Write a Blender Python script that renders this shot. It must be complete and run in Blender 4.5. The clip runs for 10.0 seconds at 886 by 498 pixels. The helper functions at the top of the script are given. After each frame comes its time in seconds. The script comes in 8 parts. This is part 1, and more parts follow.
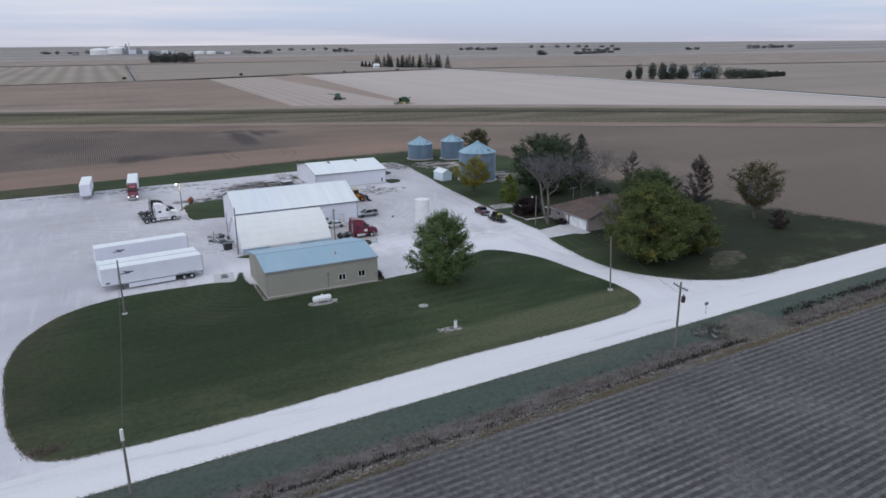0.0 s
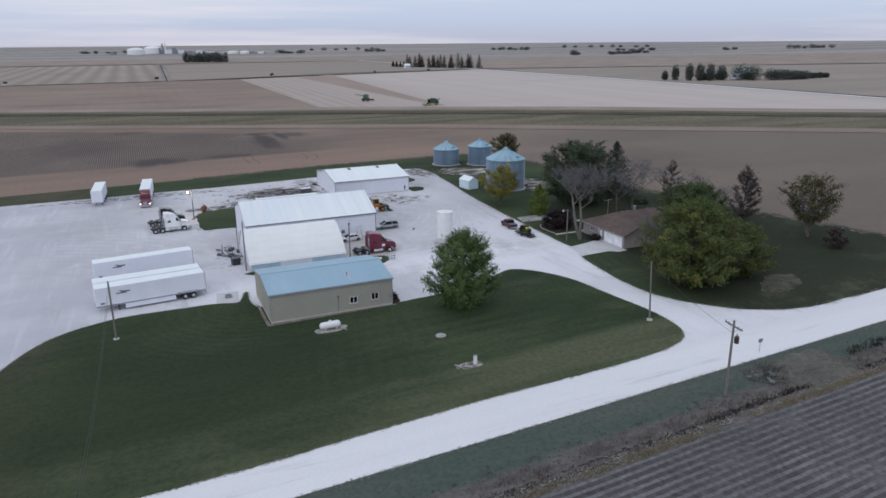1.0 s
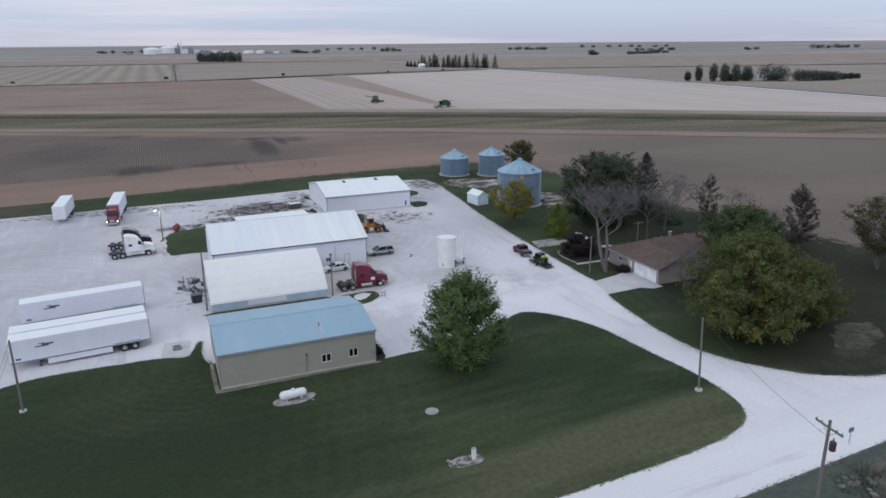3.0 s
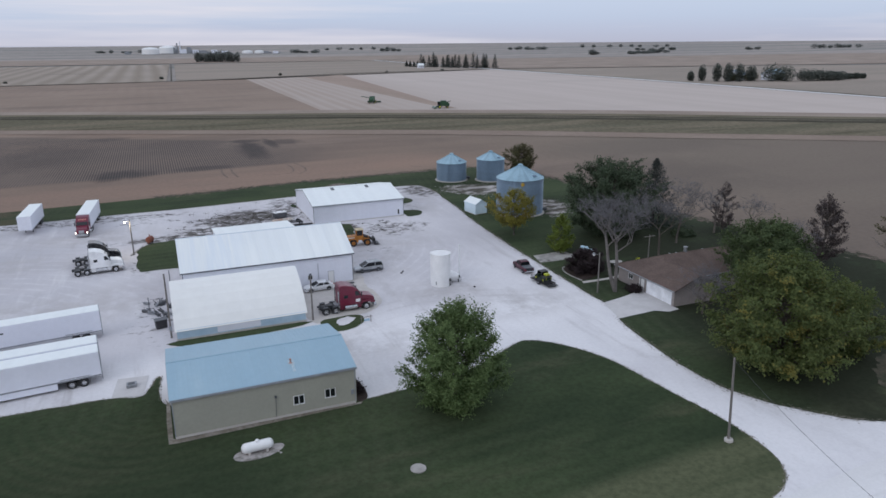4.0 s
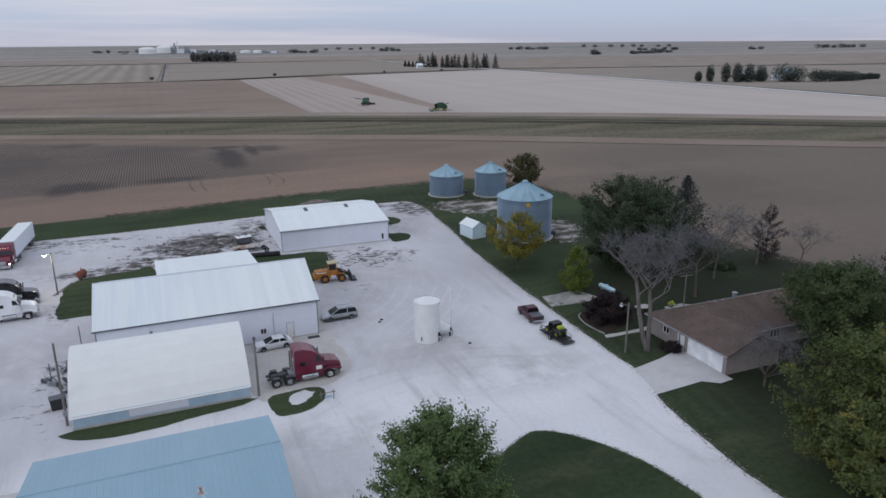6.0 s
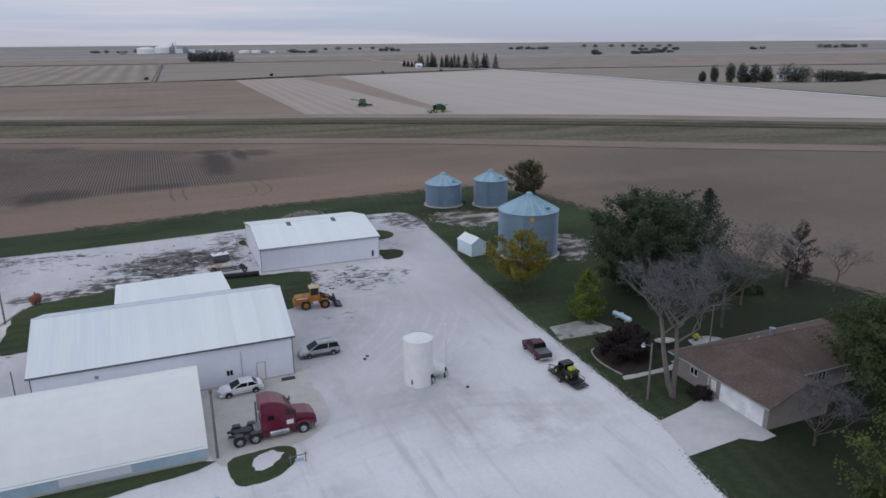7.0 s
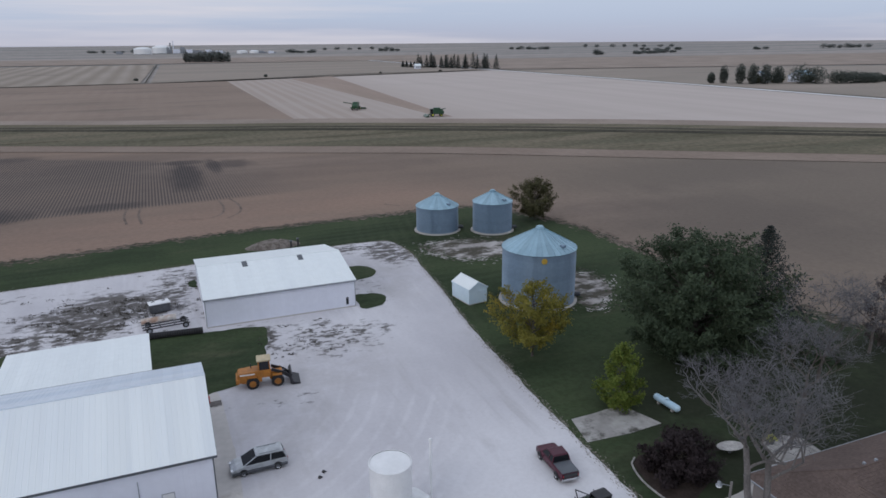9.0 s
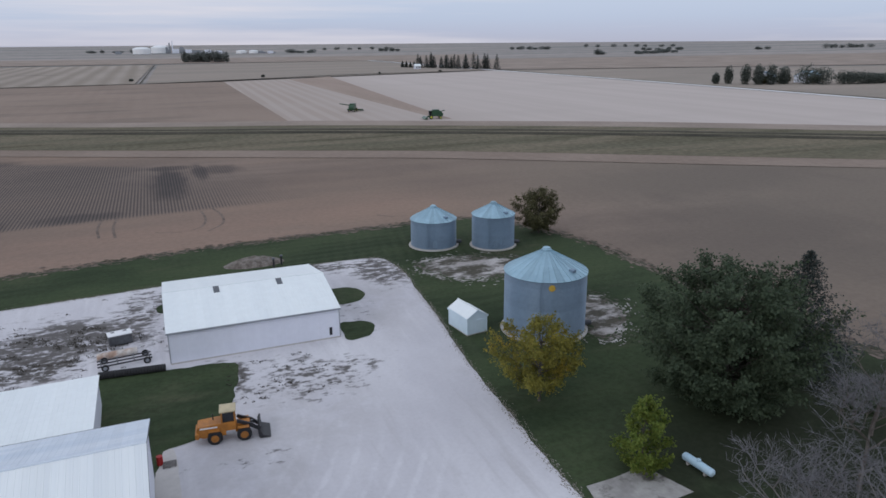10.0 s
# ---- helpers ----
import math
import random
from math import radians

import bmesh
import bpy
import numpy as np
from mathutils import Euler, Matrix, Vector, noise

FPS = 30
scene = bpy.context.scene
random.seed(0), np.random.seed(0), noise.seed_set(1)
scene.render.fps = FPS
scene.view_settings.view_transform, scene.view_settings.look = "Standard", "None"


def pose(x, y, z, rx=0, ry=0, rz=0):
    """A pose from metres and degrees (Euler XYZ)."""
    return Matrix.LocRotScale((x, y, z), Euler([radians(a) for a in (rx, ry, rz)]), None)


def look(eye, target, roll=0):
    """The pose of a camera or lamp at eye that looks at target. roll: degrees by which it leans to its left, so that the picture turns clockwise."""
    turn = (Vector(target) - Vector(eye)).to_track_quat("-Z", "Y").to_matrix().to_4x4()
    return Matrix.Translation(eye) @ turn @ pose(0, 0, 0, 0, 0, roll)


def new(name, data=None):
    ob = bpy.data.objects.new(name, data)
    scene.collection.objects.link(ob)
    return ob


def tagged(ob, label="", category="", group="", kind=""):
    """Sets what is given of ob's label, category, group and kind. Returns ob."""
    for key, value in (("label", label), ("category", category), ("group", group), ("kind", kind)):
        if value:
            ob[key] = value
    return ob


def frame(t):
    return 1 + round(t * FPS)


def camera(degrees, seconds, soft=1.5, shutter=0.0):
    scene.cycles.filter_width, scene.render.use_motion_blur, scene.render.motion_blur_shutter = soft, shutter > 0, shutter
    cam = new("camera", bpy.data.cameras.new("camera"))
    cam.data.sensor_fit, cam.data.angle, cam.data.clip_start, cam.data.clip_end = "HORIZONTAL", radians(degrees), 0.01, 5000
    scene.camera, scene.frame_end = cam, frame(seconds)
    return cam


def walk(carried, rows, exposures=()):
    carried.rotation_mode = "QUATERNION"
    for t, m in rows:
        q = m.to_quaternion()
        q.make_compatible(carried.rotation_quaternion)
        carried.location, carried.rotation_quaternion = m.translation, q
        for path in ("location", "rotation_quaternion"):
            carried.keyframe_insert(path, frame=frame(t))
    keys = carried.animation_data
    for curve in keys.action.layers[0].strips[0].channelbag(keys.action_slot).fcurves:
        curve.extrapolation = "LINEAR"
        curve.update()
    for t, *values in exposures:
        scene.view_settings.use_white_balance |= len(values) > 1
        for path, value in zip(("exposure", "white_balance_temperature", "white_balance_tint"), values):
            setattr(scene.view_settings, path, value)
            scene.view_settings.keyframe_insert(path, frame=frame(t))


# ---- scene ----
cam = camera(65.16, 10.0, soft=1.6, shutter=0.0)
# seconds, eye, yaw; the tilt and the lean of the gimbal stay as they are
ROWS = [
    (0.0, 0.058, -1.041, 39.168, -26.27), (0.5, 3.106, 3.539, 39.363, -25.72), (1, 6.042, 8.120, 39.421, -23.70),
    (1.5, 8.890, 12.735, 39.372, -22.40), (2, 11.670, 17.410, 39.241, -22.37), (2.5, 14.401, 22.164, 39.051, -22.37),
    (3, 17.097, 27.015, 38.823, -22.36), (3.5, 19.772, 31.971, 38.574, -22.36), (4, 22.437, 37.040, 38.320, -22.35),
    (4.5, 25.098, 42.221, 38.073, -22.34), (5, 27.763, 47.508, 37.844, -22.32), (5.5, 30.433, 52.892, 37.641, -22.31),
    (6, 33.108, 58.357, 37.467, -22.31), (6.5, 35.787, 63.882, 37.325, -22.31), (7, 38.465, 69.443, 37.215, -22.31),
    (7.5, 41.133, 75.007, 37.135, -22.30), (8, 43.783, 80.539, 37.078, -22.30), (8.5, 46.402, 85.997, 37.037, -22.26),
    (9, 48.974, 91.335, 37.001, -22.28), (9.5, 51.482, 96.501, 36.956, -22.26), (10, 53.906, 101.439, 36.888, -22.24),
]
PITCH, ROLL = radians(-16.69), -0.46


def aim(x, y, z, yaw):
    a = radians(yaw)
    way = Vector((-math.sin(a) * math.cos(PITCH), math.cos(a) * math.cos(PITCH), math.sin(PITCH)))
    return look((x, y, z), Vector((x, y, z)) + way, ROLL)


walk(cam, [(t, aim(x, y, z, yaw)) for t, x, y, z, yaw in ROWS],
     [(0.0, 0.13), (2.5, 0.13), (5.0, 0.08), (6.0, -0.04), (7.0, -0.11), (8.5, -0.09), (10.0, 0.04)])

# ---- sky and light ----
SUN_ELEVATION, SUN_BEARING = radians(4), radians(250)
world = bpy.data.worlds.new("dusk_sky")
scene.world = world
world.use_nodes = True
wn, wl = world.node_tree.nodes, world.node_tree.links
wn.clear()
w_out, w_bg = wn.new("ShaderNodeOutputWorld"), wn.new("ShaderNodeBackground")
w_sky = wn.new("ShaderNodeTexSky")
w_sky.sky_type, w_sky.sun_disc = "NISHITA", False
w_sky.sun_elevation, w_sky.sun_rotation = SUN_ELEVATION, SUN_BEARING
w_sky.air_density, w_sky.dust_density, w_sky.ozone_density = 1.0, 2.0, 2.0
w_co, w_map, w_noise = wn.new("ShaderNodeTexCoord"), wn.new("ShaderNodeMapping"), wn.new("ShaderNodeTexNoise")
w_map.inputs["Scale"].default_value = (1.0, 1.0, 20.0)
w_map.inputs["Location"].default_value = (0.3, 0.1, 0.4)
w_noise.inputs["Scale"].default_value, w_noise.inputs["Detail"].default_value, w_noise.inputs["Roughness"].default_value = 1.7, 6, 0.5
w_sep, w_grad = wn.new("ShaderNodeSeparateXYZ"), wn.new("ShaderNodeValToRGB")
g = w_grad.color_ramp
g.elements[0].position, g.elements[0].color = 0.0, (3.55, 3.75, 4.7, 1)
g.elements[1].position, g.elements[1].color = 0.5, (4.95, 5.75, 7.1, 1)
for at_, col in ((0.012, (3.65, 4.0, 5.1, 1)), (0.03, (3.75, 4.35, 5.6, 1)), (0.06, (4.0, 4.65, 5.95, 1)), (0.16, (4.8, 5.45, 6.65, 1))):
    el = g.elements.new(at_)
    el.color = col
w_cloud = wn.new("ShaderNodeValToRGB")
c = w_cloud.color_ramp
c.elements[0].position, c.elements[0].color = 0.42, (0, 0, 0, 1)
c.elements[1].position, c.elements[1].color = 0.64, (1, 1, 1, 1)
w_mix, w_mix2 = wn.new("ShaderNodeMixRGB"), wn.new("ShaderNodeMixRGB")
w_mix.inputs["Color2"].default_value = (5.65, 5.5, 6.05, 1)
w_fac = wn.new("ShaderNodeMath")
w_fac.operation, w_fac.inputs[1].default_value = "MULTIPLY", 0.85
w_mix2.inputs["Fac"].default_value = 0.88
wl.new(w_co.outputs["Generated"], w_map.inputs["Vector"])
wl.new(w_map.outputs["Vector"], w_noise.inputs["Vector"])
wl.new(w_co.outputs["Generated"], w_sep.inputs["Vector"])
wl.new(w_sep.outputs["Z"], w_grad.inputs["Fac"])
wl.new(w_noise.outputs["Fac"], w_cloud.inputs["Fac"])
wl.new(w_cloud.outputs["Color"], w_fac.inputs[0])
wl.new(w_fac.outputs["Value"], w_mix.inputs["Fac"])
wl.new(w_grad.outputs["Color"], w_mix.inputs["Color1"])
wl.new(w_sky.outputs["Color"], w_mix2.inputs["Color1"])
wl.new(w_mix.outputs["Color"], w_mix2.inputs["Color2"])
wl.new(w_mix2.outputs["Color"], w_bg.inputs["Color"])
wl.new(w_bg.outputs["Background"], w_out.inputs["Surface"])
w_bg.inputs["Strength"].default_value = 0.14

sun = new("sun", bpy.data.lights.new("sun", "SUN"))
sun.data.energy, sun.data.angle, sun.data.color = 0.5, radians(25), (0.95, 0.96, 1.0)
sun.matrix_world = look((0, 0, 200), (120, 60, 120))


# ---- materials ----
def nodes_of(name):
    m = bpy.data.materials.new(name)
    m.use_nodes = True
    nt = m.node_tree
    return m, nt.nodes, nt.links, nt.nodes["Principled BSDF"]


def mix_node(N, L, fac, a, b, mode="MIX"):
    x = N.new("ShaderNodeMixRGB")
    x.blend_type = mode
    for slot, v in (("Fac", fac), ("Color1", a), ("Color2", b)):
        if isinstance(v, (int, float)):
            x.inputs[slot].default_value = v
        elif isinstance(v, tuple):
            x.inputs[slot].default_value = (*v, 1)
        else:
            L.new(v, x.inputs[slot])
    return x.outputs["Color"]


def ramp_node(N, L, value, lo, hi):
    r = N.new("ShaderNodeMapRange")
    r.inputs["From Min"].default_value, r.inputs["From Max"].default_value = lo, hi
    r.interpolation_type = "SMOOTHSTEP"
    L.new(value, r.inputs["Value"])
    return r.outputs["Result"]


def noise_node(N, L, scale, stretch=(1, 1, 1), turn=0.0, detail=6, rough=0.55, shift=0.0):
    geo, mp, nz = N.new("ShaderNodeNewGeometry"), N.new("ShaderNodeMapping"), N.new("ShaderNodeTexNoise")
    mp.inputs["Scale"].default_value = stretch
    mp.inputs["Rotation"].default_value = (0, 0, radians(turn))
    mp.inputs["Location"].default_value = (shift, shift * 1.7, 0)
    nz.inputs["Scale"].default_value, nz.inputs["Detail"].default_value, nz.inputs["Roughness"].default_value = scale, detail, rough
    L.new(geo.outputs["Position"], mp.inputs["Vector"])
    L.new(mp.outputs["Vector"], nz.inputs["Vector"])
    return nz.outputs["Fac"]


def surface(name, base, other=None, scale=0.3, fine=6.0, rough=0.8, bump=0.0, metal=0.0, stain=None, stain_at=(0.55, 0.7), stain_scale=0.15,
            stretch=(1, 1, 1), turn=0.0, vary=0.0, fine_amount=0.35, spec=0.5, coat=0.0):
    """A surface with large patches between two colours, a fine grain, stains and a slight difference from piece to piece."""
    m, N, L, p = nodes_of(name)
    other = other or tuple(v * 0.8 for v in base)
    big = noise_node(N, L, scale, stretch, turn)
    small = noise_node(N, L, fine, (1, 1, 1), 0, 4, 0.6, 3.0)
    col = mix_node(N, L, ramp_node(N, L, big, 0.35, 0.65), base, other)
    if stain:
        col = mix_node(N, L, ramp_node(N, L, noise_node(N, L, stain_scale, stretch, turn, 8, 0.65, 11.0), *stain_at), col, stain)
    grey = N.new("ShaderNodeCombineColor")
    r = N.new("ShaderNodeMapRange")
    r.inputs["From Min"].default_value, r.inputs["From Max"].default_value = 0.25, 0.75
    r.inputs["To Min"].default_value, r.inputs["To Max"].default_value = 1 - fine_amount, 1 + fine_amount * 0.6
    L.new(small, r.inputs["Value"])
    for ch in ("Red", "Green", "Blue"):
        L.new(r.outputs["Result"], grey.inputs[ch])
    col = mix_node(N, L, 1.0, col, grey.outputs["Color"], "MULTIPLY")
    if vary:
        info, r2, g2 = N.new("ShaderNodeObjectInfo"), N.new("ShaderNodeMapRange"), N.new("ShaderNodeCombineColor")
        r2.inputs["To Min"].default_value, r2.inputs["To Max"].default_value = 1 - vary, 1 + vary * 0.5
        L.new(info.outputs["Random"], r2.inputs["Value"])
        for ch in ("Red", "Green", "Blue"):
            L.new(r2.outputs["Result"], g2.inputs[ch])
        col = mix_node(N, L, 1.0, col, g2.outputs["Color"], "MULTIPLY")
    L.new(col, p.inputs["Base Color"])
    p.inputs["Roughness"].default_value, p.inputs["Metallic"].default_value = rough, metal
    p.inputs["Specular IOR Level"].default_value, p.inputs["Coat Weight"].default_value = spec, coat
    if bump:
        b = N.new("ShaderNodeBump")
        b.inputs["Strength"].default_value, b.inputs["Distance"].default_value = 0.8, bump
        L.new(small, b.inputs["Height"])
        L.new(b.outputs["Normal"], p.inputs["Normal"])
    return m


def leaves(name, a, b, dead=None):
    """Leaf colours that differ from leaf to leaf."""
    m, N, L, p = nodes_of(name)
    geo = N.new("ShaderNodeNewGeometry")
    col = mix_node(N, L, geo.outputs["Random Per Island"], a, b)
    if dead:
        col = mix_node(N, L, ramp_node(N, L, noise_node(N, L, 0.35), 0.54, 0.68), col, dead)
    L.new(col, p.inputs["Base Color"])
    p.inputs["Roughness"].default_value = 0.75
    p.inputs["Specular IOR Level"].default_value = 0.25
    thin, mx = N.new("ShaderNodeBsdfTranslucent"), N.new("ShaderNodeMixShader")
    mx.inputs["Fac"].default_value = 0.4
    L.new(col, thin.inputs["Color"])
    L.new(p.outputs["BSDF"], mx.inputs[1])
    L.new(thin.outputs["BSDF"], mx.inputs[2])
    L.new(mx.outputs["Shader"], N["Material Output"].inputs["Surface"])
    return m


def rows_field(name, base, furrow, spacing, turn, stain, stain_at=(0.55, 0.7), scale=0.012, amount=0.8, patchy=True):
    """A field with crop rows as fine lines."""
    m, N, L, p = nodes_of(name)
    geo, mp, wv = N.new("ShaderNodeNewGeometry"), N.new("ShaderNodeMapping"), N.new("ShaderNodeTexWave")
    mp.inputs["Rotation"].default_value = (0, 0, radians(turn))
    wv.wave_type, wv.bands_direction = "BANDS", "X"
    wv.inputs["Scale"].default_value = 0.314 / spacing
    wv.inputs["Distortion"].default_value, wv.inputs["Detail"].default_value, wv.inputs["Detail Scale"].default_value = 0.6, 2, 0.3
    L.new(geo.outputs["Position"], mp.inputs["Vector"])
    L.new(mp.outputs["Vector"], wv.inputs["Vector"])
    col = mix_node(N, L, ramp_node(N, L, noise_node(N, L, scale, (1, 1, 1), turn), 0.3, 0.7), base, tuple(v * 0.85 for v in base))
    fac = N.new("ShaderNodeMath")
    fac.operation = "MULTIPLY"
    L.new(wv.outputs["Fac"], fac.inputs[0])
    if patchy:
        L.new(ramp_node(N, L, noise_node(N, L, scale * 1.6, (1, 1, 1), 0, 4, 0.5, 5.0), 0.35, 0.6), fac.inputs[1])
    else:
        fac.inputs[1].default_value = 1.0
    f2 = N.new("ShaderNodeMath")
    f2.operation, f2.inputs[1].default_value = "MULTIPLY", amount
    L.new(fac.outputs["Value"], f2.inputs[0])
    col = mix_node(N, L, f2.outputs["Value"], col, furrow)
    col = mix_node(N, L, ramp_node(N, L, noise_node(N, L, scale * 2.2, (0.6, 1.6, 1), turn, 8, 0.6, 9.0), *stain_at), col, stain)
    grain = noise_node(N, L, 1.2, (1, 1, 1), 0, 5, 0.7, 2.0)
    col = mix_node(N, L, ramp_node(N, L, grain, 0.3, 0.75), col, mix_node(N, L, 0.25, col, (0.02, 0.016, 0.012)))
    L.new(col, p.inputs["Base Color"])
    p.inputs["Roughness"].default_value, p.inputs["Specular IOR Level"].default_value = 0.95, 0.1
    return m


def slope_mask(N, L, a, b, c, soft):
    """One where a x + b y + c is above soft, nought where it is below nought."""
    geo, dot, r = N.new("ShaderNodeNewGeometry"), N.new("ShaderNodeVectorMath"), N.new("ShaderNodeMapRange")
    dot.operation, dot.inputs[1].default_value = "DOT_PRODUCT", (a, b, 0)
    r.inputs["From Min"].default_value, r.inputs["From Max"].default_value = -c, soft - c
    r.interpolation_type = "SMOOTHSTEP"
    L.new(geo.outputs["Position"], dot.inputs[0])
    L.new(dot.outputs["Value"], r.inputs["Value"])
    return r.outputs["Result"]


def times(N, L, a, b, how="MULTIPLY"):
    x = N.new("ShaderNodeMath")
    x.operation = how
    for k, v in enumerate((a, b)):
        if isinstance(v, (int, float)):
            x.inputs[k].default_value = v
        else:
            L.new(v, x.inputs[k])
    return x.outputs["Value"]


def spot_mask(N, L, x, y, rx, ry, rough):
    """A ragged oval spot on the ground."""
    geo, sub, length = N.new("ShaderNodeNewGeometry"), N.new("ShaderNodeVectorMath"), N.new("ShaderNodeVectorMath")
    sub.operation, sub.inputs[1].default_value, sub.inputs[2].default_value = "MULTIPLY_ADD", (1 / rx, 1 / ry, 0), (-x / rx, -y / ry, 0)
    length.operation = "LENGTH"
    L.new(geo.outputs["Position"], sub.inputs[0])
    L.new(sub.outputs["Vector"], length.inputs[0])
    r = ramp_node(N, L, times(N, L, length.outputs["Value"], times(N, L, rough, 1.5), "ADD"), 2.1, 1.2)
    return r


def wave_node(N, L, spacing, turn=0.0, rings=None, warp=0.6):
    geo, mp, wv = N.new("ShaderNodeNewGeometry"), N.new("ShaderNodeMapping"), N.new("ShaderNodeTexWave")
    mp.inputs["Rotation"].default_value = (0, 0, radians(turn))
    wv.bands_direction = "X"
    if rings:
        wv.wave_type, wv.rings_direction = "RINGS", "Z"
        mp.inputs["Location"].default_value = (-rings[0], -rings[1], 0)
    wv.inputs["Scale"].default_value = 0.314 / spacing
    wv.inputs["Distortion"].default_value, wv.inputs["Detail"].default_value, wv.inputs["Detail Scale"].default_value = warp, 2, 0.3
    L.new(geo.outputs["Position"], mp.inputs["Vector"])
    L.new(mp.outputs["Vector"], wv.inputs["Vector"])
    return wv.outputs["Fac"]


def field_material():
    """The brown field behind the farm: warm near the yard, duller to the east, planted rows in the west, dark wet spots."""
    m, N, L, p = nodes_of("bare_brown_field_soil")
    col = mix_node(N, L, slope_mask(N, L, 0.9, 0.2, -115, 90), (0.292, 0.208, 0.158), (0.225, 0.180, 0.142))
    col = mix_node(N, L, ramp_node(N, L, noise_node(N, L, 0.009, (0.5, 1.4, 1), 25, 7, 0.55), 0.38, 0.62), col, (0.182, 0.140, 0.115))
    col = mix_node(N, L, ramp_node(N, L, noise_node(N, L, 0.016, (0.4, 1.5, 1), 60, 7, 0.6, 4.0), 0.5, 0.75), col, mix_node(N, L, 0.7, col, (0.315, 0.238, 0.19)))
    # vignette-like falloff painted into the soil: darker in the near east
    col = mix_node(N, L, times(N, L, slope_mask(N, L, 0.8, -0.6, 55, 70), 0.5), col, (0.155, 0.132, 0.110))
    warm = times(N, L, times(N, L, slope_mask(N, L, 0.1, -1, 268, 25), slope_mask(N, L, -1, 0, 135, 40)), ramp_node(N, L, noise_node(N, L, 0.02, (0.4, 1.5, 1), 0, 6, 0.6, 33.0), 0.3, 0.6))
    col = mix_node(N, L, times(N, L, warm, 0.6), col, (0.300, 0.205, 0.158))
    inside = times(N, L, times(N, L, slope_mask(N, L, -0.1, 1, -259.7, 4), slope_mask(N, L, -0.59, -1, 368, 7)), slope_mask(N, L, -1, -0.3, 178, 45))
    worn = ramp_node(N, L, noise_node(N, L, 0.03, (1, 1, 1), 0, 5, 0.6, 7.0), 0.28, 0.5)
    row = ramp_node(N, L, wave_node(N, L, 0.75, 0, None, 0.12), 0.25, 0.85)
    rows = times(N, L, times(N, L, inside, row), times(N, L, times(N, L, worn, 0.55), 0.4, "ADD"))
    col = mix_node(N, L, times(N, L, inside, 0.5), col, (0.165, 0.138, 0.122))
    col = mix_node(N, L, rows, col, (0.088, 0.072, 0.066))
    rough = noise_node(N, L, 0.11, (1.4, 0.5, 1), 0, 7, 0.65, 15.0)
    for x, y, rx, ry, dark in ((55.5, 306, 5.0, 24, 1.0), (56, 330, 8, 5, 0.8), (64.5, 318, 2.2, 14, 0.8), (70, 322, 7, 9, 0.7), (4, 360, 8, 7, 0.5), (36, 270, 9, 4.5, 0.75), (12, 268, 9, 8, 0.95), (8, 262, 5, 5, 0.6), (-14, 320, 16, 30, 0.4), (30, 330, 18, 18, 0.25), (100, 300, 30, 12, 0.18), (190, 250, 50, 20, 0.2), (160, 200, 30, 30, 0.22)):
        col = mix_node(N, L, times(N, L, times(N, L, spot_mask(N, L, x, y, rx, ry, rough), dark), times(N, L, times(N, L, row, 0.35), 0.65, "ADD")), col, (0.056, 0.05, 0.05))
    grain = noise_node(N, L, 0.9, (1, 1, 1), 0, 5, 0.7, 2.0)
    col = mix_node(N, L, ramp_node(N, L, grain, 0.3, 0.75), col, mix_node(N, L, 0.16, col, (0.02, 0.016, 0.012)))
    L.new(col, p.inputs["Base Color"])
    p.inputs["Roughness"].default_value, p.inputs["Specular IOR Level"].default_value = 0.95, 0.1
    return m


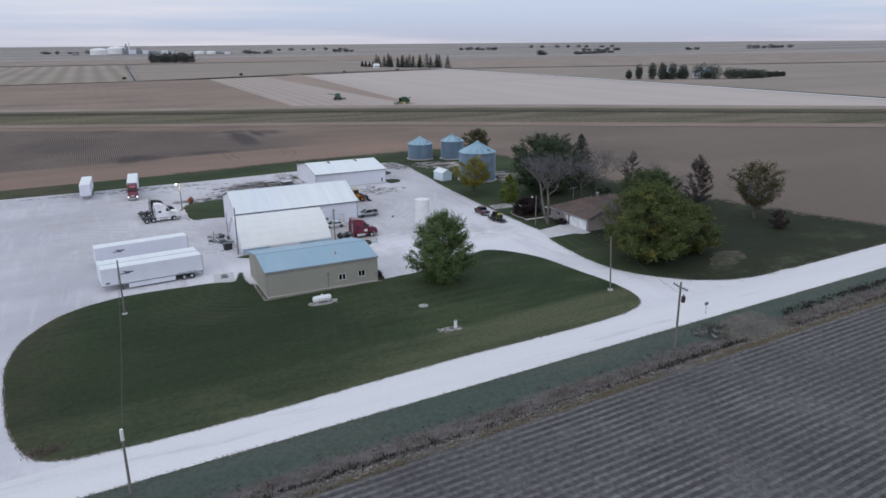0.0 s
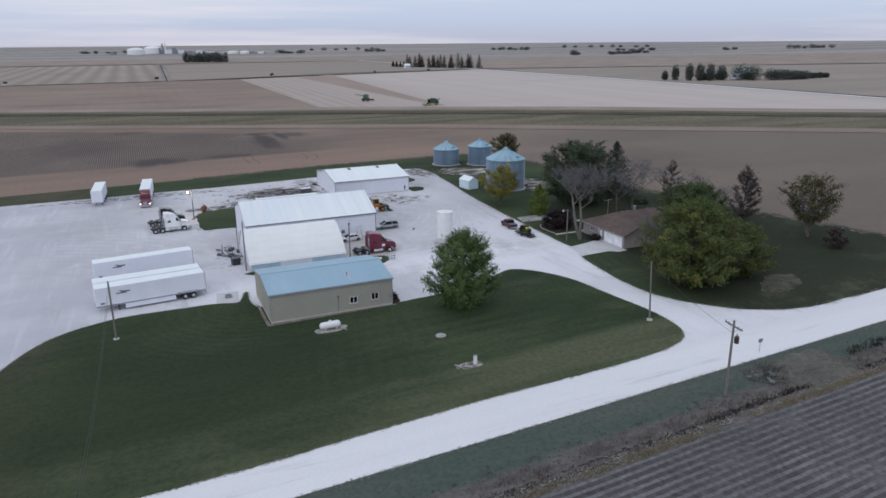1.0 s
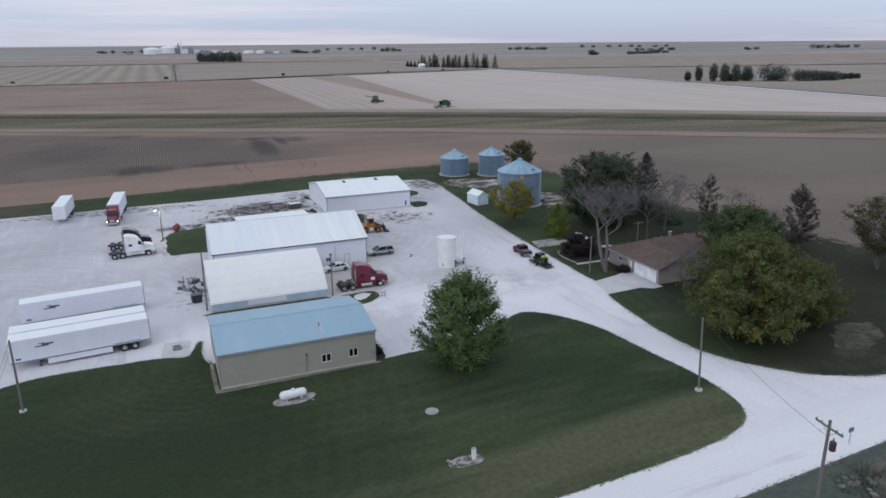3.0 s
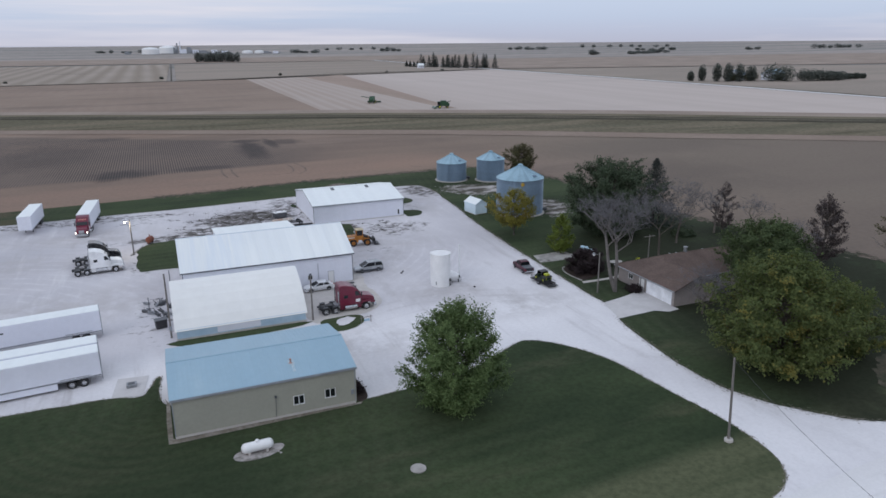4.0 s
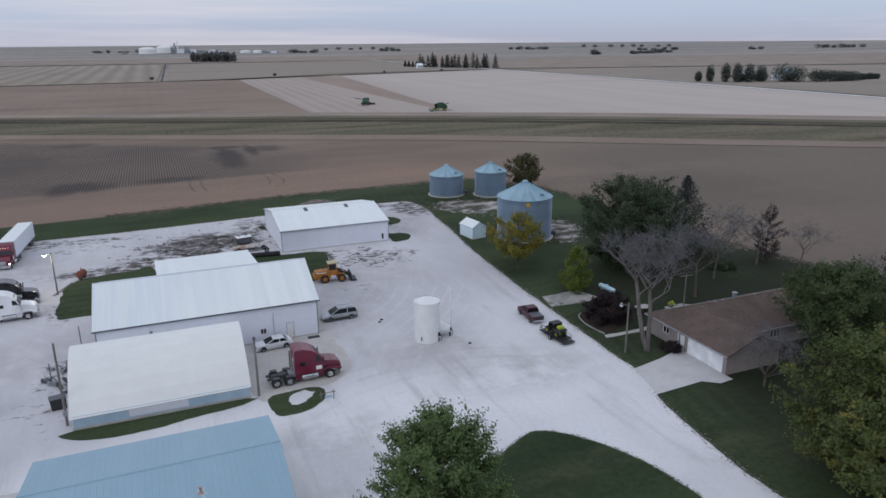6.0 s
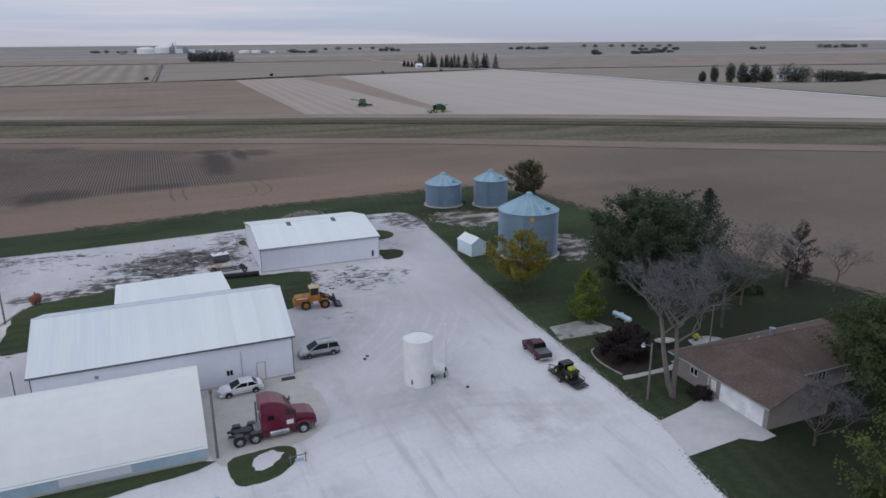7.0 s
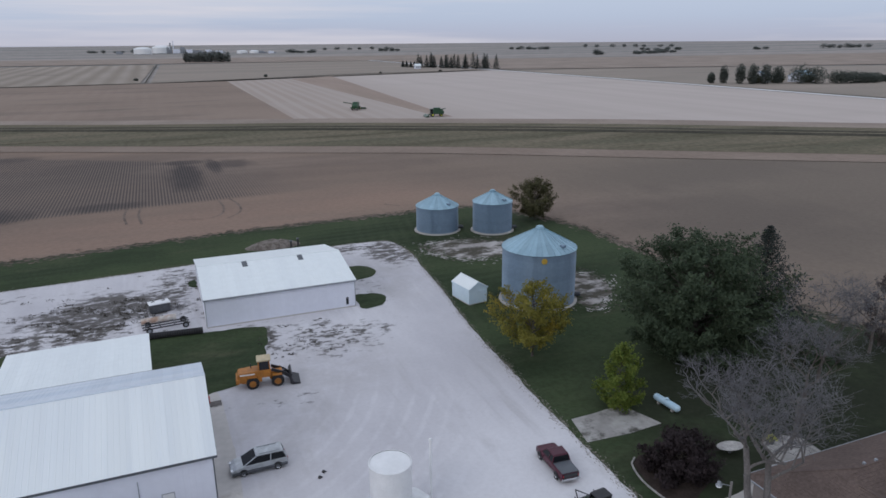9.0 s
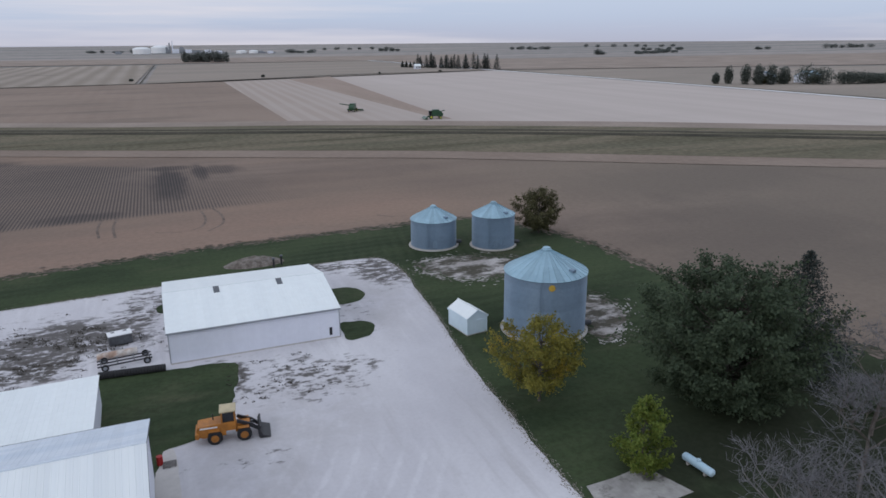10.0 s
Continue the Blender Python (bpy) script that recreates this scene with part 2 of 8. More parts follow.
def gravel_material():
    """Crushed limestone: whiter where it is driven on, greyer in the yard, with faint curving wheel marks."""
    m, N, L, p = nodes_of("white_limestone_gravel")
    patch = noise_node(N, L, 0.045, (1.0, 0.5, 1), 20, 6, 0.6)
    col = mix_node(N, L, ramp_node(N, L, patch, 0.35, 0.68), (0.61, 0.595, 0.615), (0.49, 0.475, 0.50))
    lane = times(N, L, slope_mask(N, L, 0.5, -1, 122, 40), 0.9)
    lane = times(N, L, lane, ramp_node(N, L, noise_node(N, L, 0.08, (1, 0.5, 1), 30, 5, 0.6, 21.0), 0.25, 0.6))
    col = mix_node(N, L, lane, col, (0.74, 0.73, 0.745))
    west = times(N, L, slope_mask(N, L, -1, 0.1, 6, 30), ramp_node(N, L, noise_node(N, L, 0.05, (0.5, 1.3, 1), 8, 6, 0.62, 61.0), 0.28, 0.6))
    col = mix_node(N, L, times(N, L, west, 0.75), col, (0.45, 0.445, 0.475))
    # arcs left by turning trucks
    for cx, cy, gap, mx, my, rx, ry, tone, much in ((92, 112, 2.3, 66, 128, 20, 16, (0.68, 0.67, 0.69), 0.42), (40, 170, 2.0, 64, 148, 12, 18, (0.70, 0.69, 0.71), 0.35), (60, 100, 2.6, 60, 127, 16, 9, (0.44, 0.42, 0.43), 0.4), (-20, 130, 2.4, 4, 160, 18, 22, (0.66, 0.65, 0.67), 0.4), (20, 225, 2.4, 0, 185, 20, 14, (0.42, 0.41, 0.43), 0.4)):
        arc = ramp_node(N, L, times(N, L, wave_node(N, L, gap, 0, (cx, cy), 3.5), noise_node(N, L, 0.35, (1, 1, 1), 0, 5, 0.6, cx), "MULTIPLY"), 0.34, 0.6)
        arc = times(N, L, arc, spot_mask(N, L, mx, my, rx, ry, noise_node(N, L, 0.09, (1, 1, 1), 0, 5, 0.6, cy)))
        col = mix_node(N, L, times(N, L, arc, much), col, tone)
    sweep = spot_mask(N, L, 42, 120.5, 52, 7, noise_node(N, L, 0.06, (1, 1, 1), 0, 4, 0.5, 81.0))
    col = mix_node(N, L, times(N, L, sweep, 0.7), col, (0.76, 0.75, 0.765))
    col = mix_node(N, L, times(N, L, ramp_node(N, L, noise_node(N, L, 0.13, (1.0, 0.45, 1), 20, 8, 0.65, 11.0), 0.52, 0.78), 0.8), col, (0.42, 0.40, 0.405))
    for turn, lo, hi, tone, much in ((28, 0.5, 0.72, (0.70, 0.69, 0.70), 0.38), (-52, 0.5, 0.72, (0.69, 0.68, 0.69), 0.5), (70, 0.52, 0.72, (0.42, 0.40, 0.405), 0.5)):
        streak = ramp_node(N, L, noise_node(N, L, 0.55, (1.0, 0.09, 1), turn, 5, 0.6, turn), lo, hi)
        where = ramp_node(N, L, noise_node(N, L, 0.035, (1, 1, 1), 0, 4, 0.5, turn * 2.0), 0.42, 0.6)
        col = mix_node(N, L, times(N, L, times(N, L, streak, where), much), col, tone)
    smudge = noise_node(N, L, 0.2, (1, 1, 1), 0, 6, 0.65, 91.0)
    for x, y, rx, ry in ((62, 134, 9, 6), (56, 153, 7, 11), (70, 124, 13, 6), (14, 150, 16, 9), (46, 119, 7, 6), (63, 166, 12, 10), (80, 196, 9, 16), (-2, 148, 16, 7), (-8, 176, 14, 8), (8, 192, 16, 7)):
        col = mix_node(N, L, times(N, L, times(N, L, spot_mask(N, L, x, y, rx, ry, smudge), ramp_node(N, L, smudge, 0.35, 0.65)), 0.6), col, (0.42, 0.40, 0.40))
    # mud, weeds and rubbish trodden into the gravel beside the sheds
    rough = noise_node(N, L, 0.12, (1, 1, 1), 0, 6, 0.6, 41.0)
    litter_and_shade = noise_node(N, L, 0.75, (0.7, 1.2, 1), 0, 7, 0.7, 51.0)
    for x, y, rx, ry, much in ((39, 195.5, 14, 9, 0.25), (32, 187.5, 12, 5, 0.2), (18, 201.5, 8, 4, 0.11), (23, 184.6, 10, 3, 0.22), (66, 174.5, 11, 7, 0.15), (58.5, 178, 4, 5, 0.2), (58, 159.7, 8, 2, 0.08), (86, 207, 6, 10, 0.22), (72, 213, 16, 4, 0.2), (5, 207, 30, 4, 0.16), (62, 189, 12, 4, 0.2), (77, 194, 4, 12, 0.08), (19.5, 140, 4, 12, 0.08), (18, 166, 4, 6, 0.1), (50, 206, 6, 8, 0.17)):
        here = spot_mask(N, L, x, y, rx, ry, rough)
        dark = ramp_node(N, L, times(N, L, litter_and_shade, times(N, L, here, much), "ADD"), 0.62, 0.74)
        col = mix_node(N, L, times(N, L, times(N, L, here, dark), 0.9), col, (0.075, 0.067, 0.060))
    small = noise_node(N, L, 2.2, (1, 1, 1), 0, 5, 0.7, 3.0)
    col = mix_node(N, L, ramp_node(N, L, small, 0.35, 0.75), col, mix_node(N, L, 0.12, col, (0.25, 0.235, 0.23)))
    specks = noise_node(N, L, 3.2, (1, 1, 1), 0, 3, 0.8, 31.0)
    col = mix_node(N, L, times(N, L, ramp_node(N, L, specks, 0.68, 0.74), times(N, L, ramp_node(N, L, patch, 0.42, 0.7), 0.55)), col, (0.16, 0.145, 0.135))
    L.new(col, p.inputs["Base Color"])
    p.inputs["Roughness"].default_value, p.inputs["Specular IOR Level"].default_value = 0.95, 0.1
    b = N.new("ShaderNodeBump")
    b.inputs["Strength"].default_value, b.inputs["Distance"].default_value = 0.6, 0.006
    L.new(small, b.inputs["Height"])
    L.new(b.outputs["Normal"], p.inputs["Normal"])
    return m


def lawn_material():
    """Mown grass: soft patches, faint mowing lanes, a drier strip along the road, bare brown spots, painted tree shade
    in the east.
    """
    m, N, L, p = nodes_of("mown_lawn")
    col = mix_node(N, L, ramp_node(N, L, noise_node(N, L, 0.05, (0.6, 1.2, 1), -4, 6, 0.6), 0.35, 0.65), (0.058, 0.080, 0.039), (0.031, 0.047, 0.024))
    lanes = times(N, L, wave_node(N, L, 2.6, 86, None, 1.5), ramp_node(N, L, noise_node(N, L, 0.03, (1, 1, 1), 0, 3, 0.5, 8.0), 0.4, 0.6))
    col = mix_node(N, L, times(N, L, lanes, 0.35), col, (0.074, 0.090, 0.050))
    cross = times(N, L, wave_node(N, L, 2.2, 12, None, 1.5), ramp_node(N, L, noise_node(N, L, 0.03, (1, 1, 1), 0, 3, 0.5, 18.0), 0.48, 0.62))
    col = mix_node(N, L, times(N, L, cross, 0.35), col, (0.075, 0.087, 0.052))
    dry = times(N, L, slope_mask(N, L, SLOPE_OF_ROAD, -1, 79.0, 3), ramp_node(N, L, noise_node(N, L, 0.22, (0.12, 1.5, 1), -4, 6, 0.6, 5.0), 0.22, 0.6))
    col = mix_node(N, L, times(N, L, dry, 0.9), col, (0.112, 0.122, 0.070))
    brown = times(N, L, slope_mask(N, L, -1, 0, -4.5, 7), ramp_node(N, L, noise_node(N, L, 0.12, (1, 1, 1), 0, 6, 0.6, 45.0), 0.3, 0.6))
    col = mix_node(N, L, times(N, L, brown, 0.7), col, (0.105, 0.088, 0.060))
    col = mix_node(N, L, times(N, L, ramp_node(N, L, noise_node(N, L, 0.09, (0.5, 1.4, 1), -4, 8, 0.65, 11.0), 0.53, 0.75), 0.75), col, (0.104, 0.102, 0.064))
    # leaf litter, darkened further to paint the trees' shade onto the grass
    litter_and_shade = times(N, L, times(N, L, slope_mask(N, L, 1, -0.1, -70.5, 11), slope_mask(N, L, 0, -1, 160, 16)), ramp_node(N, L, noise_node(N, L, 0.12, (1, 1, 1), 0, 7, 0.65, 25.0), 0.2, 0.52))
    col = mix_node(N, L, times(N, L, litter_and_shade, 0.9), col, (0.030, 0.034, 0.022))
    # a ragged darker oval in the west of the lawn
    dark_oval = spot_mask(N, L, 8, 88, 30, 24, noise_node(N, L, 0.08, (1, 1, 1), 0, 5, 0.6, 61.0))
    col = mix_node(N, L, times(N, L, dark_oval, 0.7), col, (0.030, 0.043, 0.022))
    rings = times(N, L, wave_node(N, L, 1.5, 0, (20, 114), 2.5), spot_mask(N, L, 12, 104, 11, 10, noise_node(N, L, 0.1, (1, 1, 1), 0, 5, 0.6, 71.0)))
    col = mix_node(N, L, times(N, L, rings, 0.2), col, (0.082, 0.084, 0.050))
    fine = noise_node(N, L, 1.4, (1, 1, 1), 0, 6, 0.75, 3.0)
    col = mix_node(N, L, ramp_node(N, L, fine, 0.32, 0.72), col, mix_node(N, L, 0.4, col, (0.012, 0.016, 0.008)))
    L.new(col, p.inputs["Base Color"])
    p.inputs["Roughness"].default_value, p.inputs["Specular IOR Level"].default_value = 0.95, 0.1
    b = N.new("ShaderNodeBump")
    b.inputs["Strength"].default_value, b.inputs["Distance"].default_value = 0.8, 0.05
    L.new(fine, b.inputs["Height"])
    L.new(b.outputs["Normal"], p.inputs["Normal"])
    return m


def verge_material():
    """The roadside: cool green grass by the road, brown scrub towards the field."""
    m, N, L, p = nodes_of("rough_verge_grass")
    col = mix_node(N, L, ramp_node(N, L, noise_node(N, L, 0.1, (0.3, 1.6, 1), -4), 0.35, 0.65), (0.074, 0.100, 0.082), (0.100, 0.112, 0.094))
    ragged = times(N, L, times(N, L, noise_node(N, L, 0.16, (0.35, 1.2, 1), -4, 6, 0.65, 4.0), -0.5, "ADD"), 0.9)
    side = ramp_node(N, L, times(N, L, slope_mask(N, L, SLOPE_OF_ROAD, -1, 58.6, 5), ragged, "ADD"), 0.2, 0.6)
    scrub = mix_node(N, L, ramp_node(N, L, noise_node(N, L, 0.5, (0.6, 1.4, 1), -4, 6, 0.7, 8.0), 0.35, 0.65), (0.165, 0.149, 0.141), (0.115, 0.105, 0.100))
    col = mix_node(N, L, side, col, scrub)
    fine = noise_node(N, L, 1.8, (1, 1, 1), 0, 6, 0.75, 3.0)
    col = mix_node(N, L, ramp_node(N, L, fine, 0.35, 0.75), col, mix_node(N, L, 0.45, col, (0.02, 0.022, 0.018)))
    L.new(col, p.inputs["Base Color"])
    p.inputs["Roughness"].default_value, p.inputs["Specular IOR Level"].default_value = 0.95, 0.1
    b = N.new("ShaderNodeBump")
    b.inputs["Strength"].default_value, b.inputs["Distance"].default_value = 0.8, 0.06
    L.new(fine, b.inputs["Height"])
    L.new(b.outputs["Normal"], p.inputs["Normal"])
    return m


def streaked_roof():
    """White roofing sheets, bluish where the coating has worn in long runs down the slope."""
    m, N, L, p = nodes_of("worn_white_roofing")
    col = mix_node(N, L, ramp_node(N, L, noise_node(N, L, 0.25, (1.5, 0.2, 0.3)), 0.35, 0.65), (0.77, 0.80, 0.795), (0.73, 0.765, 0.775))
    run = noise_node(N, L, 0.9, (1.3, 0.05, 0.05), 0, 4, 0.6, 14.0)
    where = ramp_node(N, L, times(N, L, slope_mask(N, L, -1, 0, 42, 16), times(N, L, noise_node(N, L, 0.1, (1, 0.6, 1), 0, 4, 0.5, 24.0), -0.5, "ADD"), "ADD"), 0.3, 0.9)
    col = mix_node(N, L, times(N, L, ramp_node(N, L, run, 0.42, 0.62), times(N, L, where, 0.55)), col, (0.63, 0.695, 0.765))
    col = mix_node(N, L, times(N, L, ramp_node(N, L, noise_node(N, L, 1.6, (1.2, 0.04, 0.04), 0, 3, 0.6, 34.0), 0.45, 0.7), 0.25), col, (0.66, 0.70, 0.73))
    info, r2, g2 = N.new("ShaderNodeObjectInfo"), N.new("ShaderNodeMapRange"), N.new("ShaderNodeCombineColor")
    r2.inputs["To Min"].default_value, r2.inputs["To Max"].default_value = 0.955, 1.01
    L.new(info.outputs["Random"], r2.inputs["Value"])
    for ch in ("Red", "Green", "Blue"):
        L.new(r2.outputs["Result"], g2.inputs[ch])
    L.new(mix_node(N, L, 1.0, col, g2.outputs["Color"], "MULTIPLY"), p.inputs["Base Color"])
    p.inputs["Roughness"].default_value = 0.45
    return m


def far_stubble():
    """The harvested field beyond the creek: tan by its west edge, paler eastwards with dust haze put into the colour,
    combed along its rows.
    """
    m, N, L, p = nodes_of("pale_harvested_field")
    # the eastern tone is lifted to paint in the dust hanging in the air
    col = mix_node(N, L, slope_mask(N, L, 1, -0.12, -75, 110), (0.355, 0.295, 0.255), (0.475, 0.415, 0.38))
    comb = ramp_node(N, L, wave_node(N, L, 9.0, 2, None, 0.5), 0.35, 0.8)
    thin = ramp_node(N, L, noise_node(N, L, 0.05, (1.0, 0.03, 1), 2, 5, 0.6, 6.0), 0.4, 0.65)
    west = slope_mask(N, L, -1, 0.1, 210, 120)
    col = mix_node(N, L, times(N, L, comb, times(N, L, west, 0.35)), col, (0.46, 0.40, 0.36))
    col = mix_node(N, L, times(N, L, thin, 0.4), col, (0.40, 0.345, 0.31))
    col = mix_node(N, L, times(N, L, ramp_node(N, L, noise_node(N, L, 0.008, (0.4, 1.6, 1), 20, 7, 0.6, 9.0), 0.5, 0.72), 0.5), col, (0.40, 0.35, 0.315))
    L.new(col, p.inputs["Base Color"])
    p.inputs["Roughness"].default_value, p.inputs["Specular IOR Level"].default_value = 0.95, 0.1
    return m


SLOPE_OF_ROAD = 0.068
M = {}
M["gravel"] = gravel_material()
M["road"] = surface("packed_limestone_road", (0.72, 0.71, 0.715), (0.65, 0.64, 0.645), 0.05, 4.0, 0.95, 0.012, stain=(0.58, 0.57, 0.57), stain_scale=0.35, stretch=(0.12, 1.4, 1), turn=-4, spec=0.1, fine_amount=0.06)
M["dirty_gravel"] = surface("gravel_with_mud_and_weeds", (0.47, 0.445, 0.43), (0.34, 0.315, 0.30), 0.22, 1.6, 0.95, 0.05, stain=(0.085, 0.078, 0.062), stain_at=(0.40, 0.56), stain_scale=0.35, stretch=(0.7, 1.1, 1), spec=0.1, fine_amount=0.3)
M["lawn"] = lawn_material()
M["verge"] = verge_material()
M["soil_rows"] = surface("harvested_bean_soil", (0.104, 0.099, 0.099), (0.085, 0.081, 0.082), 0.08, 1.6, 0.98, 0.06, stain=(0.135, 0.128, 0.126), stain_at=(0.48, 0.68), stain_scale=0.12, spec=0.05, fine_amount=0.45)
M["stubble_rows"] = surface("pale_stubble_on_rows", (0.156, 0.151, 0.150), (0.132, 0.127, 0.126), 0.06, 1.6, 0.98, 0.06, stain=(0.18, 0.174, 0.172), stain_at=(0.5, 0.7), stain_scale=0.1, spec=0.05, fine_amount=0.45)
M["north_field"] = field_material()
# the land to the horizon carries some painted haze, greyer and lighter
M["ground"] = surface("hazed_distant_farmland", (0.34, 0.305, 0.28), (0.255, 0.24, 0.225), 0.0022, 0.03, 0.98, 0.0, stain=(0.225, 0.222, 0.21), stain_at=(0.5, 0.6), stain_scale=0.0022, stretch=(0.25, 2.2, 1), turn=20, spec=0.05, fine_amount=0.25)
M["rut_soil"] = surface("damp_soil", (0.155, 0.122, 0.104), (0.21, 0.165, 0.14), 0.3, 1.0, 0.98, 0.0, spec=0.05)
M["fringe"] = surface("brown_trodden_edge", (0.185, 0.165, 0.135), (0.29, 0.265, 0.235), 0.4, 2.0, 0.98, 0.03, spec=0.05, fine_amount=0.4)
M["bank_grass"] = surface("dry_ditch_bank_grass", (0.182, 0.156, 0.112), (0.128, 0.118, 0.082), 0.03, 0.5, 0.98, 0.0, stain=(0.10, 0.09, 0.06), stain_at=(0.5, 0.68), stain_scale=0.04, stretch=(0.25, 2.0, 1), turn=27, spec=0.05)
M["dry_verge"] = surface("dry_trampled_verge", (0.135, 0.125, 0.108), (0.10, 0.10, 0.085), 0.2, 1.5, 0.98, 0.03, stain=(0.18, 0.16, 0.135), stain_scale=0.3, spec=0.05, fine_amount=0.4)
M["dark_bank"] = surface("dark_creek_bank", (0.060, 0.056, 0.044), (0.085, 0.077, 0.060), 0.05, 0.8, 0.98, 0.0, spec=0.05)
M["headland"] = surface("trodden_headland_soil", (0.272, 0.216, 0.178), (0.238, 0.186, 0.152), 0.02, 0.4, 0.98, 0.0, spec=0.05, fine_amount=0.15)
M["tan_strip"] = surface("pale_stubble_headland", (0.325, 0.268, 0.228), (0.262, 0.215, 0.182), 0.02, 0.4, 0.98, 0.0, spec=0.05, fine_amount=0.15)
M["tan_dull"] = surface("dull_tan_stubble", (0.315, 0.268, 0.228), (0.27, 0.235, 0.20), 0.01, 0.3, 0.98, 0.0, stain=(0.225, 0.198, 0.17), stain_scale=0.006, stretch=(0.4, 1.5, 1), turn=20, spec=0.05, fine_amount=0.12)
M["bare_grass"] = surface("worn_thin_grass", (0.12, 0.105, 0.082), (0.075, 0.074, 0.052), 0.25, 2.0, 0.95, 0.04, stain=(0.055, 0.06, 0.04), stain_at=(0.45, 0.6), stain_scale=0.3, spec=0.1)
M["red_field"] = rows_field("reddish_brown_bean_field", (0.305, 0.235, 0.190), (0.26, 0.195, 0.157), 9.0, 0, (0.215, 0.168, 0.138), (0.48, 0.7), 0.008, 0.5)
M["pale_field"] = far_stubble()
M["wedge"] = surface("brown_unharvested_strip", (0.345, 0.272, 0.228), (0.305, 0.24, 0.20), 0.02, 0.3, 0.98, 0.0, stain=(0.37, 0.30, 0.255), stain_scale=0.02, stretch=(1.5, 0.2, 1), spec=0.05, fine_amount=0.12)
M["striped_field"] = rows_field("striped_corn_stubble", (0.38, 0.325, 0.275), (0.25, 0.21, 0.17), 22.0, 0, (0.19, 0.16, 0.135), (0.6, 0.72), 0.004, 0.75, False)
M["concrete"] = surface("weathered_concrete", (0.50, 0.475, 0.45), (0.44, 0.415, 0.39), 0.25, 1.2, 0.9, 0.0, stain=(0.36, 0.335, 0.31), stain_at=(0.55, 0.8), stain_scale=0.4, spec=0.2, fine_amount=0.12)
M["tan_concrete"] = surface("dusty_tan_concrete", (0.53, 0.50, 0.475), (0.47, 0.445, 0.42), 0.2, 1.2, 0.9, 0.0, stain=(0.33, 0.295, 0.26), stain_at=(0.56, 0.8), stain_scale=0.35, spec=0.15, fine_amount=0.1)
M["white_metal"] = surface("white_painted_metal_siding", (0.735, 0.755, 0.83), (0.705, 0.725, 0.80), 0.3, 1.5, 0.5, 0.0, vary=0.03, fine_amount=0.04, stretch=(1, 1, 0.2))
M["blue_white"] = surface("bluish_white_shed_siding", (0.62, 0.74, 0.81), (0.58, 0.70, 0.78), 0.5, 2.0, 0.55, 0.0, fine_amount=0.05)
M["old_slab"] = surface("stained_old_concrete", (0.40, 0.385, 0.365), (0.30, 0.285, 0.27), 0.35, 1.5, 0.92, 0.0, stain=(0.085, 0.08, 0.07), stain_at=(0.5, 0.66), stain_scale=0.35, spec=0.15, fine_amount=0.2)
M["gas_blue"] = surface("pale_blue_tank_paint", (0.42, 0.60, 0.72), (0.50, 0.64, 0.73), 0.6, 3.0, 0.45, 0.0, fine_amount=0.08)
M["cream"] = surface("faded_cream_paint", (0.52, 0.43, 0.27), None, 0.8, 3.0, 0.5, 0.0, fine_amount=0.1)
M["white_roof"] = surface("white_metal_roofing", (0.775, 0.815, 0.815), (0.745, 0.785, 0.79), 0.25, 1.2, 0.45, 0.0, stain=(0.68, 0.72, 0.73), stain_at=(0.56, 0.85), stain_scale=0.5, stretch=(1.5, 0.13, 0.3), vary=0.02, fine_amount=0.04)
M["cream_roof"] = surface("chalky_white_curved_roofing", (0.76, 0.765, 0.745), (0.735, 0.74, 0.725), 0.08, 0.8, 0.6, 0.0, vary=0.012, fine_amount=0.04)
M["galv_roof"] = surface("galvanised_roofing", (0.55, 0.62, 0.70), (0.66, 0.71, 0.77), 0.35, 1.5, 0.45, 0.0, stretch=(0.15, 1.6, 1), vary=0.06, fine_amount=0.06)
M["blue_roof"] = surface("pale_blue_metal_roofing", (0.262, 0.395, 0.485), (0.285, 0.415, 0.50), 0.12, 1.2, 0.5, 0.0, stain=(0.32, 0.445, 0.52), stain_at=(0.55, 0.85), stain_scale=0.15, stretch=(1, 0.3, 1), vary=0.02, fine_amount=0.04)
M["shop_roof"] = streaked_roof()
M["stain_pale"] = surface("chalky_streak", (0.46, 0.54, 0.58), (0.36, 0.48, 0.55), 1.5, 6.0, 0.8, 0.0, spec=0.2)
M["pale_blue"] = surface("faded_pale_blue_wall", (0.42, 0.55, 0.66), (0.36, 0.50, 0.62), 0.4, 2.0, 0.6, 0.0, fine_amount=0.08)
M["siding"] = surface("sage_green_lap_siding", (0.325, 0.325, 0.272), (0.30, 0.30, 0.252), 0.3, 3.0, 0.7, 0.0, vary=0.04, fine_amount=0.06)
M["trim"] = surface("grey_trim", (0.30, 0.32, 0.35), None, 0.5, 3.0, 0.5, 0.0, fine_amount=0.08)
M["dark_trim"] = surface("dark_grey_trim", (0.10, 0.11, 0.125), None, 0.5, 3.0, 0.5, 0.0, fine_amount=0.1)
M["white_paint"] = surface("white_paint", (0.78, 0.785, 0.79), (0.72, 0.725, 0.73), 0.6, 3.0, 0.4, 0.0, fine_amount=0.05)
M["glass"] = surface("dark_window_glass", (0.012, 0.014, 0.018), None, 1.0, 3.0, 0.08, 0.0, fine_amount=0.05, spec=0.6)
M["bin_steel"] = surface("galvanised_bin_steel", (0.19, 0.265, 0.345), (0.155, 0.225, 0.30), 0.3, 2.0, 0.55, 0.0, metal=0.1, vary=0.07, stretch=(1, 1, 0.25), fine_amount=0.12)
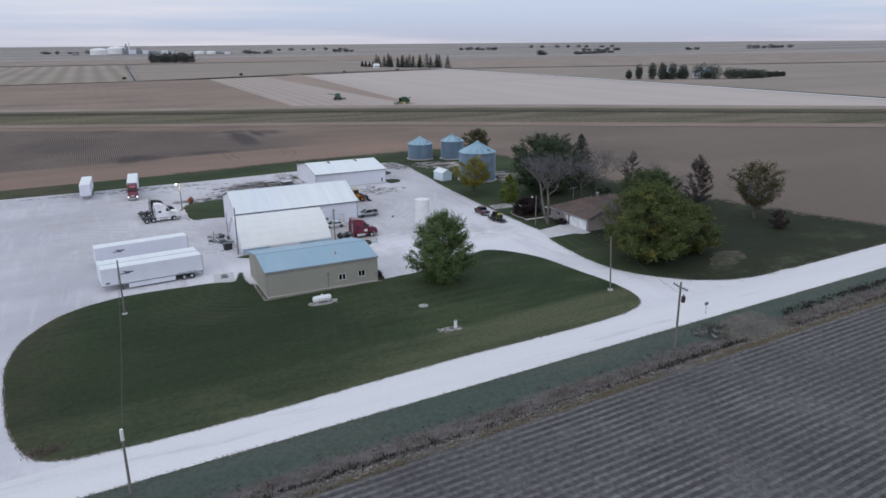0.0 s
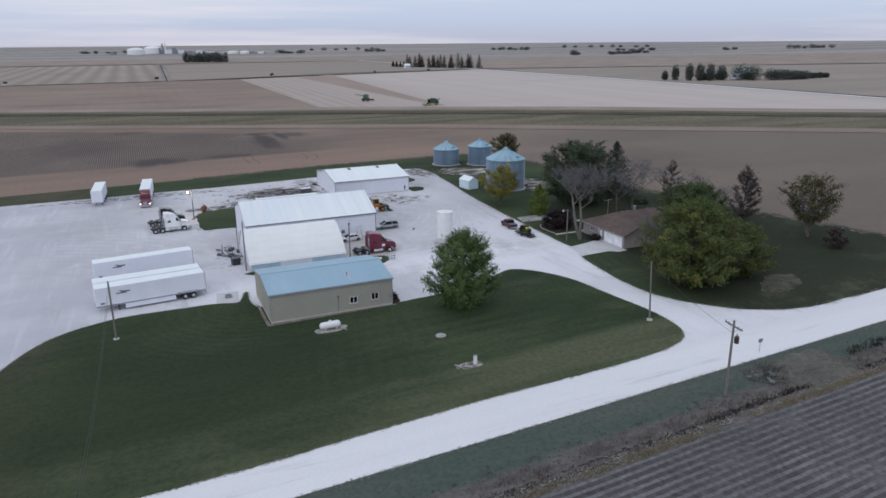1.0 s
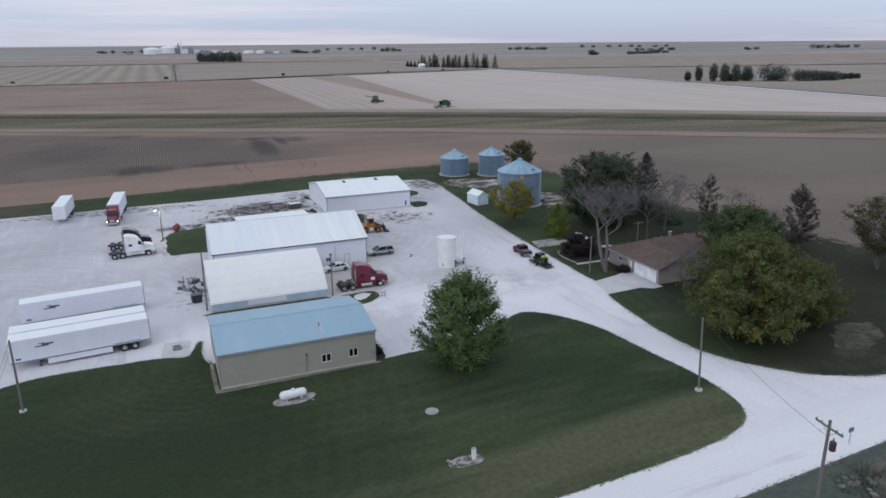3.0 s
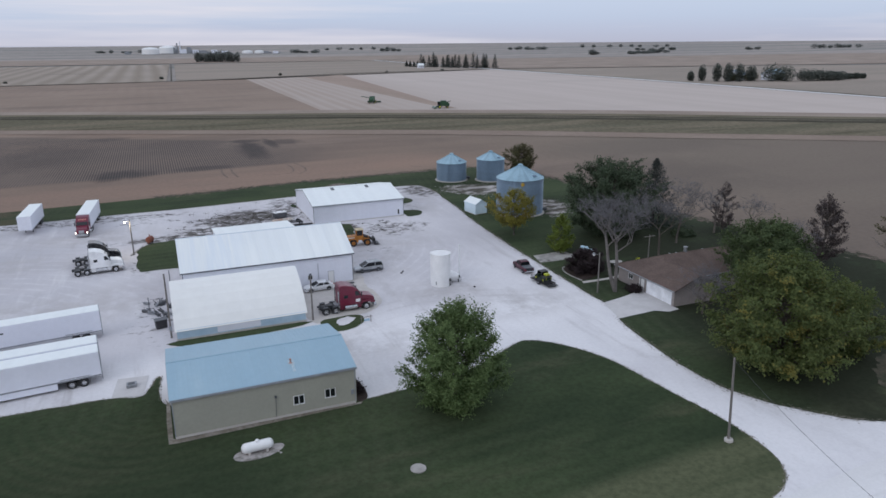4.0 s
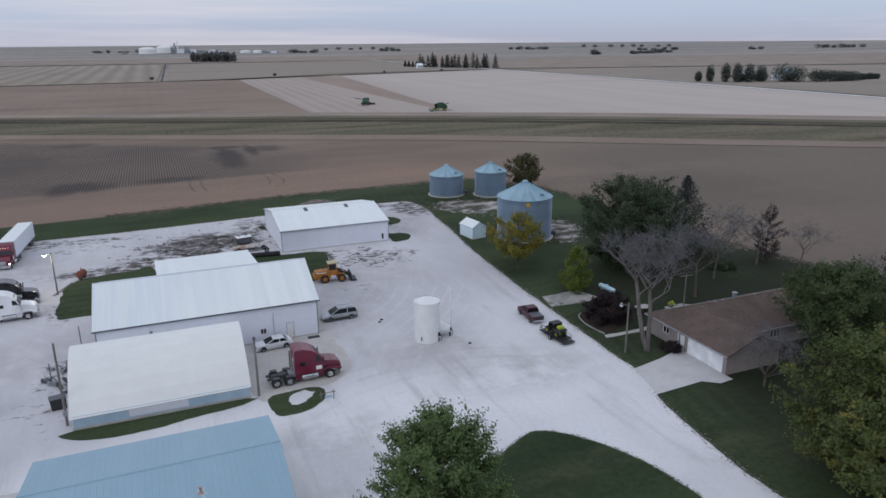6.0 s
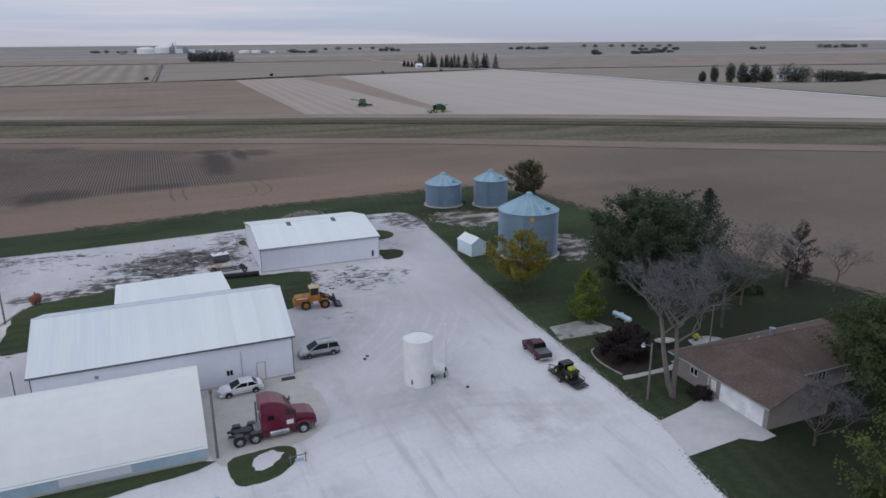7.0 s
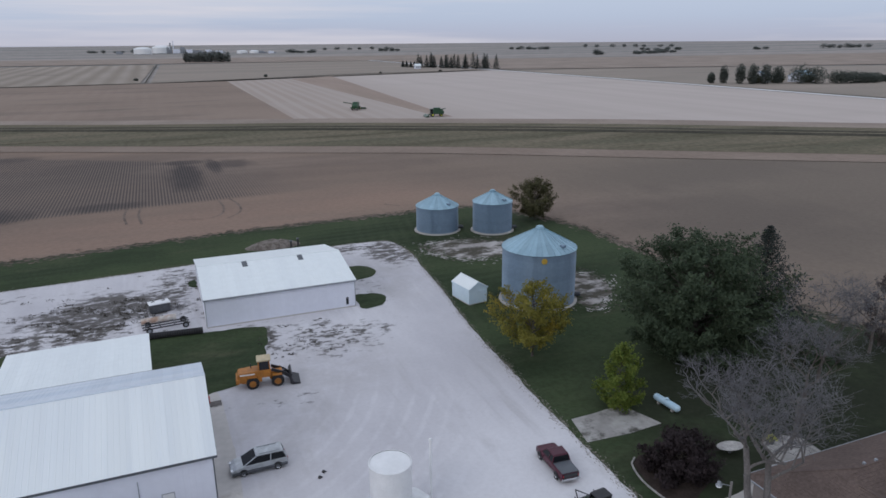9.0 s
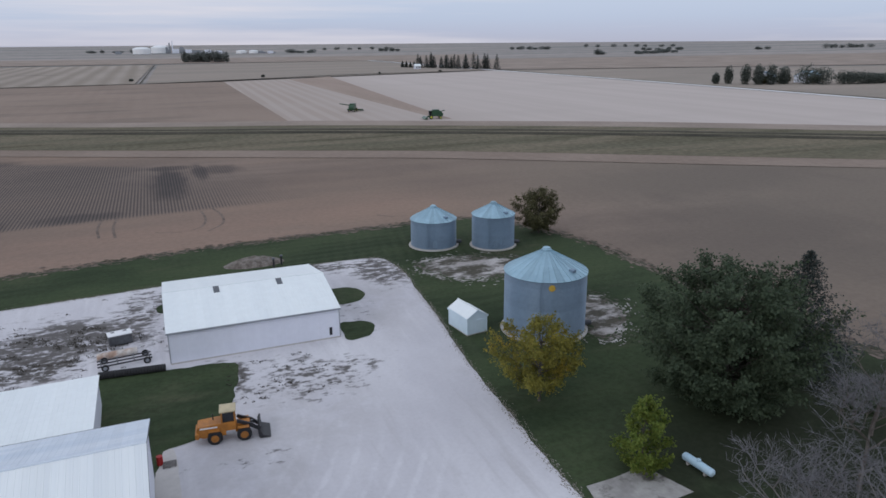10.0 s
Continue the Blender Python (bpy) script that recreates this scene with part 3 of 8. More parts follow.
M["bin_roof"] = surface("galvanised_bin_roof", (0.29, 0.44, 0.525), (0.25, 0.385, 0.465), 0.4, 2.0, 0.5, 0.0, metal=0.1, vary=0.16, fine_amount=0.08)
M["shingle"] = surface("brown_asphalt_shingles", (0.150, 0.112, 0.098), (0.125, 0.094, 0.083), 0.5, 4.0, 0.95, 0.02, fine_amount=0.3, spec=0.15, vary=0.05)
M["brick_house"] = surface("pinkish_grey_siding", (0.30, 0.265, 0.255), (0.26, 0.23, 0.225), 0.5, 4.0, 0.8, 0.0, fine_amount=0.15)
M["wood"] = surface("weathered_wood_pole", (0.20, 0.185, 0.175), (0.15, 0.14, 0.13), 2.0, 8.0, 0.9, 0.0, stretch=(3, 3, 0.2), fine_amount=0.3)
M["bark"] = surface("grey_bark", (0.15, 0.13, 0.115), (0.10, 0.088, 0.08), 1.5, 6.0, 0.95, 0.0, stretch=(2, 2, 0.4), fine_amount=0.35, spec=0.1)
M["pale_bark"] = surface("pale_grey_bark", (0.19, 0.175, 0.168), (0.14, 0.128, 0.122), 1.5, 6.0, 0.95, 0.0, stretch=(2, 2, 0.4), fine_amount=0.3, spec=0.1)
M["twig"] = surface("bare_greyish_twigs", (0.178, 0.174, 0.184), (0.125, 0.122, 0.13), 1.0, 4.0, 0.95, 0.0, spec=0.1)
M["rubber"] = surface("black_rubber", (0.022, 0.022, 0.024), None, 1.0, 6.0, 0.85, 0.0)
M["black"] = surface("black_painted_steel", (0.028, 0.028, 0.032), None, 1.0, 5.0, 0.5, 0.0)
M["chassis"] = surface("dusty_dark_grey_steel", (0.085, 0.09, 0.10), (0.06, 0.063, 0.07), 1.0, 5.0, 0.6, 0.0)
M["chrome"] = surface("chrome", (0.62, 0.63, 0.65), None, 1.0, 5.0, 0.2, 0.0, metal=0.9)
M["steel"] = surface("grey_steel", (0.32, 0.335, 0.36), (0.25, 0.265, 0.285), 1.0, 4.0, 0.5, 0.0, metal=0.4)
M["red_truck"] = surface("deep_red_truck_paint", (0.15, 0.007, 0.032), (0.12, 0.006, 0.026), 0.6, 2.0, 0.3, 0.0, fine_amount=0.08, coat=0.3)
M["black_paint"] = surface("black_truck_paint", (0.012, 0.013, 0.018), None, 0.6, 2.0, 0.25, 0.0, coat=0.5)
M["maroon"] = surface("maroon_pickup_paint", (0.075, 0.006, 0.022), None, 0.6, 2.0, 0.36, 0.0, coat=0.2, spec=0.3)
M["silver"] = surface("silver_car_paint", (0.47, 0.49, 0.51), None, 0.6, 2.0, 0.32, 0.0, metal=0.2, coat=0.3)
M["car_white"] = surface("white_car_paint", (0.84, 0.85, 0.86), None, 0.6, 2.0, 0.3, 0.0, fine_amount=0.03, coat=0.25)
M["dark_green"] = surface("dark_green_body_paint", (0.012, 0.032, 0.016), None, 0.6, 2.0, 0.45, 0.0, spec=0.3)
M["lime_plastic"] = surface("lime_yellow_plastic", (0.42, 0.46, 0.03), None, 0.6, 2.0, 0.5, 0.0)
M["tint"] = surface("dark_tinted_car_glass", (0.010, 0.012, 0.015), None, 1.0, 3.0, 0.2, 0.0, fine_amount=0.05, spec=0.22)
M["loader"] = surface("yellow_orange_loader_paint", (0.46, 0.175, 0.022), (0.34, 0.13, 0.02), 0.8, 3.0, 0.5, 0.0, fine_amount=0.2)
M["rust"] = surface("rusty_red_paint", (0.26, 0.075, 0.045), (0.18, 0.06, 0.04), 0.8, 4.0, 0.8, 0.0)
M["faded_flue"] = surface("faded_reddish_pipe", (0.46, 0.33, 0.30), (0.36, 0.22, 0.19), 0.8, 4.0, 0.7, 0.0)
M["badge"] = surface("orange_yellow_enamel", (0.55, 0.36, 0.06), None, 0.8, 3.0, 0.5, 0.0)
M["pale_concrete"] = surface("pale_driveway_concrete", (0.575, 0.56, 0.56), (0.52, 0.505, 0.505), 0.2, 1.2, 0.9, 0.0, stain=(0.46, 0.445, 0.44), stain_at=(0.55, 0.8), stain_scale=0.3, spec=0.15, fine_amount=0.08)
M["door_white"] = surface("bright_white_door_paint", (0.87, 0.89, 0.94), None, 0.8, 3.0, 0.4, 0.0, fine_amount=0.03)
M["rust_dark"] = surface("dark_rusty_steel", (0.07, 0.035, 0.032), (0.05, 0.035, 0.035), 1.0, 4.0, 0.7, 0.0)
M["green_paint"] = surface("green_machine_paint", (0.022, 0.075, 0.035), None, 0.8, 3.0, 0.4, 0.0)
M["yellow"] = surface("bright_yellow_paint", (0.60, 0.62, 0.06), None, 0.8, 3.0, 0.5, 0.0)
M["red"] = surface("red_plastic", (0.45, 0.02, 0.02), None, 0.8, 3.0, 0.5, 0.0)
M["mulch"] = surface("dark_bark_mulch", (0.06, 0.045, 0.04), (0.045, 0.035, 0.03), 1.0, 5.0, 0.95, 0.04, spec=0.1)
M["stone"] = surface("pale_rock_edging", (0.42, 0.40, 0.38), (0.30, 0.285, 0.27), 1.0, 5.0, 0.9, 0.0, vary=0.2)
M["dry_weed"] = leaves("dry_weeds", (0.235, 0.192, 0.165), (0.15, 0.125, 0.112))
# weeds coloured near black to carry the ditch's shadow line
M["shadow_weed"] = leaves("shadow_dark_weeds", (0.040, 0.036, 0.032), (0.062, 0.056, 0.048))
M["gold_grass"] = leaves("golden_dry_grass", (0.30, 0.255, 0.165), (0.225, 0.195, 0.135))
M["rubble"] = surface("grey_broken_rubble", (0.17, 0.165, 0.165), (0.12, 0.118, 0.12), 1.0, 5.0, 0.95, 0.0, vary=0.25)
M["dark_weed"] = leaves("dark_weeds", (0.085, 0.08, 0.07), (0.135, 0.122, 0.105))
M["leaf_green"] = leaves("maple_leaves", (0.094, 0.148, 0.056), (0.163, 0.224, 0.088))
M["leaf_dark"] = leaves("dark_green_leaves", (0.056, 0.080, 0.049), (0.086, 0.114, 0.066))
M["leaf_mixed"] = leaves("green_leaves_turning_yellow", (0.078, 0.110, 0.040), (0.138, 0.166, 0.056), (0.22, 0.20, 0.055))
M["leaf_yellow"] = leaves("golden_leaves", (0.15, 0.152, 0.036), (0.28, 0.24, 0.048), (0.40, 0.30, 0.05))
M["leaf_lime"] = leaves("lime_green_leaves", (0.10, 0.155, 0.031), (0.195, 0.23, 0.046))
M["leaf_purple"] = leaves("dark_purple_leaves", (0.032, 0.024, 0.026), (0.055, 0.040, 0.042))
M["leaf_rust"] = leaves("rusty_brown_leaves", (0.070, 0.060, 0.060), (0.098, 0.076, 0.073))
M["leaf_olive"] = leaves("dull_olive_leaves", (0.068, 0.072, 0.036), (0.125, 0.112, 0.052))
# far leaves are paler and greyer: air haze put into their colour
M["leaf_far_hazed"] = leaves("hazed_far_foliage", (0.080, 0.094, 0.082), (0.115, 0.13, 0.112))
M["leaf_horizon_hazed"] = leaves("hazed_distant_foliage", (0.115, 0.13, 0.12), (0.15, 0.16, 0.148))
M["leaf_deep"] = leaves("deep_green_leaves", (0.058, 0.088, 0.038), (0.100, 0.132, 0.056))
M["needle"] = leaves("blackish_green_needles", (0.040, 0.050, 0.046), (0.066, 0.078, 0.070))


def lamp_material(name, color, strength):
    m, N, L, p = nodes_of(name)
    p.inputs["Emission Color"].default_value, p.inputs["Emission Strength"].default_value = (*color, 1), strength
    return m


M["lamp_on"] = lamp_material("lit_lamp", (1.0, 0.88, 0.66), 45.0)
M["headlight_on"] = lamp_material("lit_headlight", (1.0, 0.95, 0.85), 3.5)
M["marker_on"] = lamp_material("lit_marker_light", (1.0, 0.45, 0.15), 1.2)


# ---- building blocks ----
def mesh_of(bm, name, mat, smooth=False):
    me = bpy.data.meshes.new(name)
    bm.normal_update()
    bm.to_mesh(me)
    bm.free()
    mats = mat if isinstance(mat, (list, tuple)) else [mat]
    for m in mats:
        me.materials.append(m)
    if smooth:
        me.polygons.foreach_set("use_smooth", [True] * len(me.polygons))
    return me


def part(name, bm, material, parent=None, label="", smooth=False):
    ob = new(name, mesh_of(bm, name, material, smooth))
    ob.parent = parent
    return tagged(ob, label) if label else ob


def piece(name, me, parent, m):
    """One of many alike pieces that share a mesh."""
    ob = new(name, me)
    ob.parent, ob.matrix_basis = parent, m
    return ob


def thing(name, m, label, category, group="", kind=""):
    ob = new(name)
    ob.empty_display_size = 0.3
    ob.matrix_world = m
    return tagged(ob, label, category, group, kind)


def box(bm, x0, x1, y0, y1, z0, z1, bevel=0.0, m=None):
    c = [(x, y, z) for z in (z0, z1) for x, y in ((x0, y0), (x1, y0), (x1, y1), (x0, y1))]
    v = [bm.verts.new(m @ Vector(p) if m else p) for p in c]
    f = [bm.faces.new([v[i] for i in q]) for q in ((3, 2, 1, 0), (4, 5, 6, 7), (0, 1, 5, 4), (1, 2, 6, 5), (2, 3, 7, 6), (3, 0, 4, 7))]
    if bevel:
        edges = list({e for face in f for e in face.edges})
        bmesh.ops.bevel(bm, geom=edges, offset=bevel, segments=2, affect="EDGES", profile=0.5)
    return bm


def prism(bm, outline, a, b, axis="y", bevel=0.0):
    """A closed outline pushed along an axis from a to b. The outline's points are (x, z) for y, (y, z) for x and (x, y) for z."""
    def at(p, s):
        return {"y": (p[0], s, p[1]), "x": (s, p[0], p[1]), "z": (p[0], p[1], s)}[axis]
    lo, hi = [bm.verts.new(at(p, a)) for p in outline], [bm.verts.new(at(p, b)) for p in outline]
    n = len(outline)
    f = [bm.faces.new(lo), bm.faces.new(hi[::-1])] + [bm.faces.new((lo[i], hi[i], hi[(i + 1) % n], lo[(i + 1) % n])) for i in range(n)]
    bmesh.ops.recalc_face_normals(bm, faces=f)
    if bevel:
        bmesh.ops.bevel(bm, geom=list({e for face in f for e in face.edges}), offset=bevel, segments=2, affect="EDGES", profile=0.5)
    return bm


def rod(bm, p0, p1, r0, r1=None, n=10, caps=True):
    p0, p1 = Vector(p0), Vector(p1)
    r1 = r0 if r1 is None else r1
    q = (p1 - p0).to_track_quat("Z", "Y")
    rings = []
    for p, r in ((p0, r0), (p1, r1)):
        rings.append([bm.verts.new(p + q @ Vector((r * math.cos(a), r * math.sin(a), 0))) for a in [2 * math.pi * i / n for i in range(n)]])
    for i in range(n):
        bm.faces.new((rings[0][i], rings[0][(i + 1) % n], rings[1][(i + 1) % n], rings[1][i]))
    if caps:
        bm.faces.new(rings[0][::-1])
        bm.faces.new(rings[1])
    return bm


def lathe(bm, profile, n=32, axis="z", centre=(0, 0, 0)):
    """A round body from (radius, height) pairs."""
    c = Vector(centre)
    def at(r, h, a):
        p = {"z": (r * math.cos(a), r * math.sin(a), h), "x": (h, r * math.cos(a), r * math.sin(a)), "y": (r * math.cos(a), h, r * math.sin(a))}[axis]
        return c + Vector(p)
    rings = [[bm.verts.new(at(r, h, 2 * math.pi * i / n)) for i in range(n)] if r > 1e-4 else [bm.verts.new(at(0, h, 0))] for r, h in profile]
    faces = []
    for a, b in zip(rings, rings[1:]):
        for i in range(n):
            j = (i + 1) % n
            if len(a) == 1 and len(b) == 1:
                continue
            if len(a) == 1:
                faces.append(bm.faces.new((a[0], b[j], b[i])))
            elif len(b) == 1:
                faces.append(bm.faces.new((a[i], a[j], b[0])))
            else:
                faces.append(bm.faces.new((a[i], a[j], b[j], b[i])))
    bmesh.ops.recalc_face_normals(bm, faces=faces)
    return bm


def B():
    return bmesh.new()


def far_rise(x, y):
    """The land lifts very gently towards the horizon."""
    d = max(0.0, math.hypot(x, y) - 900.0) / 4000.0
    return 23.0 * d * d


def spline(points, step=1.0, closed=True):
    """Catmull-Rom through the points, about step metres apart."""
    n, out = len(points), []
    for i in range(n if closed else n - 1):
        p = [Vector(points[(i + k) % n] if closed else points[min(max(i + k, 0), n - 1)]) for k in (-1, 0, 1, 2)]
        k = max(1, int((p[2] - p[1]).length / step))
        for j in range(k):
            t = j / k
            out.append(0.5 * (2 * p[1] + (p[2] - p[0]) * t + (2 * p[0] - 5 * p[1] + 4 * p[2] - p[3]) * t * t + (3 * p[1] - p[0] - 3 * p[2] + p[3]) * t ** 3))
    if not closed:
        out.append(Vector(points[-1]))
    return out


def sheet(name, points, z, mat, label, category, ragged=0.25, step=0.8, smooth=True, kind="structure"):
    """A flat patch of ground with an uneven edge."""
    pts = spline(points, step) if smooth else [Vector(p) for p in points]
    if ragged:
        moved = []
        for p in pts:
            q = Vector((p.x, p.y, 0))
            v = noise.noise_vector(q * 0.45) * ragged + noise.noise_vector(q * 1.7) * ragged * 0.7
            moved.append(Vector((p.x + v.x, p.y + v.y)))
        pts = moved
    bm = B()
    f = bm.faces.new([bm.verts.new((p.x, p.y, z)) for p in pts])
    if f.normal.z < 0 or (f.normal_update() or f.normal.z < 0):
        f.normal_flip()
    bmesh.ops.triangulate(bm, faces=[f])
    ob = new(name, mesh_of(bm, name, mat))
    return tagged(ob, label, category, kind=kind)


def band(name, left, right, z, mat, label, category, step=6.0, across=1, kind="structure", dips=None):
    """A strip between two lines, with a height profile across it."""
    a, b = spline(left, step, False), spline(right, step, False)
    n = min(len(a), len(b))
    a = [a[round(i * (len(a) - 1) / (n - 1))] for i in range(n)]
    b = [b[round(i * (len(b) - 1) / (n - 1))] for i in range(n)]
    heights = dips or [0.0] * (across + 1)
    across = len(heights) - 1
    bm = B()
    rows = []
    for p, q in zip(a, b):
        row = []
        for k, h in enumerate(heights):
            s = p.lerp(q, k / across)
            row.append(bm.verts.new((s.x, s.y, z + h + far_rise(s.x, s.y))))
        rows.append(row)
    faces = [bm.faces.new((r0[k], r0[k + 1], r1[k + 1], r1[k])) for r0, r1 in zip(rows, rows[1:]) for k in range(across)]
    bm.normal_update()
    for f in faces:
        if f.normal.z < 0:
            f.normal_flip()
    return tagged(new(name, mesh_of(bm, name, mat)), label, category, kind=kind)


def far_patch(name, corners, z, mat, label, category="field", n=24):
    """A field of four corners that follows the rise of the land."""
    bm = B()
    c = [Vector(p) for p in corners]
    g = [[bm.verts.new((*(p := c[0].lerp(c[1], i / n).lerp(c[3].lerp(c[2], i / n), j / n)), z + far_rise(*p))) for i in range(n + 1)] for j in range(n + 1)]
    for j in range(n):
        for i in range(n):
            f = bm.faces.new((g[j][i], g[j][i + 1], g[j + 1][i + 1], g[j + 1][i]))
            f.normal_update()
            if f.normal.z < 0:
                f.normal_flip()
    return tagged(new(name, mesh_of(bm, name, mat)), label, category, kind="structure")


# ---- the land ----
SLOPE = 0.068  # the road and the fields lie turned by about four degrees against the buildings


def on_line(x, y0):
    return (x, y0 + SLOPE * x)


bm = B()
rings = [0, 60, 140, 240, 360, 520, 720, 960, 1300, 1700, 2200, 2800, 3500, 4200, 4900]
spokes = 96
centre = Vector((40, 110))
grid = []
for r in rings:
    row = []
    for k in range(spokes):
        a = 2 * math.pi * k / spokes
        p = centre + Vector((math.cos(a), math.sin(a))) * r
        row.append(bm.verts.new((p.x, p.y, -0.8 + far_rise(p.x, p.y))))
        if r == 0:
            break
    grid.append(row)
for a, b in zip(grid, grid[1:]):
    for k in range(spokes):
        j = (k + 1) % spokes
        bm.faces.new((a[0], b[k], b[j]) if len(a) == 1 else (a[k], b[k], b[j], a[j]))
tagged(new("ground", mesh_of(bm, "ground", M["ground"])), "wide flat farmland of harvested fields to the horizon", "ground", kind="structure")

# fields beyond the creek
far_patch("field_east_pale", [(114, 446), (470, 212), (470, 935), (121, 838)], 0.02, M["pale_field"], "pale haze-tinted harvested field beyond the creek")
far_patch("field_brown", [(-420, 560), (114, 440), (121, 838), (-420, 800)], 0.03, M["red_field"], "reddish brown bean field beyond the creek")
far_patch("field_brown_wedge", [(184, 425), (190, 421), (240, 886), (187, 846)], 0.05, M["wedge"], "brown unharvested wedge in the pale field", n=8)
far_patch("field_striped", [(-700, 812), (40, 842), (62, 1466), (-700, 1480)], 0.04, M["striped_field"], "corn stubble field with pale stripes")
far_patch("field_middle", [(50, 842), (465, 946), (460, 1500), (70, 1466)], 0.04, M["tan_dull"], "dull brown field before the far wood")
far_patch("field_far_pale", [(-900, 1560), (700, 1500), (900, 1900), (-900, 2000)], 0.04, M["tan_strip"], "pale distant stubble field")
far_patch("field_east_far", [(486, 215), (1500, -400), (1500, 620), (486, 945)], 0.02, M["tan_dull"], "dull brown field east of the gravel road")
far_patch("field_northeast", [(484, 960), (1600, 650), (1700, 1300), (480, 1500)], 0.03, M["tan_strip"], "tan distant field")
band("fence_line", [(-700, 800), (-103, 822), (75, 838), (279, 915), (470, 938)], [(-700, 812), (-103, 830), (75, 845), (279, 922), (470, 944)], 0.3, M["dark_bank"], "dark weedy fence line between fields", "fence line", 30)
band("fence_line_west", [(44, 842), (64, 1466)], [(45.2, 842), (65.2, 1466)], 0.12, M["dark_bank"], "dark weedy fence line between fields", "fence line", 30)
band("road_far", [(466, 215), (470, 480), (472, 700), (467, 930), (464, 1500)], [(473, 211), (477, 480), (479, 700), (474, 930), (471, 1500)], 0.3, M["road"], "pale gravel road far off beyond the fields", "road", 30)
band("road_far_verge", [(474, 210), (478, 480), (480, 700), (475, 930), (472, 1500)], [(478, 209), (482, 480), (484, 700), (479, 930), (476, 1500)], 0.2, M["bank_grass"], "grassy verge of the far gravel road", "verge", 30)

# the creek with its grass banks, and the bare headlands along it
S_EDGE = [(-500, 615), (-250, 508), (-22, 406), (43, 375), (95, 351), (145, 326), (210, 285), (280, 240), (342, 200), (425, 147), (520, 86)]
MID = [(-500, 655), (-250, 555), (-15, 458), (80, 415), (172, 362), (250, 316), (325, 262), (395, 215), (470, 170), (580, 100)]
N_EDGE = [(-500, 695), (-250, 590), (-35, 490), (45, 453), (116, 426), (174, 397), (252, 353), (335, 296), (405, 250), (490, 196), (600, 126)]


def between(a, b, s):
    return [tuple(Vector(p).lerp(Vector(q), s)) for p, q in zip(a, b)]


band("creek_grass", S_EDGE, N_EDGE, 0.0, M["bank_grass"], "dry grassy banks along the creek", "grass", 12, dips=[0.05, 0.3, 0.2, 0.5, 0.8, 0.3, 0.05])
band("creek_bank", between(S_EDGE, N_EDGE, 0.56), between(S_EDGE, N_EDGE, 0.78), 0.62, M["dark_bank"], "dark creek bank with rank weeds", "creek", 6, dips=[0.05, 0.5, -0.1, 0.2, 0.0])
band("headland_south", between(S_EDGE, N_EDGE, -0.2), S_EDGE, 0.02, M["headland"], "dull bare headland along the field", "field edge", 12)
band("headland_north", N_EDGE, between(S_EDGE, N_EDGE, 1.25), 0.06, M["tan_strip"], "pale bare headland beyond the creek", "field edge", 12)

# the brown field behind the farmstead
sheet("field_north", [(-420, 588), (-250, 516), (-22, 414), (43, 383), (95, 359), (145, 334), (210, 293), (280, 248), (345, 206), (428, 153), (466, 128), on_line(466, 72), on_line(-420, 72)],
      -0.12, M["north_field"], "bare brown field round the farmstead", "field", 0, smooth=False)
for k, line in enumerate(([(40.6, 250), (39.9, 258), (40.4, 267)], [(43.6, 249), (42.9, 258), (43.4, 267)], [(51, 250), (56, 248.4), (60, 251), (61.4, 258), (61, 266)], [(61, 247), (64.4, 252), (65, 260), (63.6, 268)], [(97, 246), (100, 243), (104, 243.4)])):
    band("wheel_rut", line, [(x + 0.55, y + 0.1) for x, y in line], -0.1, M["rut_soil"], "dark curved wheel rut in the bare field", "rut", 2)

# the farmstead plot: grass, with the gravel yard on it
PLOT = [(-120, 216), (-26, 224.5), (18, 228), (60, 233.5), (100, 235.5), (112, 236.5), (120, 228), (127, 212), (128.5, 192), (129, 170), (133, 150), (140, 120), (146, 100), (152, 84), (152, 79), (60, 72), (-120, 60)]
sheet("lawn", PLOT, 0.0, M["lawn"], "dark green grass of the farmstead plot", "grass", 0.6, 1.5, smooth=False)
YARD = [(-90, 209), (-40, 210.4), (-5, 210.9), (12, 211.5), (25, 211.8), (40, 213.0), (52, 214.2), (60, 214.8), (72, 215.3), (82, 215.6), (88, 214.4), (89.4, 206), (88.3, 196), (87.4, 186), (86.2, 178), (85, 168), (84.3, 158), (83.6, 149),
        (83.2, 139), (82.8, 130), (82.5, 122), (82.6, 118), (82.2, 114.4), (80.6, 112.6), (79.6, 107), (78.8, 99.4), (79.1, 91.7), (80.8, 87.2), (83.6, 83.2), (86.6, 80.2), (90, 78.2), (94, 76.7), (100, 76.1), (108, 76.2), (108, 72), (80, 69), (0, 64), (-90, 60)]
sheet("gravel_yard", YARD, 0.04, M["gravel"], "wide yard of pale crushed limestone gravel", "gravel yard", 0.16, 0.5)
LAWN = [(-10.2, 70.6), (-7.4, 68.7), (-3, 68.35), (4.4, 68.4), (15.7, 69.1), (25, 70.1), (40, 71.4), (50, 71.8), (60, 72.4), (67, 73.4), (71, 74.9), (73, 77), (74, 80), (74.1, 85.3), (73, 93), (71.8, 101.5), (69, 107.8), (65, 111.4), (61.4, 110.2), (56, 107.2),
        (50, 105.6), (44, 104.9), (40.3, 104.6), (40, 105.4), (30, 110), (20.3, 112), (19.6, 119.6), (17.6, 115.4), (14.5, 116.0), (10, 116.2), (0, 115.9), (-8, 111.9), (-12.7, 104.4), (-14.3, 96.4), (-14, 88), (-12.6, 77)]
sheet("front_lawn", LAWN, 0.08, M["lawn"], "mown dark green lawn round the office building", "lawn", 0.12, 0.4)
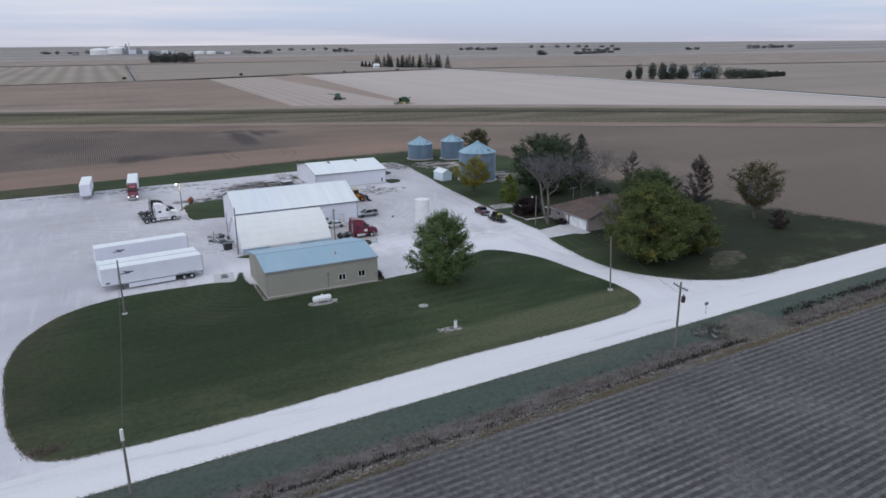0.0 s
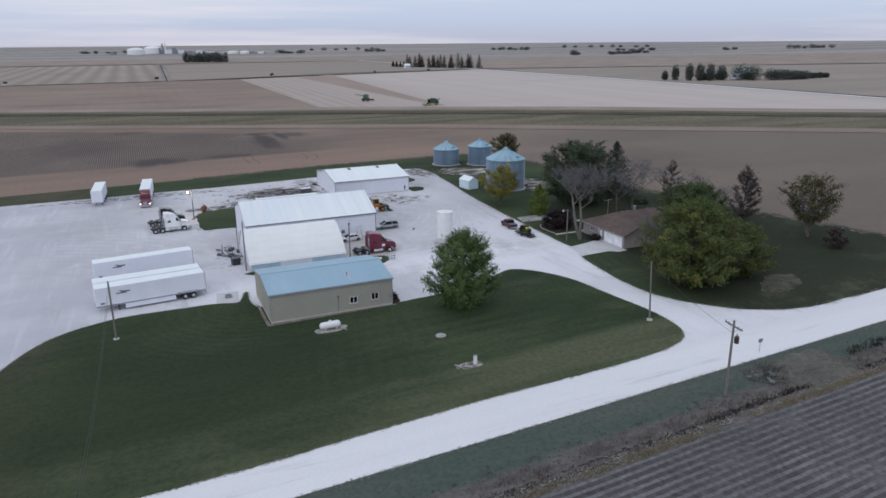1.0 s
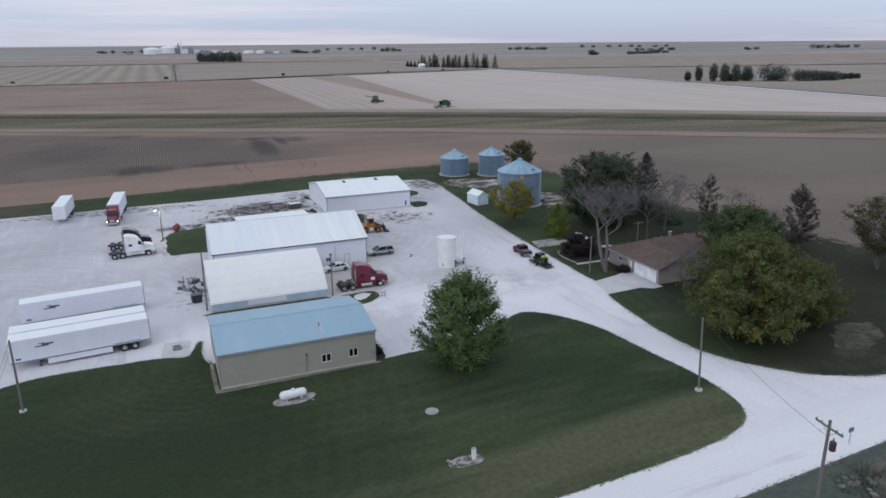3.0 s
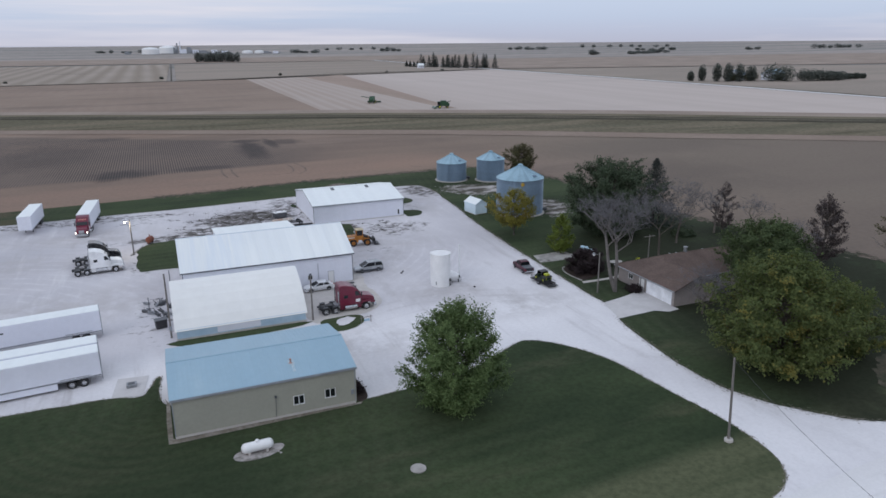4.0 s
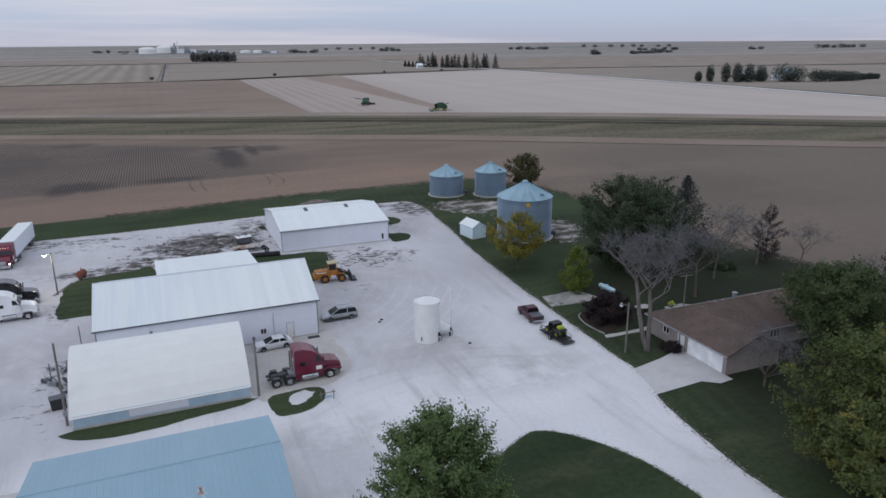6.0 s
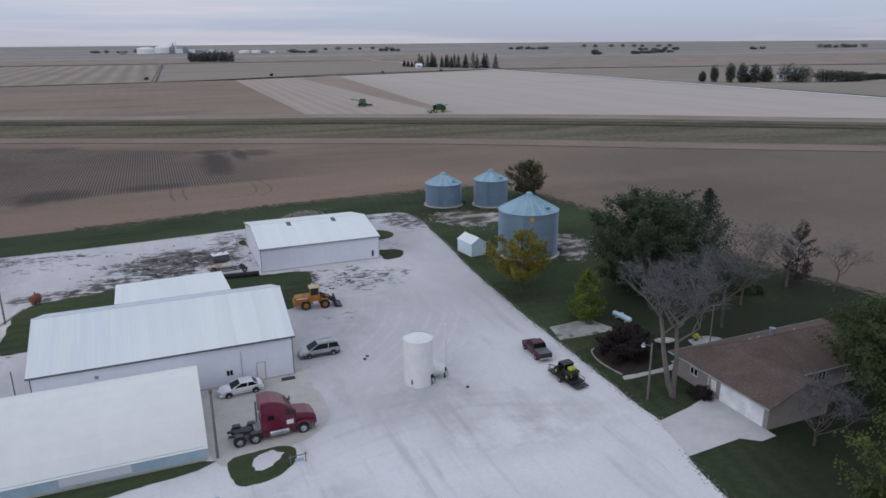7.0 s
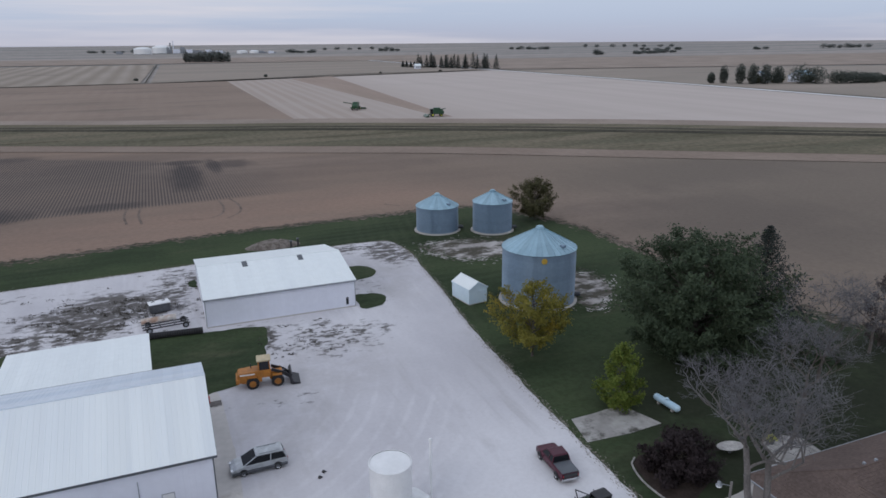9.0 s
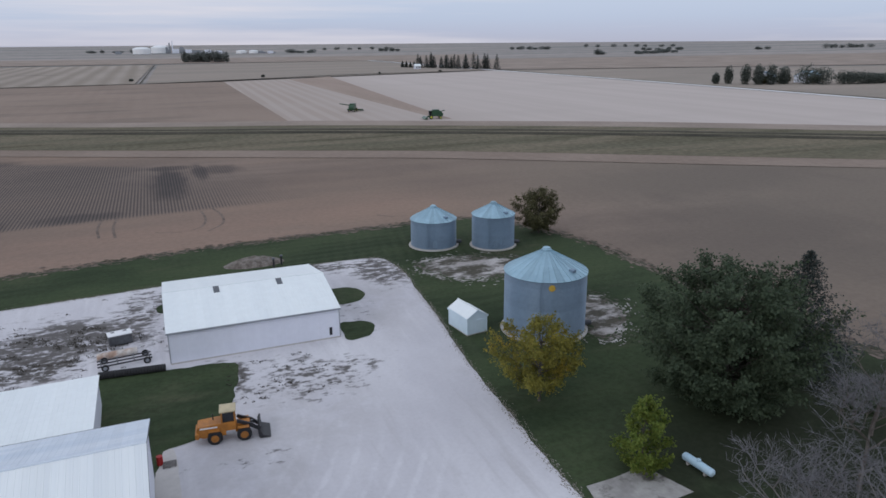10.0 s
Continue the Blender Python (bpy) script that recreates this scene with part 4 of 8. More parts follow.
# grass islands in the gravel
sheet("grass_behind_shop", [(44.5, 160), (44.2, 181.5), (47, 182.8), (53, 182.2), (59.4, 181), (58.6, 174), (57, 168), (54, 165.2), (51, 164.2), (50, 160)], 0.07, M["lawn"], "patch of dark grass behind the workshop", "grass", 0.3, 0.6)
sheet("grass_by_shop", [(17.2, 164.0), (21.4, 163.6), (30, 163.6), (30.2, 183.2), (26, 183.2), (21.9, 182.8), (18.4, 181.6), (17, 178), (16.6, 171)], 0.07, M["lawn"], "patch of grass at the workshop's corner", "grass", 0.4, 0.6)
sheet("grass_strip", [(22, 127.9), (27, 126.8), (34, 127.8), (38.6, 128.5), (38.9, 129.8), (22, 129.8)], 0.07, M["lawn"], "narrow grass strip along the curved-roof shed", "grass", 0.15, 0.5)
sheet("grass_island", [(41.2, 128.8), (43.6, 129.3), (46.6, 129.4), (47.4, 128.0), (46.8, 126.2), (45.0, 124.6), (42.8, 124.2), (41.3, 124.8)], 0.07, M["lawn"], "small grass island beside the red truck", "grass", 0.2, 0.5)
sheet("grass_loop_north", [(75.6, 201.4), (77.3, 202.0), (79.2, 201.6), (80.4, 199.4), (80.1, 197), (78.6, 195.4), (75.6, 195.4)], 0.07, M["lawn"], "grass patch at the gable of the machine shed", "grass", 0.2, 0.5)
sheet("grass_loop_south", [(73.8, 187.8), (75.9, 188.0), (77.7, 187.2), (78.2, 185.6), (77.2, 183.2), (75.6, 182.4), (73.7, 182.4)], 0.07, M["lawn"], "grass patch at the gable of the machine shed", "grass", 0.2, 0.5)
sheet("grass_tuft", [(50.9, 204.6), (52.0, 205.4), (52.2, 203.4), (52.2, 201.6), (51.2, 202.4)], 0.07, M["lawn"], "small grass patch at the west gable of the machine shed", "grass", 0.2, 0.4)
sheet("bin_yard", [(92, 208), (98, 211), (108, 207), (112, 203), (106, 197), (98, 197), (93, 202)], 0.03, M["dirty_gravel"], "bare gravel between the grain bins", "gravel", 0.8, 0.7)
sheet("bin_yard_east", [(103, 184), (110, 186), (114, 180), (110, 172), (104, 168), (103, 172)], 0.03, M["dirty_gravel"], "bare gravel beside the large grain bin", "gravel", 0.8, 0.7)

sheet("bare_patch", [(95, 83), (98, 81.8), (104, 84), (107, 86), (107.6, 89), (103, 89.2), (99, 87)], 0.03, M["bare_grass"], "worn bare patch in the grass", "bare ground", 1.2, 0.7)
# the road and the ditch along it
band("road", [on_line(x, 68.4 + (0.6 if x > 30 else 0)) for x in (-120, -60, 0, 40, 80, 120, 200, 320)], [(x, 61.5 + 0.06 * x) for x in (-120, -60, 0, 40, 80, 120, 200, 320)], 0.06, M["road"], "pale packed limestone country road", "road", 4, dips=[-0.03, 0.05, 0.08, 0.05, -0.03])
band("ditch", [(x, 61.7 + 0.06 * x) for x in (-120, -60, 0, 40, 80, 120, 200, 320)], [on_line(x, 51.0) for x in (-120, -60, 0, 40, 80, 120, 200, 320)], 0.0, M["verge"], "rough grassy roadside ditch", "ditch", 3, dips=[0.05, -0.05, -0.3, -0.5, -0.35, -0.1, 0.06])

# harvested rows south of the road
bm = B()
x_steps, row_gap = [-60 + 4 * k for k in range(96)], 0.98
profile = [(0.0, 0.0), (0.2, 0.02), (0.34, 0.09), (0.56, 0.11), (0.78, 0.09), (0.92, 0.02)]
lines = []
for r in range(66):
    for s, h in profile:
        lines.append((51.4 - row_gap * (r + s), h))
verts = []
for off, h in lines:
    verts.append([bm.verts.new((x, off + SLOPE * x + 0.12 * noise.noise(Vector((x * 0.2, off * 0.05, 0))), 0.02 + h * (0.9 + 0.2 * noise.noise(Vector((x * 0.2, off, 3)))))) for x in x_steps])
for (a, b), ((_, ha), (_, hb)) in zip(zip(verts, verts[1:]), zip(lines, lines[1:])):
    on_row = 1 if min(ha, hb) > 0.05 else 0
    for k in range(len(x_steps) - 1):
        f = bm.faces.new((a[k], b[k], b[k + 1], a[k + 1]))
        f.material_index = on_row
tagged(new("field_south", mesh_of(bm, "field_south", [M["soil_rows"], M["stubble_rows"]])), "harvested dark soil field in long rows", "field", kind="structure")


# ragged borders between grass and gravel: small blots of each lying over the other
def blots(name, lines, z, mat, label, seed, per_metre, reach, size):
    rng = random.Random(seed)
    v, f = [], []
    for line, closed in lines:
        pts = spline(line, 0.5, closed)
        for p, q in zip(pts, pts[1:] + ([pts[0]] if closed else [])):
            d = q - p
            want = d.length * per_metre * (0.35 + 1.3 * max(0.0, 0.5 + noise.noise(Vector((p.x * 0.3, p.y * 0.3, seed)))))
            turn = math.atan2(d.y, d.x)
            for _ in range(int(want) + (rng.random() < want % 1)):
                s, o = rng.random(), rng.gauss(0, reach)
                c = p + d * s + Vector((-math.sin(turn), math.cos(turn))) * o
                a, b = size * rng.uniform(0.4, 1.7), size * rng.uniform(0.25, 0.7)
                n, k = 8, len(v)
                zz = z + rng.uniform(0, 0.006)
                for i in range(n):
                    t = 2 * math.pi * i / n
                    r = rng.uniform(0.6, 1.2)
                    u, w = a * r * math.cos(t), b * r * math.sin(t)
                    v.append((c.x + u * math.cos(turn) - w * math.sin(turn), c.y + u * math.sin(turn) + w * math.cos(turn), zz))
                f.append(tuple(range(k, k + n)))
    me = bpy.data.meshes.new(name)
    me.from_pydata(v, [], f)
    me.materials.append(mat)
    return tagged(new(name, me), label, "ground cover", kind="stuff")


EAST_EDGE = YARD[9:34]
blots("lawn_fringe", [(LAWN, True)], 0.085, M["fringe"], "brown trodden fringe of the mown lawn", 101, 10.0, 0.12, 0.11)
blots("east_fringe", [(EAST_EDGE, False), (YARD[2:10], False)], 0.046, M["fringe"], "brown trodden fringe of the gravel yard", 103, 26.0, 0.3, 0.1)
BIN_YARD = [(92, 208), (98, 211), (108, 207), (112, 203), (106, 197), (98, 197), (93, 202)]
BIN_YARD_EAST = [(103, 184), (110, 186), (114, 180), (110, 172), (104, 168), (103, 172)]
blots("bin_yard_grass", [(BIN_YARD, True), (BIN_YARD_EAST, True)], 0.035, M["lawn"], "grass growing into the gravel round the bins", 105, 8.0, 0.8, 0.45)
blots("bin_yard_gravel", [(BIN_YARD, True), (BIN_YARD_EAST, True)], 0.044, M["dirty_gravel"], "scattered gravel round the bins", 106, 5.0, 1.2, 0.28)
blots("road_edge_south", [([(x, 61.6 + 0.06 * x) for x in (-40, 0, 40, 80, 120, 150)], False)], 0.1, M["fringe"], "loose gravel and dry grass at the road's shoulder", 109, 12.0, 0.16, 0.1)
blots("road_edge_north", [([on_line(x, 69.0) for x in (76, 95, 120, 150)], False)], 0.03, M["fringe"], "loose gravel and dry grass at the road's shoulder", 110, 6.0, 0.3, 0.26)
# dark blots paint the shadow line along the ditch bottom
blots("ditch_bottom_shadow", [([on_line(x, 53.1) for x in (-20, 20, 60, 100, 150)], False)], -0.2, M["mulch"], "dark blots painting the shadow along the ditch bottom", 111, 30.0, 0.22, 0.26)
blots("ditch_tan", [([on_line(x, 52.2) for x in (-20, 20, 60, 100, 150)], False)], 0.06, M["fringe"], "dry tan grass along the field edge", 112, 14.0, 0.4, 0.14)
em = B()
bmesh.ops.create_grid(em, x_segments=36, y_segments=28, size=1)
for v in em.verts:
    x, y = 80.5 + 8.5 * v.co.x, 61.6 + 5.2 * v.co.y
    side = max(0.0, abs(v.co.x) - 0.45) / 0.55
    z = -0.02 - 0.75 * side * side * (3 - 2 * side) + 0.07 * noise.noise(Vector((x * 0.5, y * 0.7, 0)))
    v.co = (x, y + SLOPE * (x - 80), z - 0.12 * max(0.0, abs(v.co.y) - 0.8) / 0.2)
tagged(new("field_entrance", mesh_of(em, "field_entrance", M["dry_verge"], True)), "dry grassy earth ramp from the road into the field", "grass", kind="structure")
PLOT_EDGE = [(20, 228), (60, 233.5), (100, 235.5), (112, 236.5), (120, 228), (127, 212), (128.5, 192), (129, 170), (133, 150), (140, 120), (146, 100), (152, 84)]
blots("plot_edge_soil", [(PLOT_EDGE, False)], 0.012, M["rut_soil"], "bare soil scattered into the grass at the field's edge", 113, 5.0, 0.9, 0.5)
blots("plot_edge_grass", [(PLOT_EDGE, False)], 0.022, M["bare_grass"], "thin dry grass along the field's edge", 114, 5.0, 0.8, 0.5)


# ---- buildings ----
def roof_panel(width, length, mat, name="roof_panel", ribs=2):
    """A metal sheet along its slope: x across, y up the slope from 0, with raised ribs."""
    bm = B()
    z, w = 0.02, 0.05
    xs = [(0, 0)]
    prof = []
    for k in range(ribs):
        c = width * k / ribs
        prof += [(c, 0.02), (c + 0.03, 0.036), (c + 0.06, 0.036), (c + 0.09, 0.02)]
    prof += [(width - 0.001, 0.02), (width - 0.001, -0.02), (0, -0.02)]
    prism(bm, prof, 0, length, "y")
    return mesh_of(bm, name, mat)


def wall_with_holes(bm, u0, u1, z0, z1, holes, at, thick, axis):
    """An upright wall from u0 to u1 with openings (u0, u1, z0, z1) cut through it; axis is the way it faces."""
    us = sorted({u0, u1, *[h[0] for h in holes], *[h[1] for h in holes]})
    zs = sorted({z0, z1, *[h[2] for h in holes], *[h[3] for h in holes]})
    for ua, ub in zip(us, us[1:]):
        for za, zb in zip(zs, zs[1:]):
            um, zm = (ua + ub) / 2, (za + zb) / 2
            if any(h[0] < um < h[1] and h[2] < zm < h[3] for h in holes):
                continue
            if axis == "y":
                box(bm, ua, ub, at, at + thick, za, zb)
            else:
                box(bm, at, at + thick, ua, ub, za, zb)
    return bm


def window(parent, u0, u1, z0, z1, at, axis, frame_mat, panes=2, out=-1, name="window"):
    """A window set in a wall: a frame with panes. out: the side that faces outdoors along the axis."""
    bm, f, d = B(), 0.07, 0.05
    lo, hi = (at - d, at + 0.08) if out < 0 else (at - 0.08, at + d)

    def bar(ua, ub, za, zb):
        box(bm, *((ua, ub, lo, hi) if axis == "y" else (lo, hi, ua, ub)), za, zb)
    bar(u0, u1, z0, z0 + f), bar(u0, u1, z1 - f, z1), bar(u0, u0 + f, z0 + f, z1 - f), bar(u1 - f, u1, z0 + f, z1 - f)
    for k in range(1, panes):
        c = u0 + (u1 - u0) * k / panes
        bar(c - f / 2, c + f / 2, z0 + f, z1 - f)
    w = part(name, bm, frame_mat, parent)
    for k in range(panes):
        a, b = u0 + (u1 - u0) * k / panes + f / 2, u0 + (u1 - u0) * (k + 1) / panes - f / 2
        g = B()
        box(g, *((a, b, at, at + 0.02) if axis == "y" else (at, at + 0.02, a, b)), z0 + f, z1 - f)
        part("pane", g, M["glass"], w)
    return w


def door(parent, u0, u1, z0, z1, at, axis, mat, name="door", panels=0):
    bm = B()
    box(bm, *((u0 + 0.06, u1 - 0.06, at - 0.03, at + 0.04) if axis == "y" else (at - 0.03, at + 0.04, u0 + 0.06, u1 - 0.06)), z0, z1 - 0.06, 0.01)
    d = part(name, bm, mat, parent)
    fr = B()
    for ua, ub, za, zb in ((u0, u0 + 0.055, z0, z1), (u1 - 0.055, u1, z0, z1), (u0 + 0.055, u1 - 0.055, z1 - 0.055, z1)):
        box(fr, *((ua, ub, at - 0.06, at + 0.05) if axis == "y" else (at - 0.06, at + 0.05, ua, ub)), za, zb)
    part("door_frame", fr, M["trim"], d)
    if not panels:
        h = B()
        u = u1 - 0.16
        rod(h, *(((u, at - 0.09, 1.0), (u, at - 0.02, 1.0)) if axis == "y" else ((at - 0.09, u, 1.0), (at - 0.02, u, 1.0))), 0.03)
        part("handle", h, M["steel"], d)
    return d


def gable_shed(name, label, x0, x1, y0, y1, eave, ridge_y, ridge_z, north_eave, wall_mat, roof_s, roof_n, trim_mat, sheet_w=0.9, over=0.25, category="building", south_holes=(), plinth=0.2):
    """A long building with its ridge along x: walls, sheet roofing, ridge cap and trim, about its own south-west corner."""
    root = thing(name, pose(x0, y0, 0), label, category)
    w, d, ry, t = x1 - x0, y1 - y0, ridge_y - y0, 0.16
    bm = B()
    wall_with_holes(bm, 0, w, plinth, eave, south_holes, 0, t, "y")
    part("wall_south", bm, wall_mat, root)
    part("wall_north", box(B(), 0, w, d - t, d, plinth, north_eave), wall_mat, root)
    for nm, xa in (("wall_west", 0.0), ("wall_east", w - t)):
        part(nm, prism(B(), [(t, plinth), (d - t, plinth), (d - t, north_eave), (ry, ridge_z - 0.05), (t, eave)], xa, xa + t, "x"), wall_mat, root)
    part("plinth", box(B(), -0.02, w + 0.02, -0.02, d + 0.02, 0, plinth), M["concrete"], root)
    for side, (ya, za, mat) in {"s": (0.0, eave, roof_s), "n": (d, north_eave, roof_n)}.items():
        run, rise = abs(ry - ya), ridge_z - za
        ang, length = math.atan2(rise, run), math.hypot(run, rise) + over
        n = round((w + 2 * over) / sheet_w)
        me = roof_panel((w + 2 * over) / n, length, mat)
        for k in range(n):
            xk = -over + (w + 2 * over) * k / n
            if side == "s":
                m = Matrix.Translation((xk, -over * math.cos(ang), za + 0.04 - over * math.sin(ang))) @ Matrix.Rotation(ang, 4, "X")
            else:
                m = Matrix.Translation((xk + (w + 2 * over) / n, d + over * math.cos(ang), za + 0.04 - over * math.sin(ang))) @ Matrix.Rotation(math.pi, 4, "Z") @ Matrix.Rotation(ang, 4, "X")
            piece("roof_panel", me, root, m)
    cap = B()
    rod(cap, (-over, ry, ridge_z + 0.06), (w + over, ry, ridge_z + 0.06), 0.09, n=8)
    part("ridge_cap", cap, roof_n, root)
    for nm, y, z in (("eave_trim", -over - 0.03, eave), ("eave_trim", d + over + 0.03, north_eave)):
        part(nm, box(B(), -over, w + over, y - 0.03, y + 0.03, z - 0.22, z - 0.02), trim_mat, root)
    for xa in (-0.03, w - 0.07):
        for ya, z in ((-0.03, eave), (d - 0.07, north_eave)):
            part("corner_trim", box(B(), xa, xa + 0.1, ya, ya + 0.1, plinth, z - 0.05), trim_mat, root)
    for xa in (-over - 0.02, w + over - 0.04):
        for ya, za in ((0.0, eave), (d, north_eave)):
            r = B()
            s = -1 if ya == 0 else 1
            prism(r, [(ya + s * over, za - 0.16 - over * 0.3), (ya + s * over, za - over * 0.3), (ry, ridge_z + 0.06), (ry, ridge_z - 0.1)], xa, xa + 0.06, "x")
            part("rake_trim", r, trim_mat, root)
    return root


def siding_ribs(parent, x0, x1, y, z0, z1, mat, gap=0.45, name="siding_rib"):
    """Fine upright ribs of metal siding."""
    me = mesh_of(box(B(), 0, 0.05, -0.018, 0.001, z0, z1), name, mat)
    for k in range(int((x1 - x0) / gap) + 1):
        piece(name, me, parent, pose(x0 + k * gap, y, 0))


# the office: sage siding, pale blue roof
W1, W2 = (11.9, 13.1, 1.25, 2.35), (15.3, 16.5, 1.35, 2.45)
office = gable_shed("office_building", "sage-sided office building with a pale blue metal roof", 20.8, 39.5, 104.2, 117.0, 4.5, 110.4, 5.68, 4.5, M["siding"], M["blue_roof"], M["blue_roof"], M["trim"], 0.95, 0.2, south_holes=[W1, W2], plinth=0.35)
laps = B()
for k in range(20):
    z = 0.36 + 0.205 * k
    for ua, ub in ((0.1, W1[0] - 0.02), (W1[1] + 0.02, W2[0] - 0.02), (W2[1] + 0.02, 18.8)) if 1.1 < z < 2.4 else ((0.1, 18.8),):
        prism(laps, [(-0.035, z), (-0.035, z + 0.01), (0.0, z + 0.2), (0.0, z)], ua, ub, "x")
part("lap_siding", laps, M["siding"], office)
for h in (W1, W2):
    window(office, *h, 0.02, "y", M["white_paint"])
vent = B()
rod(vent, (12.3, 2.6, 4.92), (12.3, 2.6, 5.4), 0.08, n=12)
rod(vent, (12.3, 2.6, 5.4), (12.3, 2.6, 5.49), 0.13, n=12)
lathe(vent, [(0.0, 5.1), (0.28, 5.04), (0.3, 4.96)], 12, centre=(12.3, 2.6, 0))
part("flue", vent, M["faded_flue"], office, "faded reddish flue pipe through the roof")
streak = B()
rs = math.atan2(1.18, 6.2)
box(streak, 12.24, 12.58, 0.9, 2.3, 0.066, 0.07)
box(streak, 12.05, 12.78, 2.3, 3.05, 0.066, 0.07)
ob = part("stain", streak, M["stain_pale"], office, "pale run-off streak below the flue")
ob.matrix_basis = Matrix.Translation((0, 0, 4.5)) @ Matrix.Rotation(rs, 4, "X")
pipe = B()
rod(pipe, (10.1, -0.1, 2.7), (10.1, -0.16, 2.2), 0.03)
rod(pipe, (10.1, -0.16, 2.2), (10.0, -0.12, 0.4), 0.025)
box(pipe, 9.98, 10.2, -0.12, 0.0, 2.55, 2.8)
part("service_cable", pipe, M["dark_trim"], office)
part("meter_box", box(B(), 18.2, 18.5, -0.14, 0.0, 1.3, 1.85, 0.02), M["trim"], office)
sheet("gravel_skirt", [(20.0, 103.4), (21, 103.3), (30, 103.5), (40, 103.8), (40.3, 104.15), (30, 104.16), (20.8, 104.15), (20.55, 104.4), (20.5, 112), (20.2, 113), (20.0, 108)], 0.10, M["fringe"], "strip of dirty gravel along the office wall", "gravel", 0.1, 0.4, smooth=False)

# the shed with the curved roof
AX0, AX1, AY0, AY1, APEAK = 22.0, 39.3, 129.8, 143.6, 137.4
arch = thing("curved_roof_shed", pose(AX0, AY0, 0), "long shed with a curved white roof and low pale blue walls", "shed")
aw, ad, ap = AX1 - AX0, AY1 - AY0, APEAK - AY0
part("wall_south", box(B(), 0, aw, 0, 0.16, 0.3, 1.55), M["pale_blue"], arch)
part("faded_panel", box(B(), 5.2, 11.0, -0.03, 0.0, 0.45, 1.45, 0.01), M["white_metal"], arch, "faded white wall panel")
part("plinth", box(B(), -0.05, aw + 0.05, -0.05, ad, 0, 0.3), M["concrete"], arch)
SIDE = [(0.0, 1.5), (1.0, 2.65), (2.2, 3.72), (3.6, 4.68), (5.2, 5.5), (6.4, 5.92), (ap, 6.1)]
BACK = [(ap + 1.2, 5.75), (ap + 3.0, 4.75), (ap + 4.6, 3.4), (ad, 1.6)]
outline = SIDE + BACK
for nm, xa in (("wall_west", 0.0), ("wall_east", aw - 0.16)):
    part(nm, prism(B(), [(0.18, 0.3)] + [(max(y, 0.18), z - 0.06) for y, z in outline] + [(ad, 0.3)], xa, xa + 0.16, "x"), M["white_metal"], arch)
n_sheets = 16
for k in range(n_sheets):
    xa, xb = -0.25 + (aw + 0.5) * k / n_sheets, -0.25 + (aw + 0.5) * (k + 1) / n_sheets - 0.001
    if k == 0:
        sheet_me = B()
        low = [(-0.12, 1.38)] + outline
        prism(sheet_me, low + [(y, z - 0.05) for y, z in low[::-1]], 0, xb - xa, "x")
        sheet_data = mesh_of(sheet_me, "roof_sheet", M["cream_roof"], False)
    piece("roof_sheet", sheet_data, arch, pose(xa, 0, 0))
part("wall_north", box(B(), 0, aw, ad - 0.16, ad, 0.3, 1.6), M["white_metal"], arch)

# the big workshop
SX0, SX1, SY0, SY1 = 23.7, 50.2, 144.1, 160.0
D1 = (22.3, 23.3, 0.2, 2.3)
SW = (18.95, 19.75, 1.2, 2.0)
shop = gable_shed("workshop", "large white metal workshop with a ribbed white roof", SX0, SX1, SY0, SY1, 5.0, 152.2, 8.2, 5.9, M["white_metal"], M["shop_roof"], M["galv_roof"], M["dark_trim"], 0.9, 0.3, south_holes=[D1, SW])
siding_ribs(shop, 0.3, 18.6, 0, 0.25, 4.75, M["white_metal"])
siding_ribs(shop, 23.6, 26.3, 0, 0.25, 4.75, M["white_metal"])
window(shop, *SW, 0.02, "y", M["white_paint"])
door(shop, *D1, 0.03, "y", M["white_paint"])
part("wall_vent", box(B(), 5.9, 6.25, -0.12, 0, 3.6, 3.95, 0.03), M["trim"], shop)
part("wall_cable", rod(B(), (20.7, -0.04, 0.3), (20.7, -0.04, 3.9), 0.03), M["trim"], shop)

# the lean-to behind it
annex = thing("lean_to", pose(31.1, 160.3, 0, 0, 0, 1.6) @ Matrix.Diagonal((1, 0.955, 1, 1)), "white metal lean-to behind the workshop", "shed")
part("wall_east", prism(B(), [(0, 0), (16.2, 0), (16.2, 3.4), (0, 4.5)], 14.3, 14.5, "x"), M["white_metal"], annex)
part("wall_west", prism(B(), [(0, 0), (16.2, 0), (16.2, 3.4), (0, 4.5)], 0, 0.2, "x"), M["white_metal"], annex)
part("wall_north", box(B(), 0, 14.5, 16.2, 16.4, 0, 3.4), M["white_metal"], annex)
ang = math.atan2(1.1, 16.4)
me = roof_panel(14.9 / 16, 16.8, M["white_roof"])
for k in range(16):
    piece("roof_panel", me, annex, Matrix.Translation((-0.2 + 14.9 * (k + 1) / 16, 16.7, 3.4)) @ Matrix.Rotation(math.pi, 4, "Z") @ Matrix.Rotation(ang, 4, "X"))

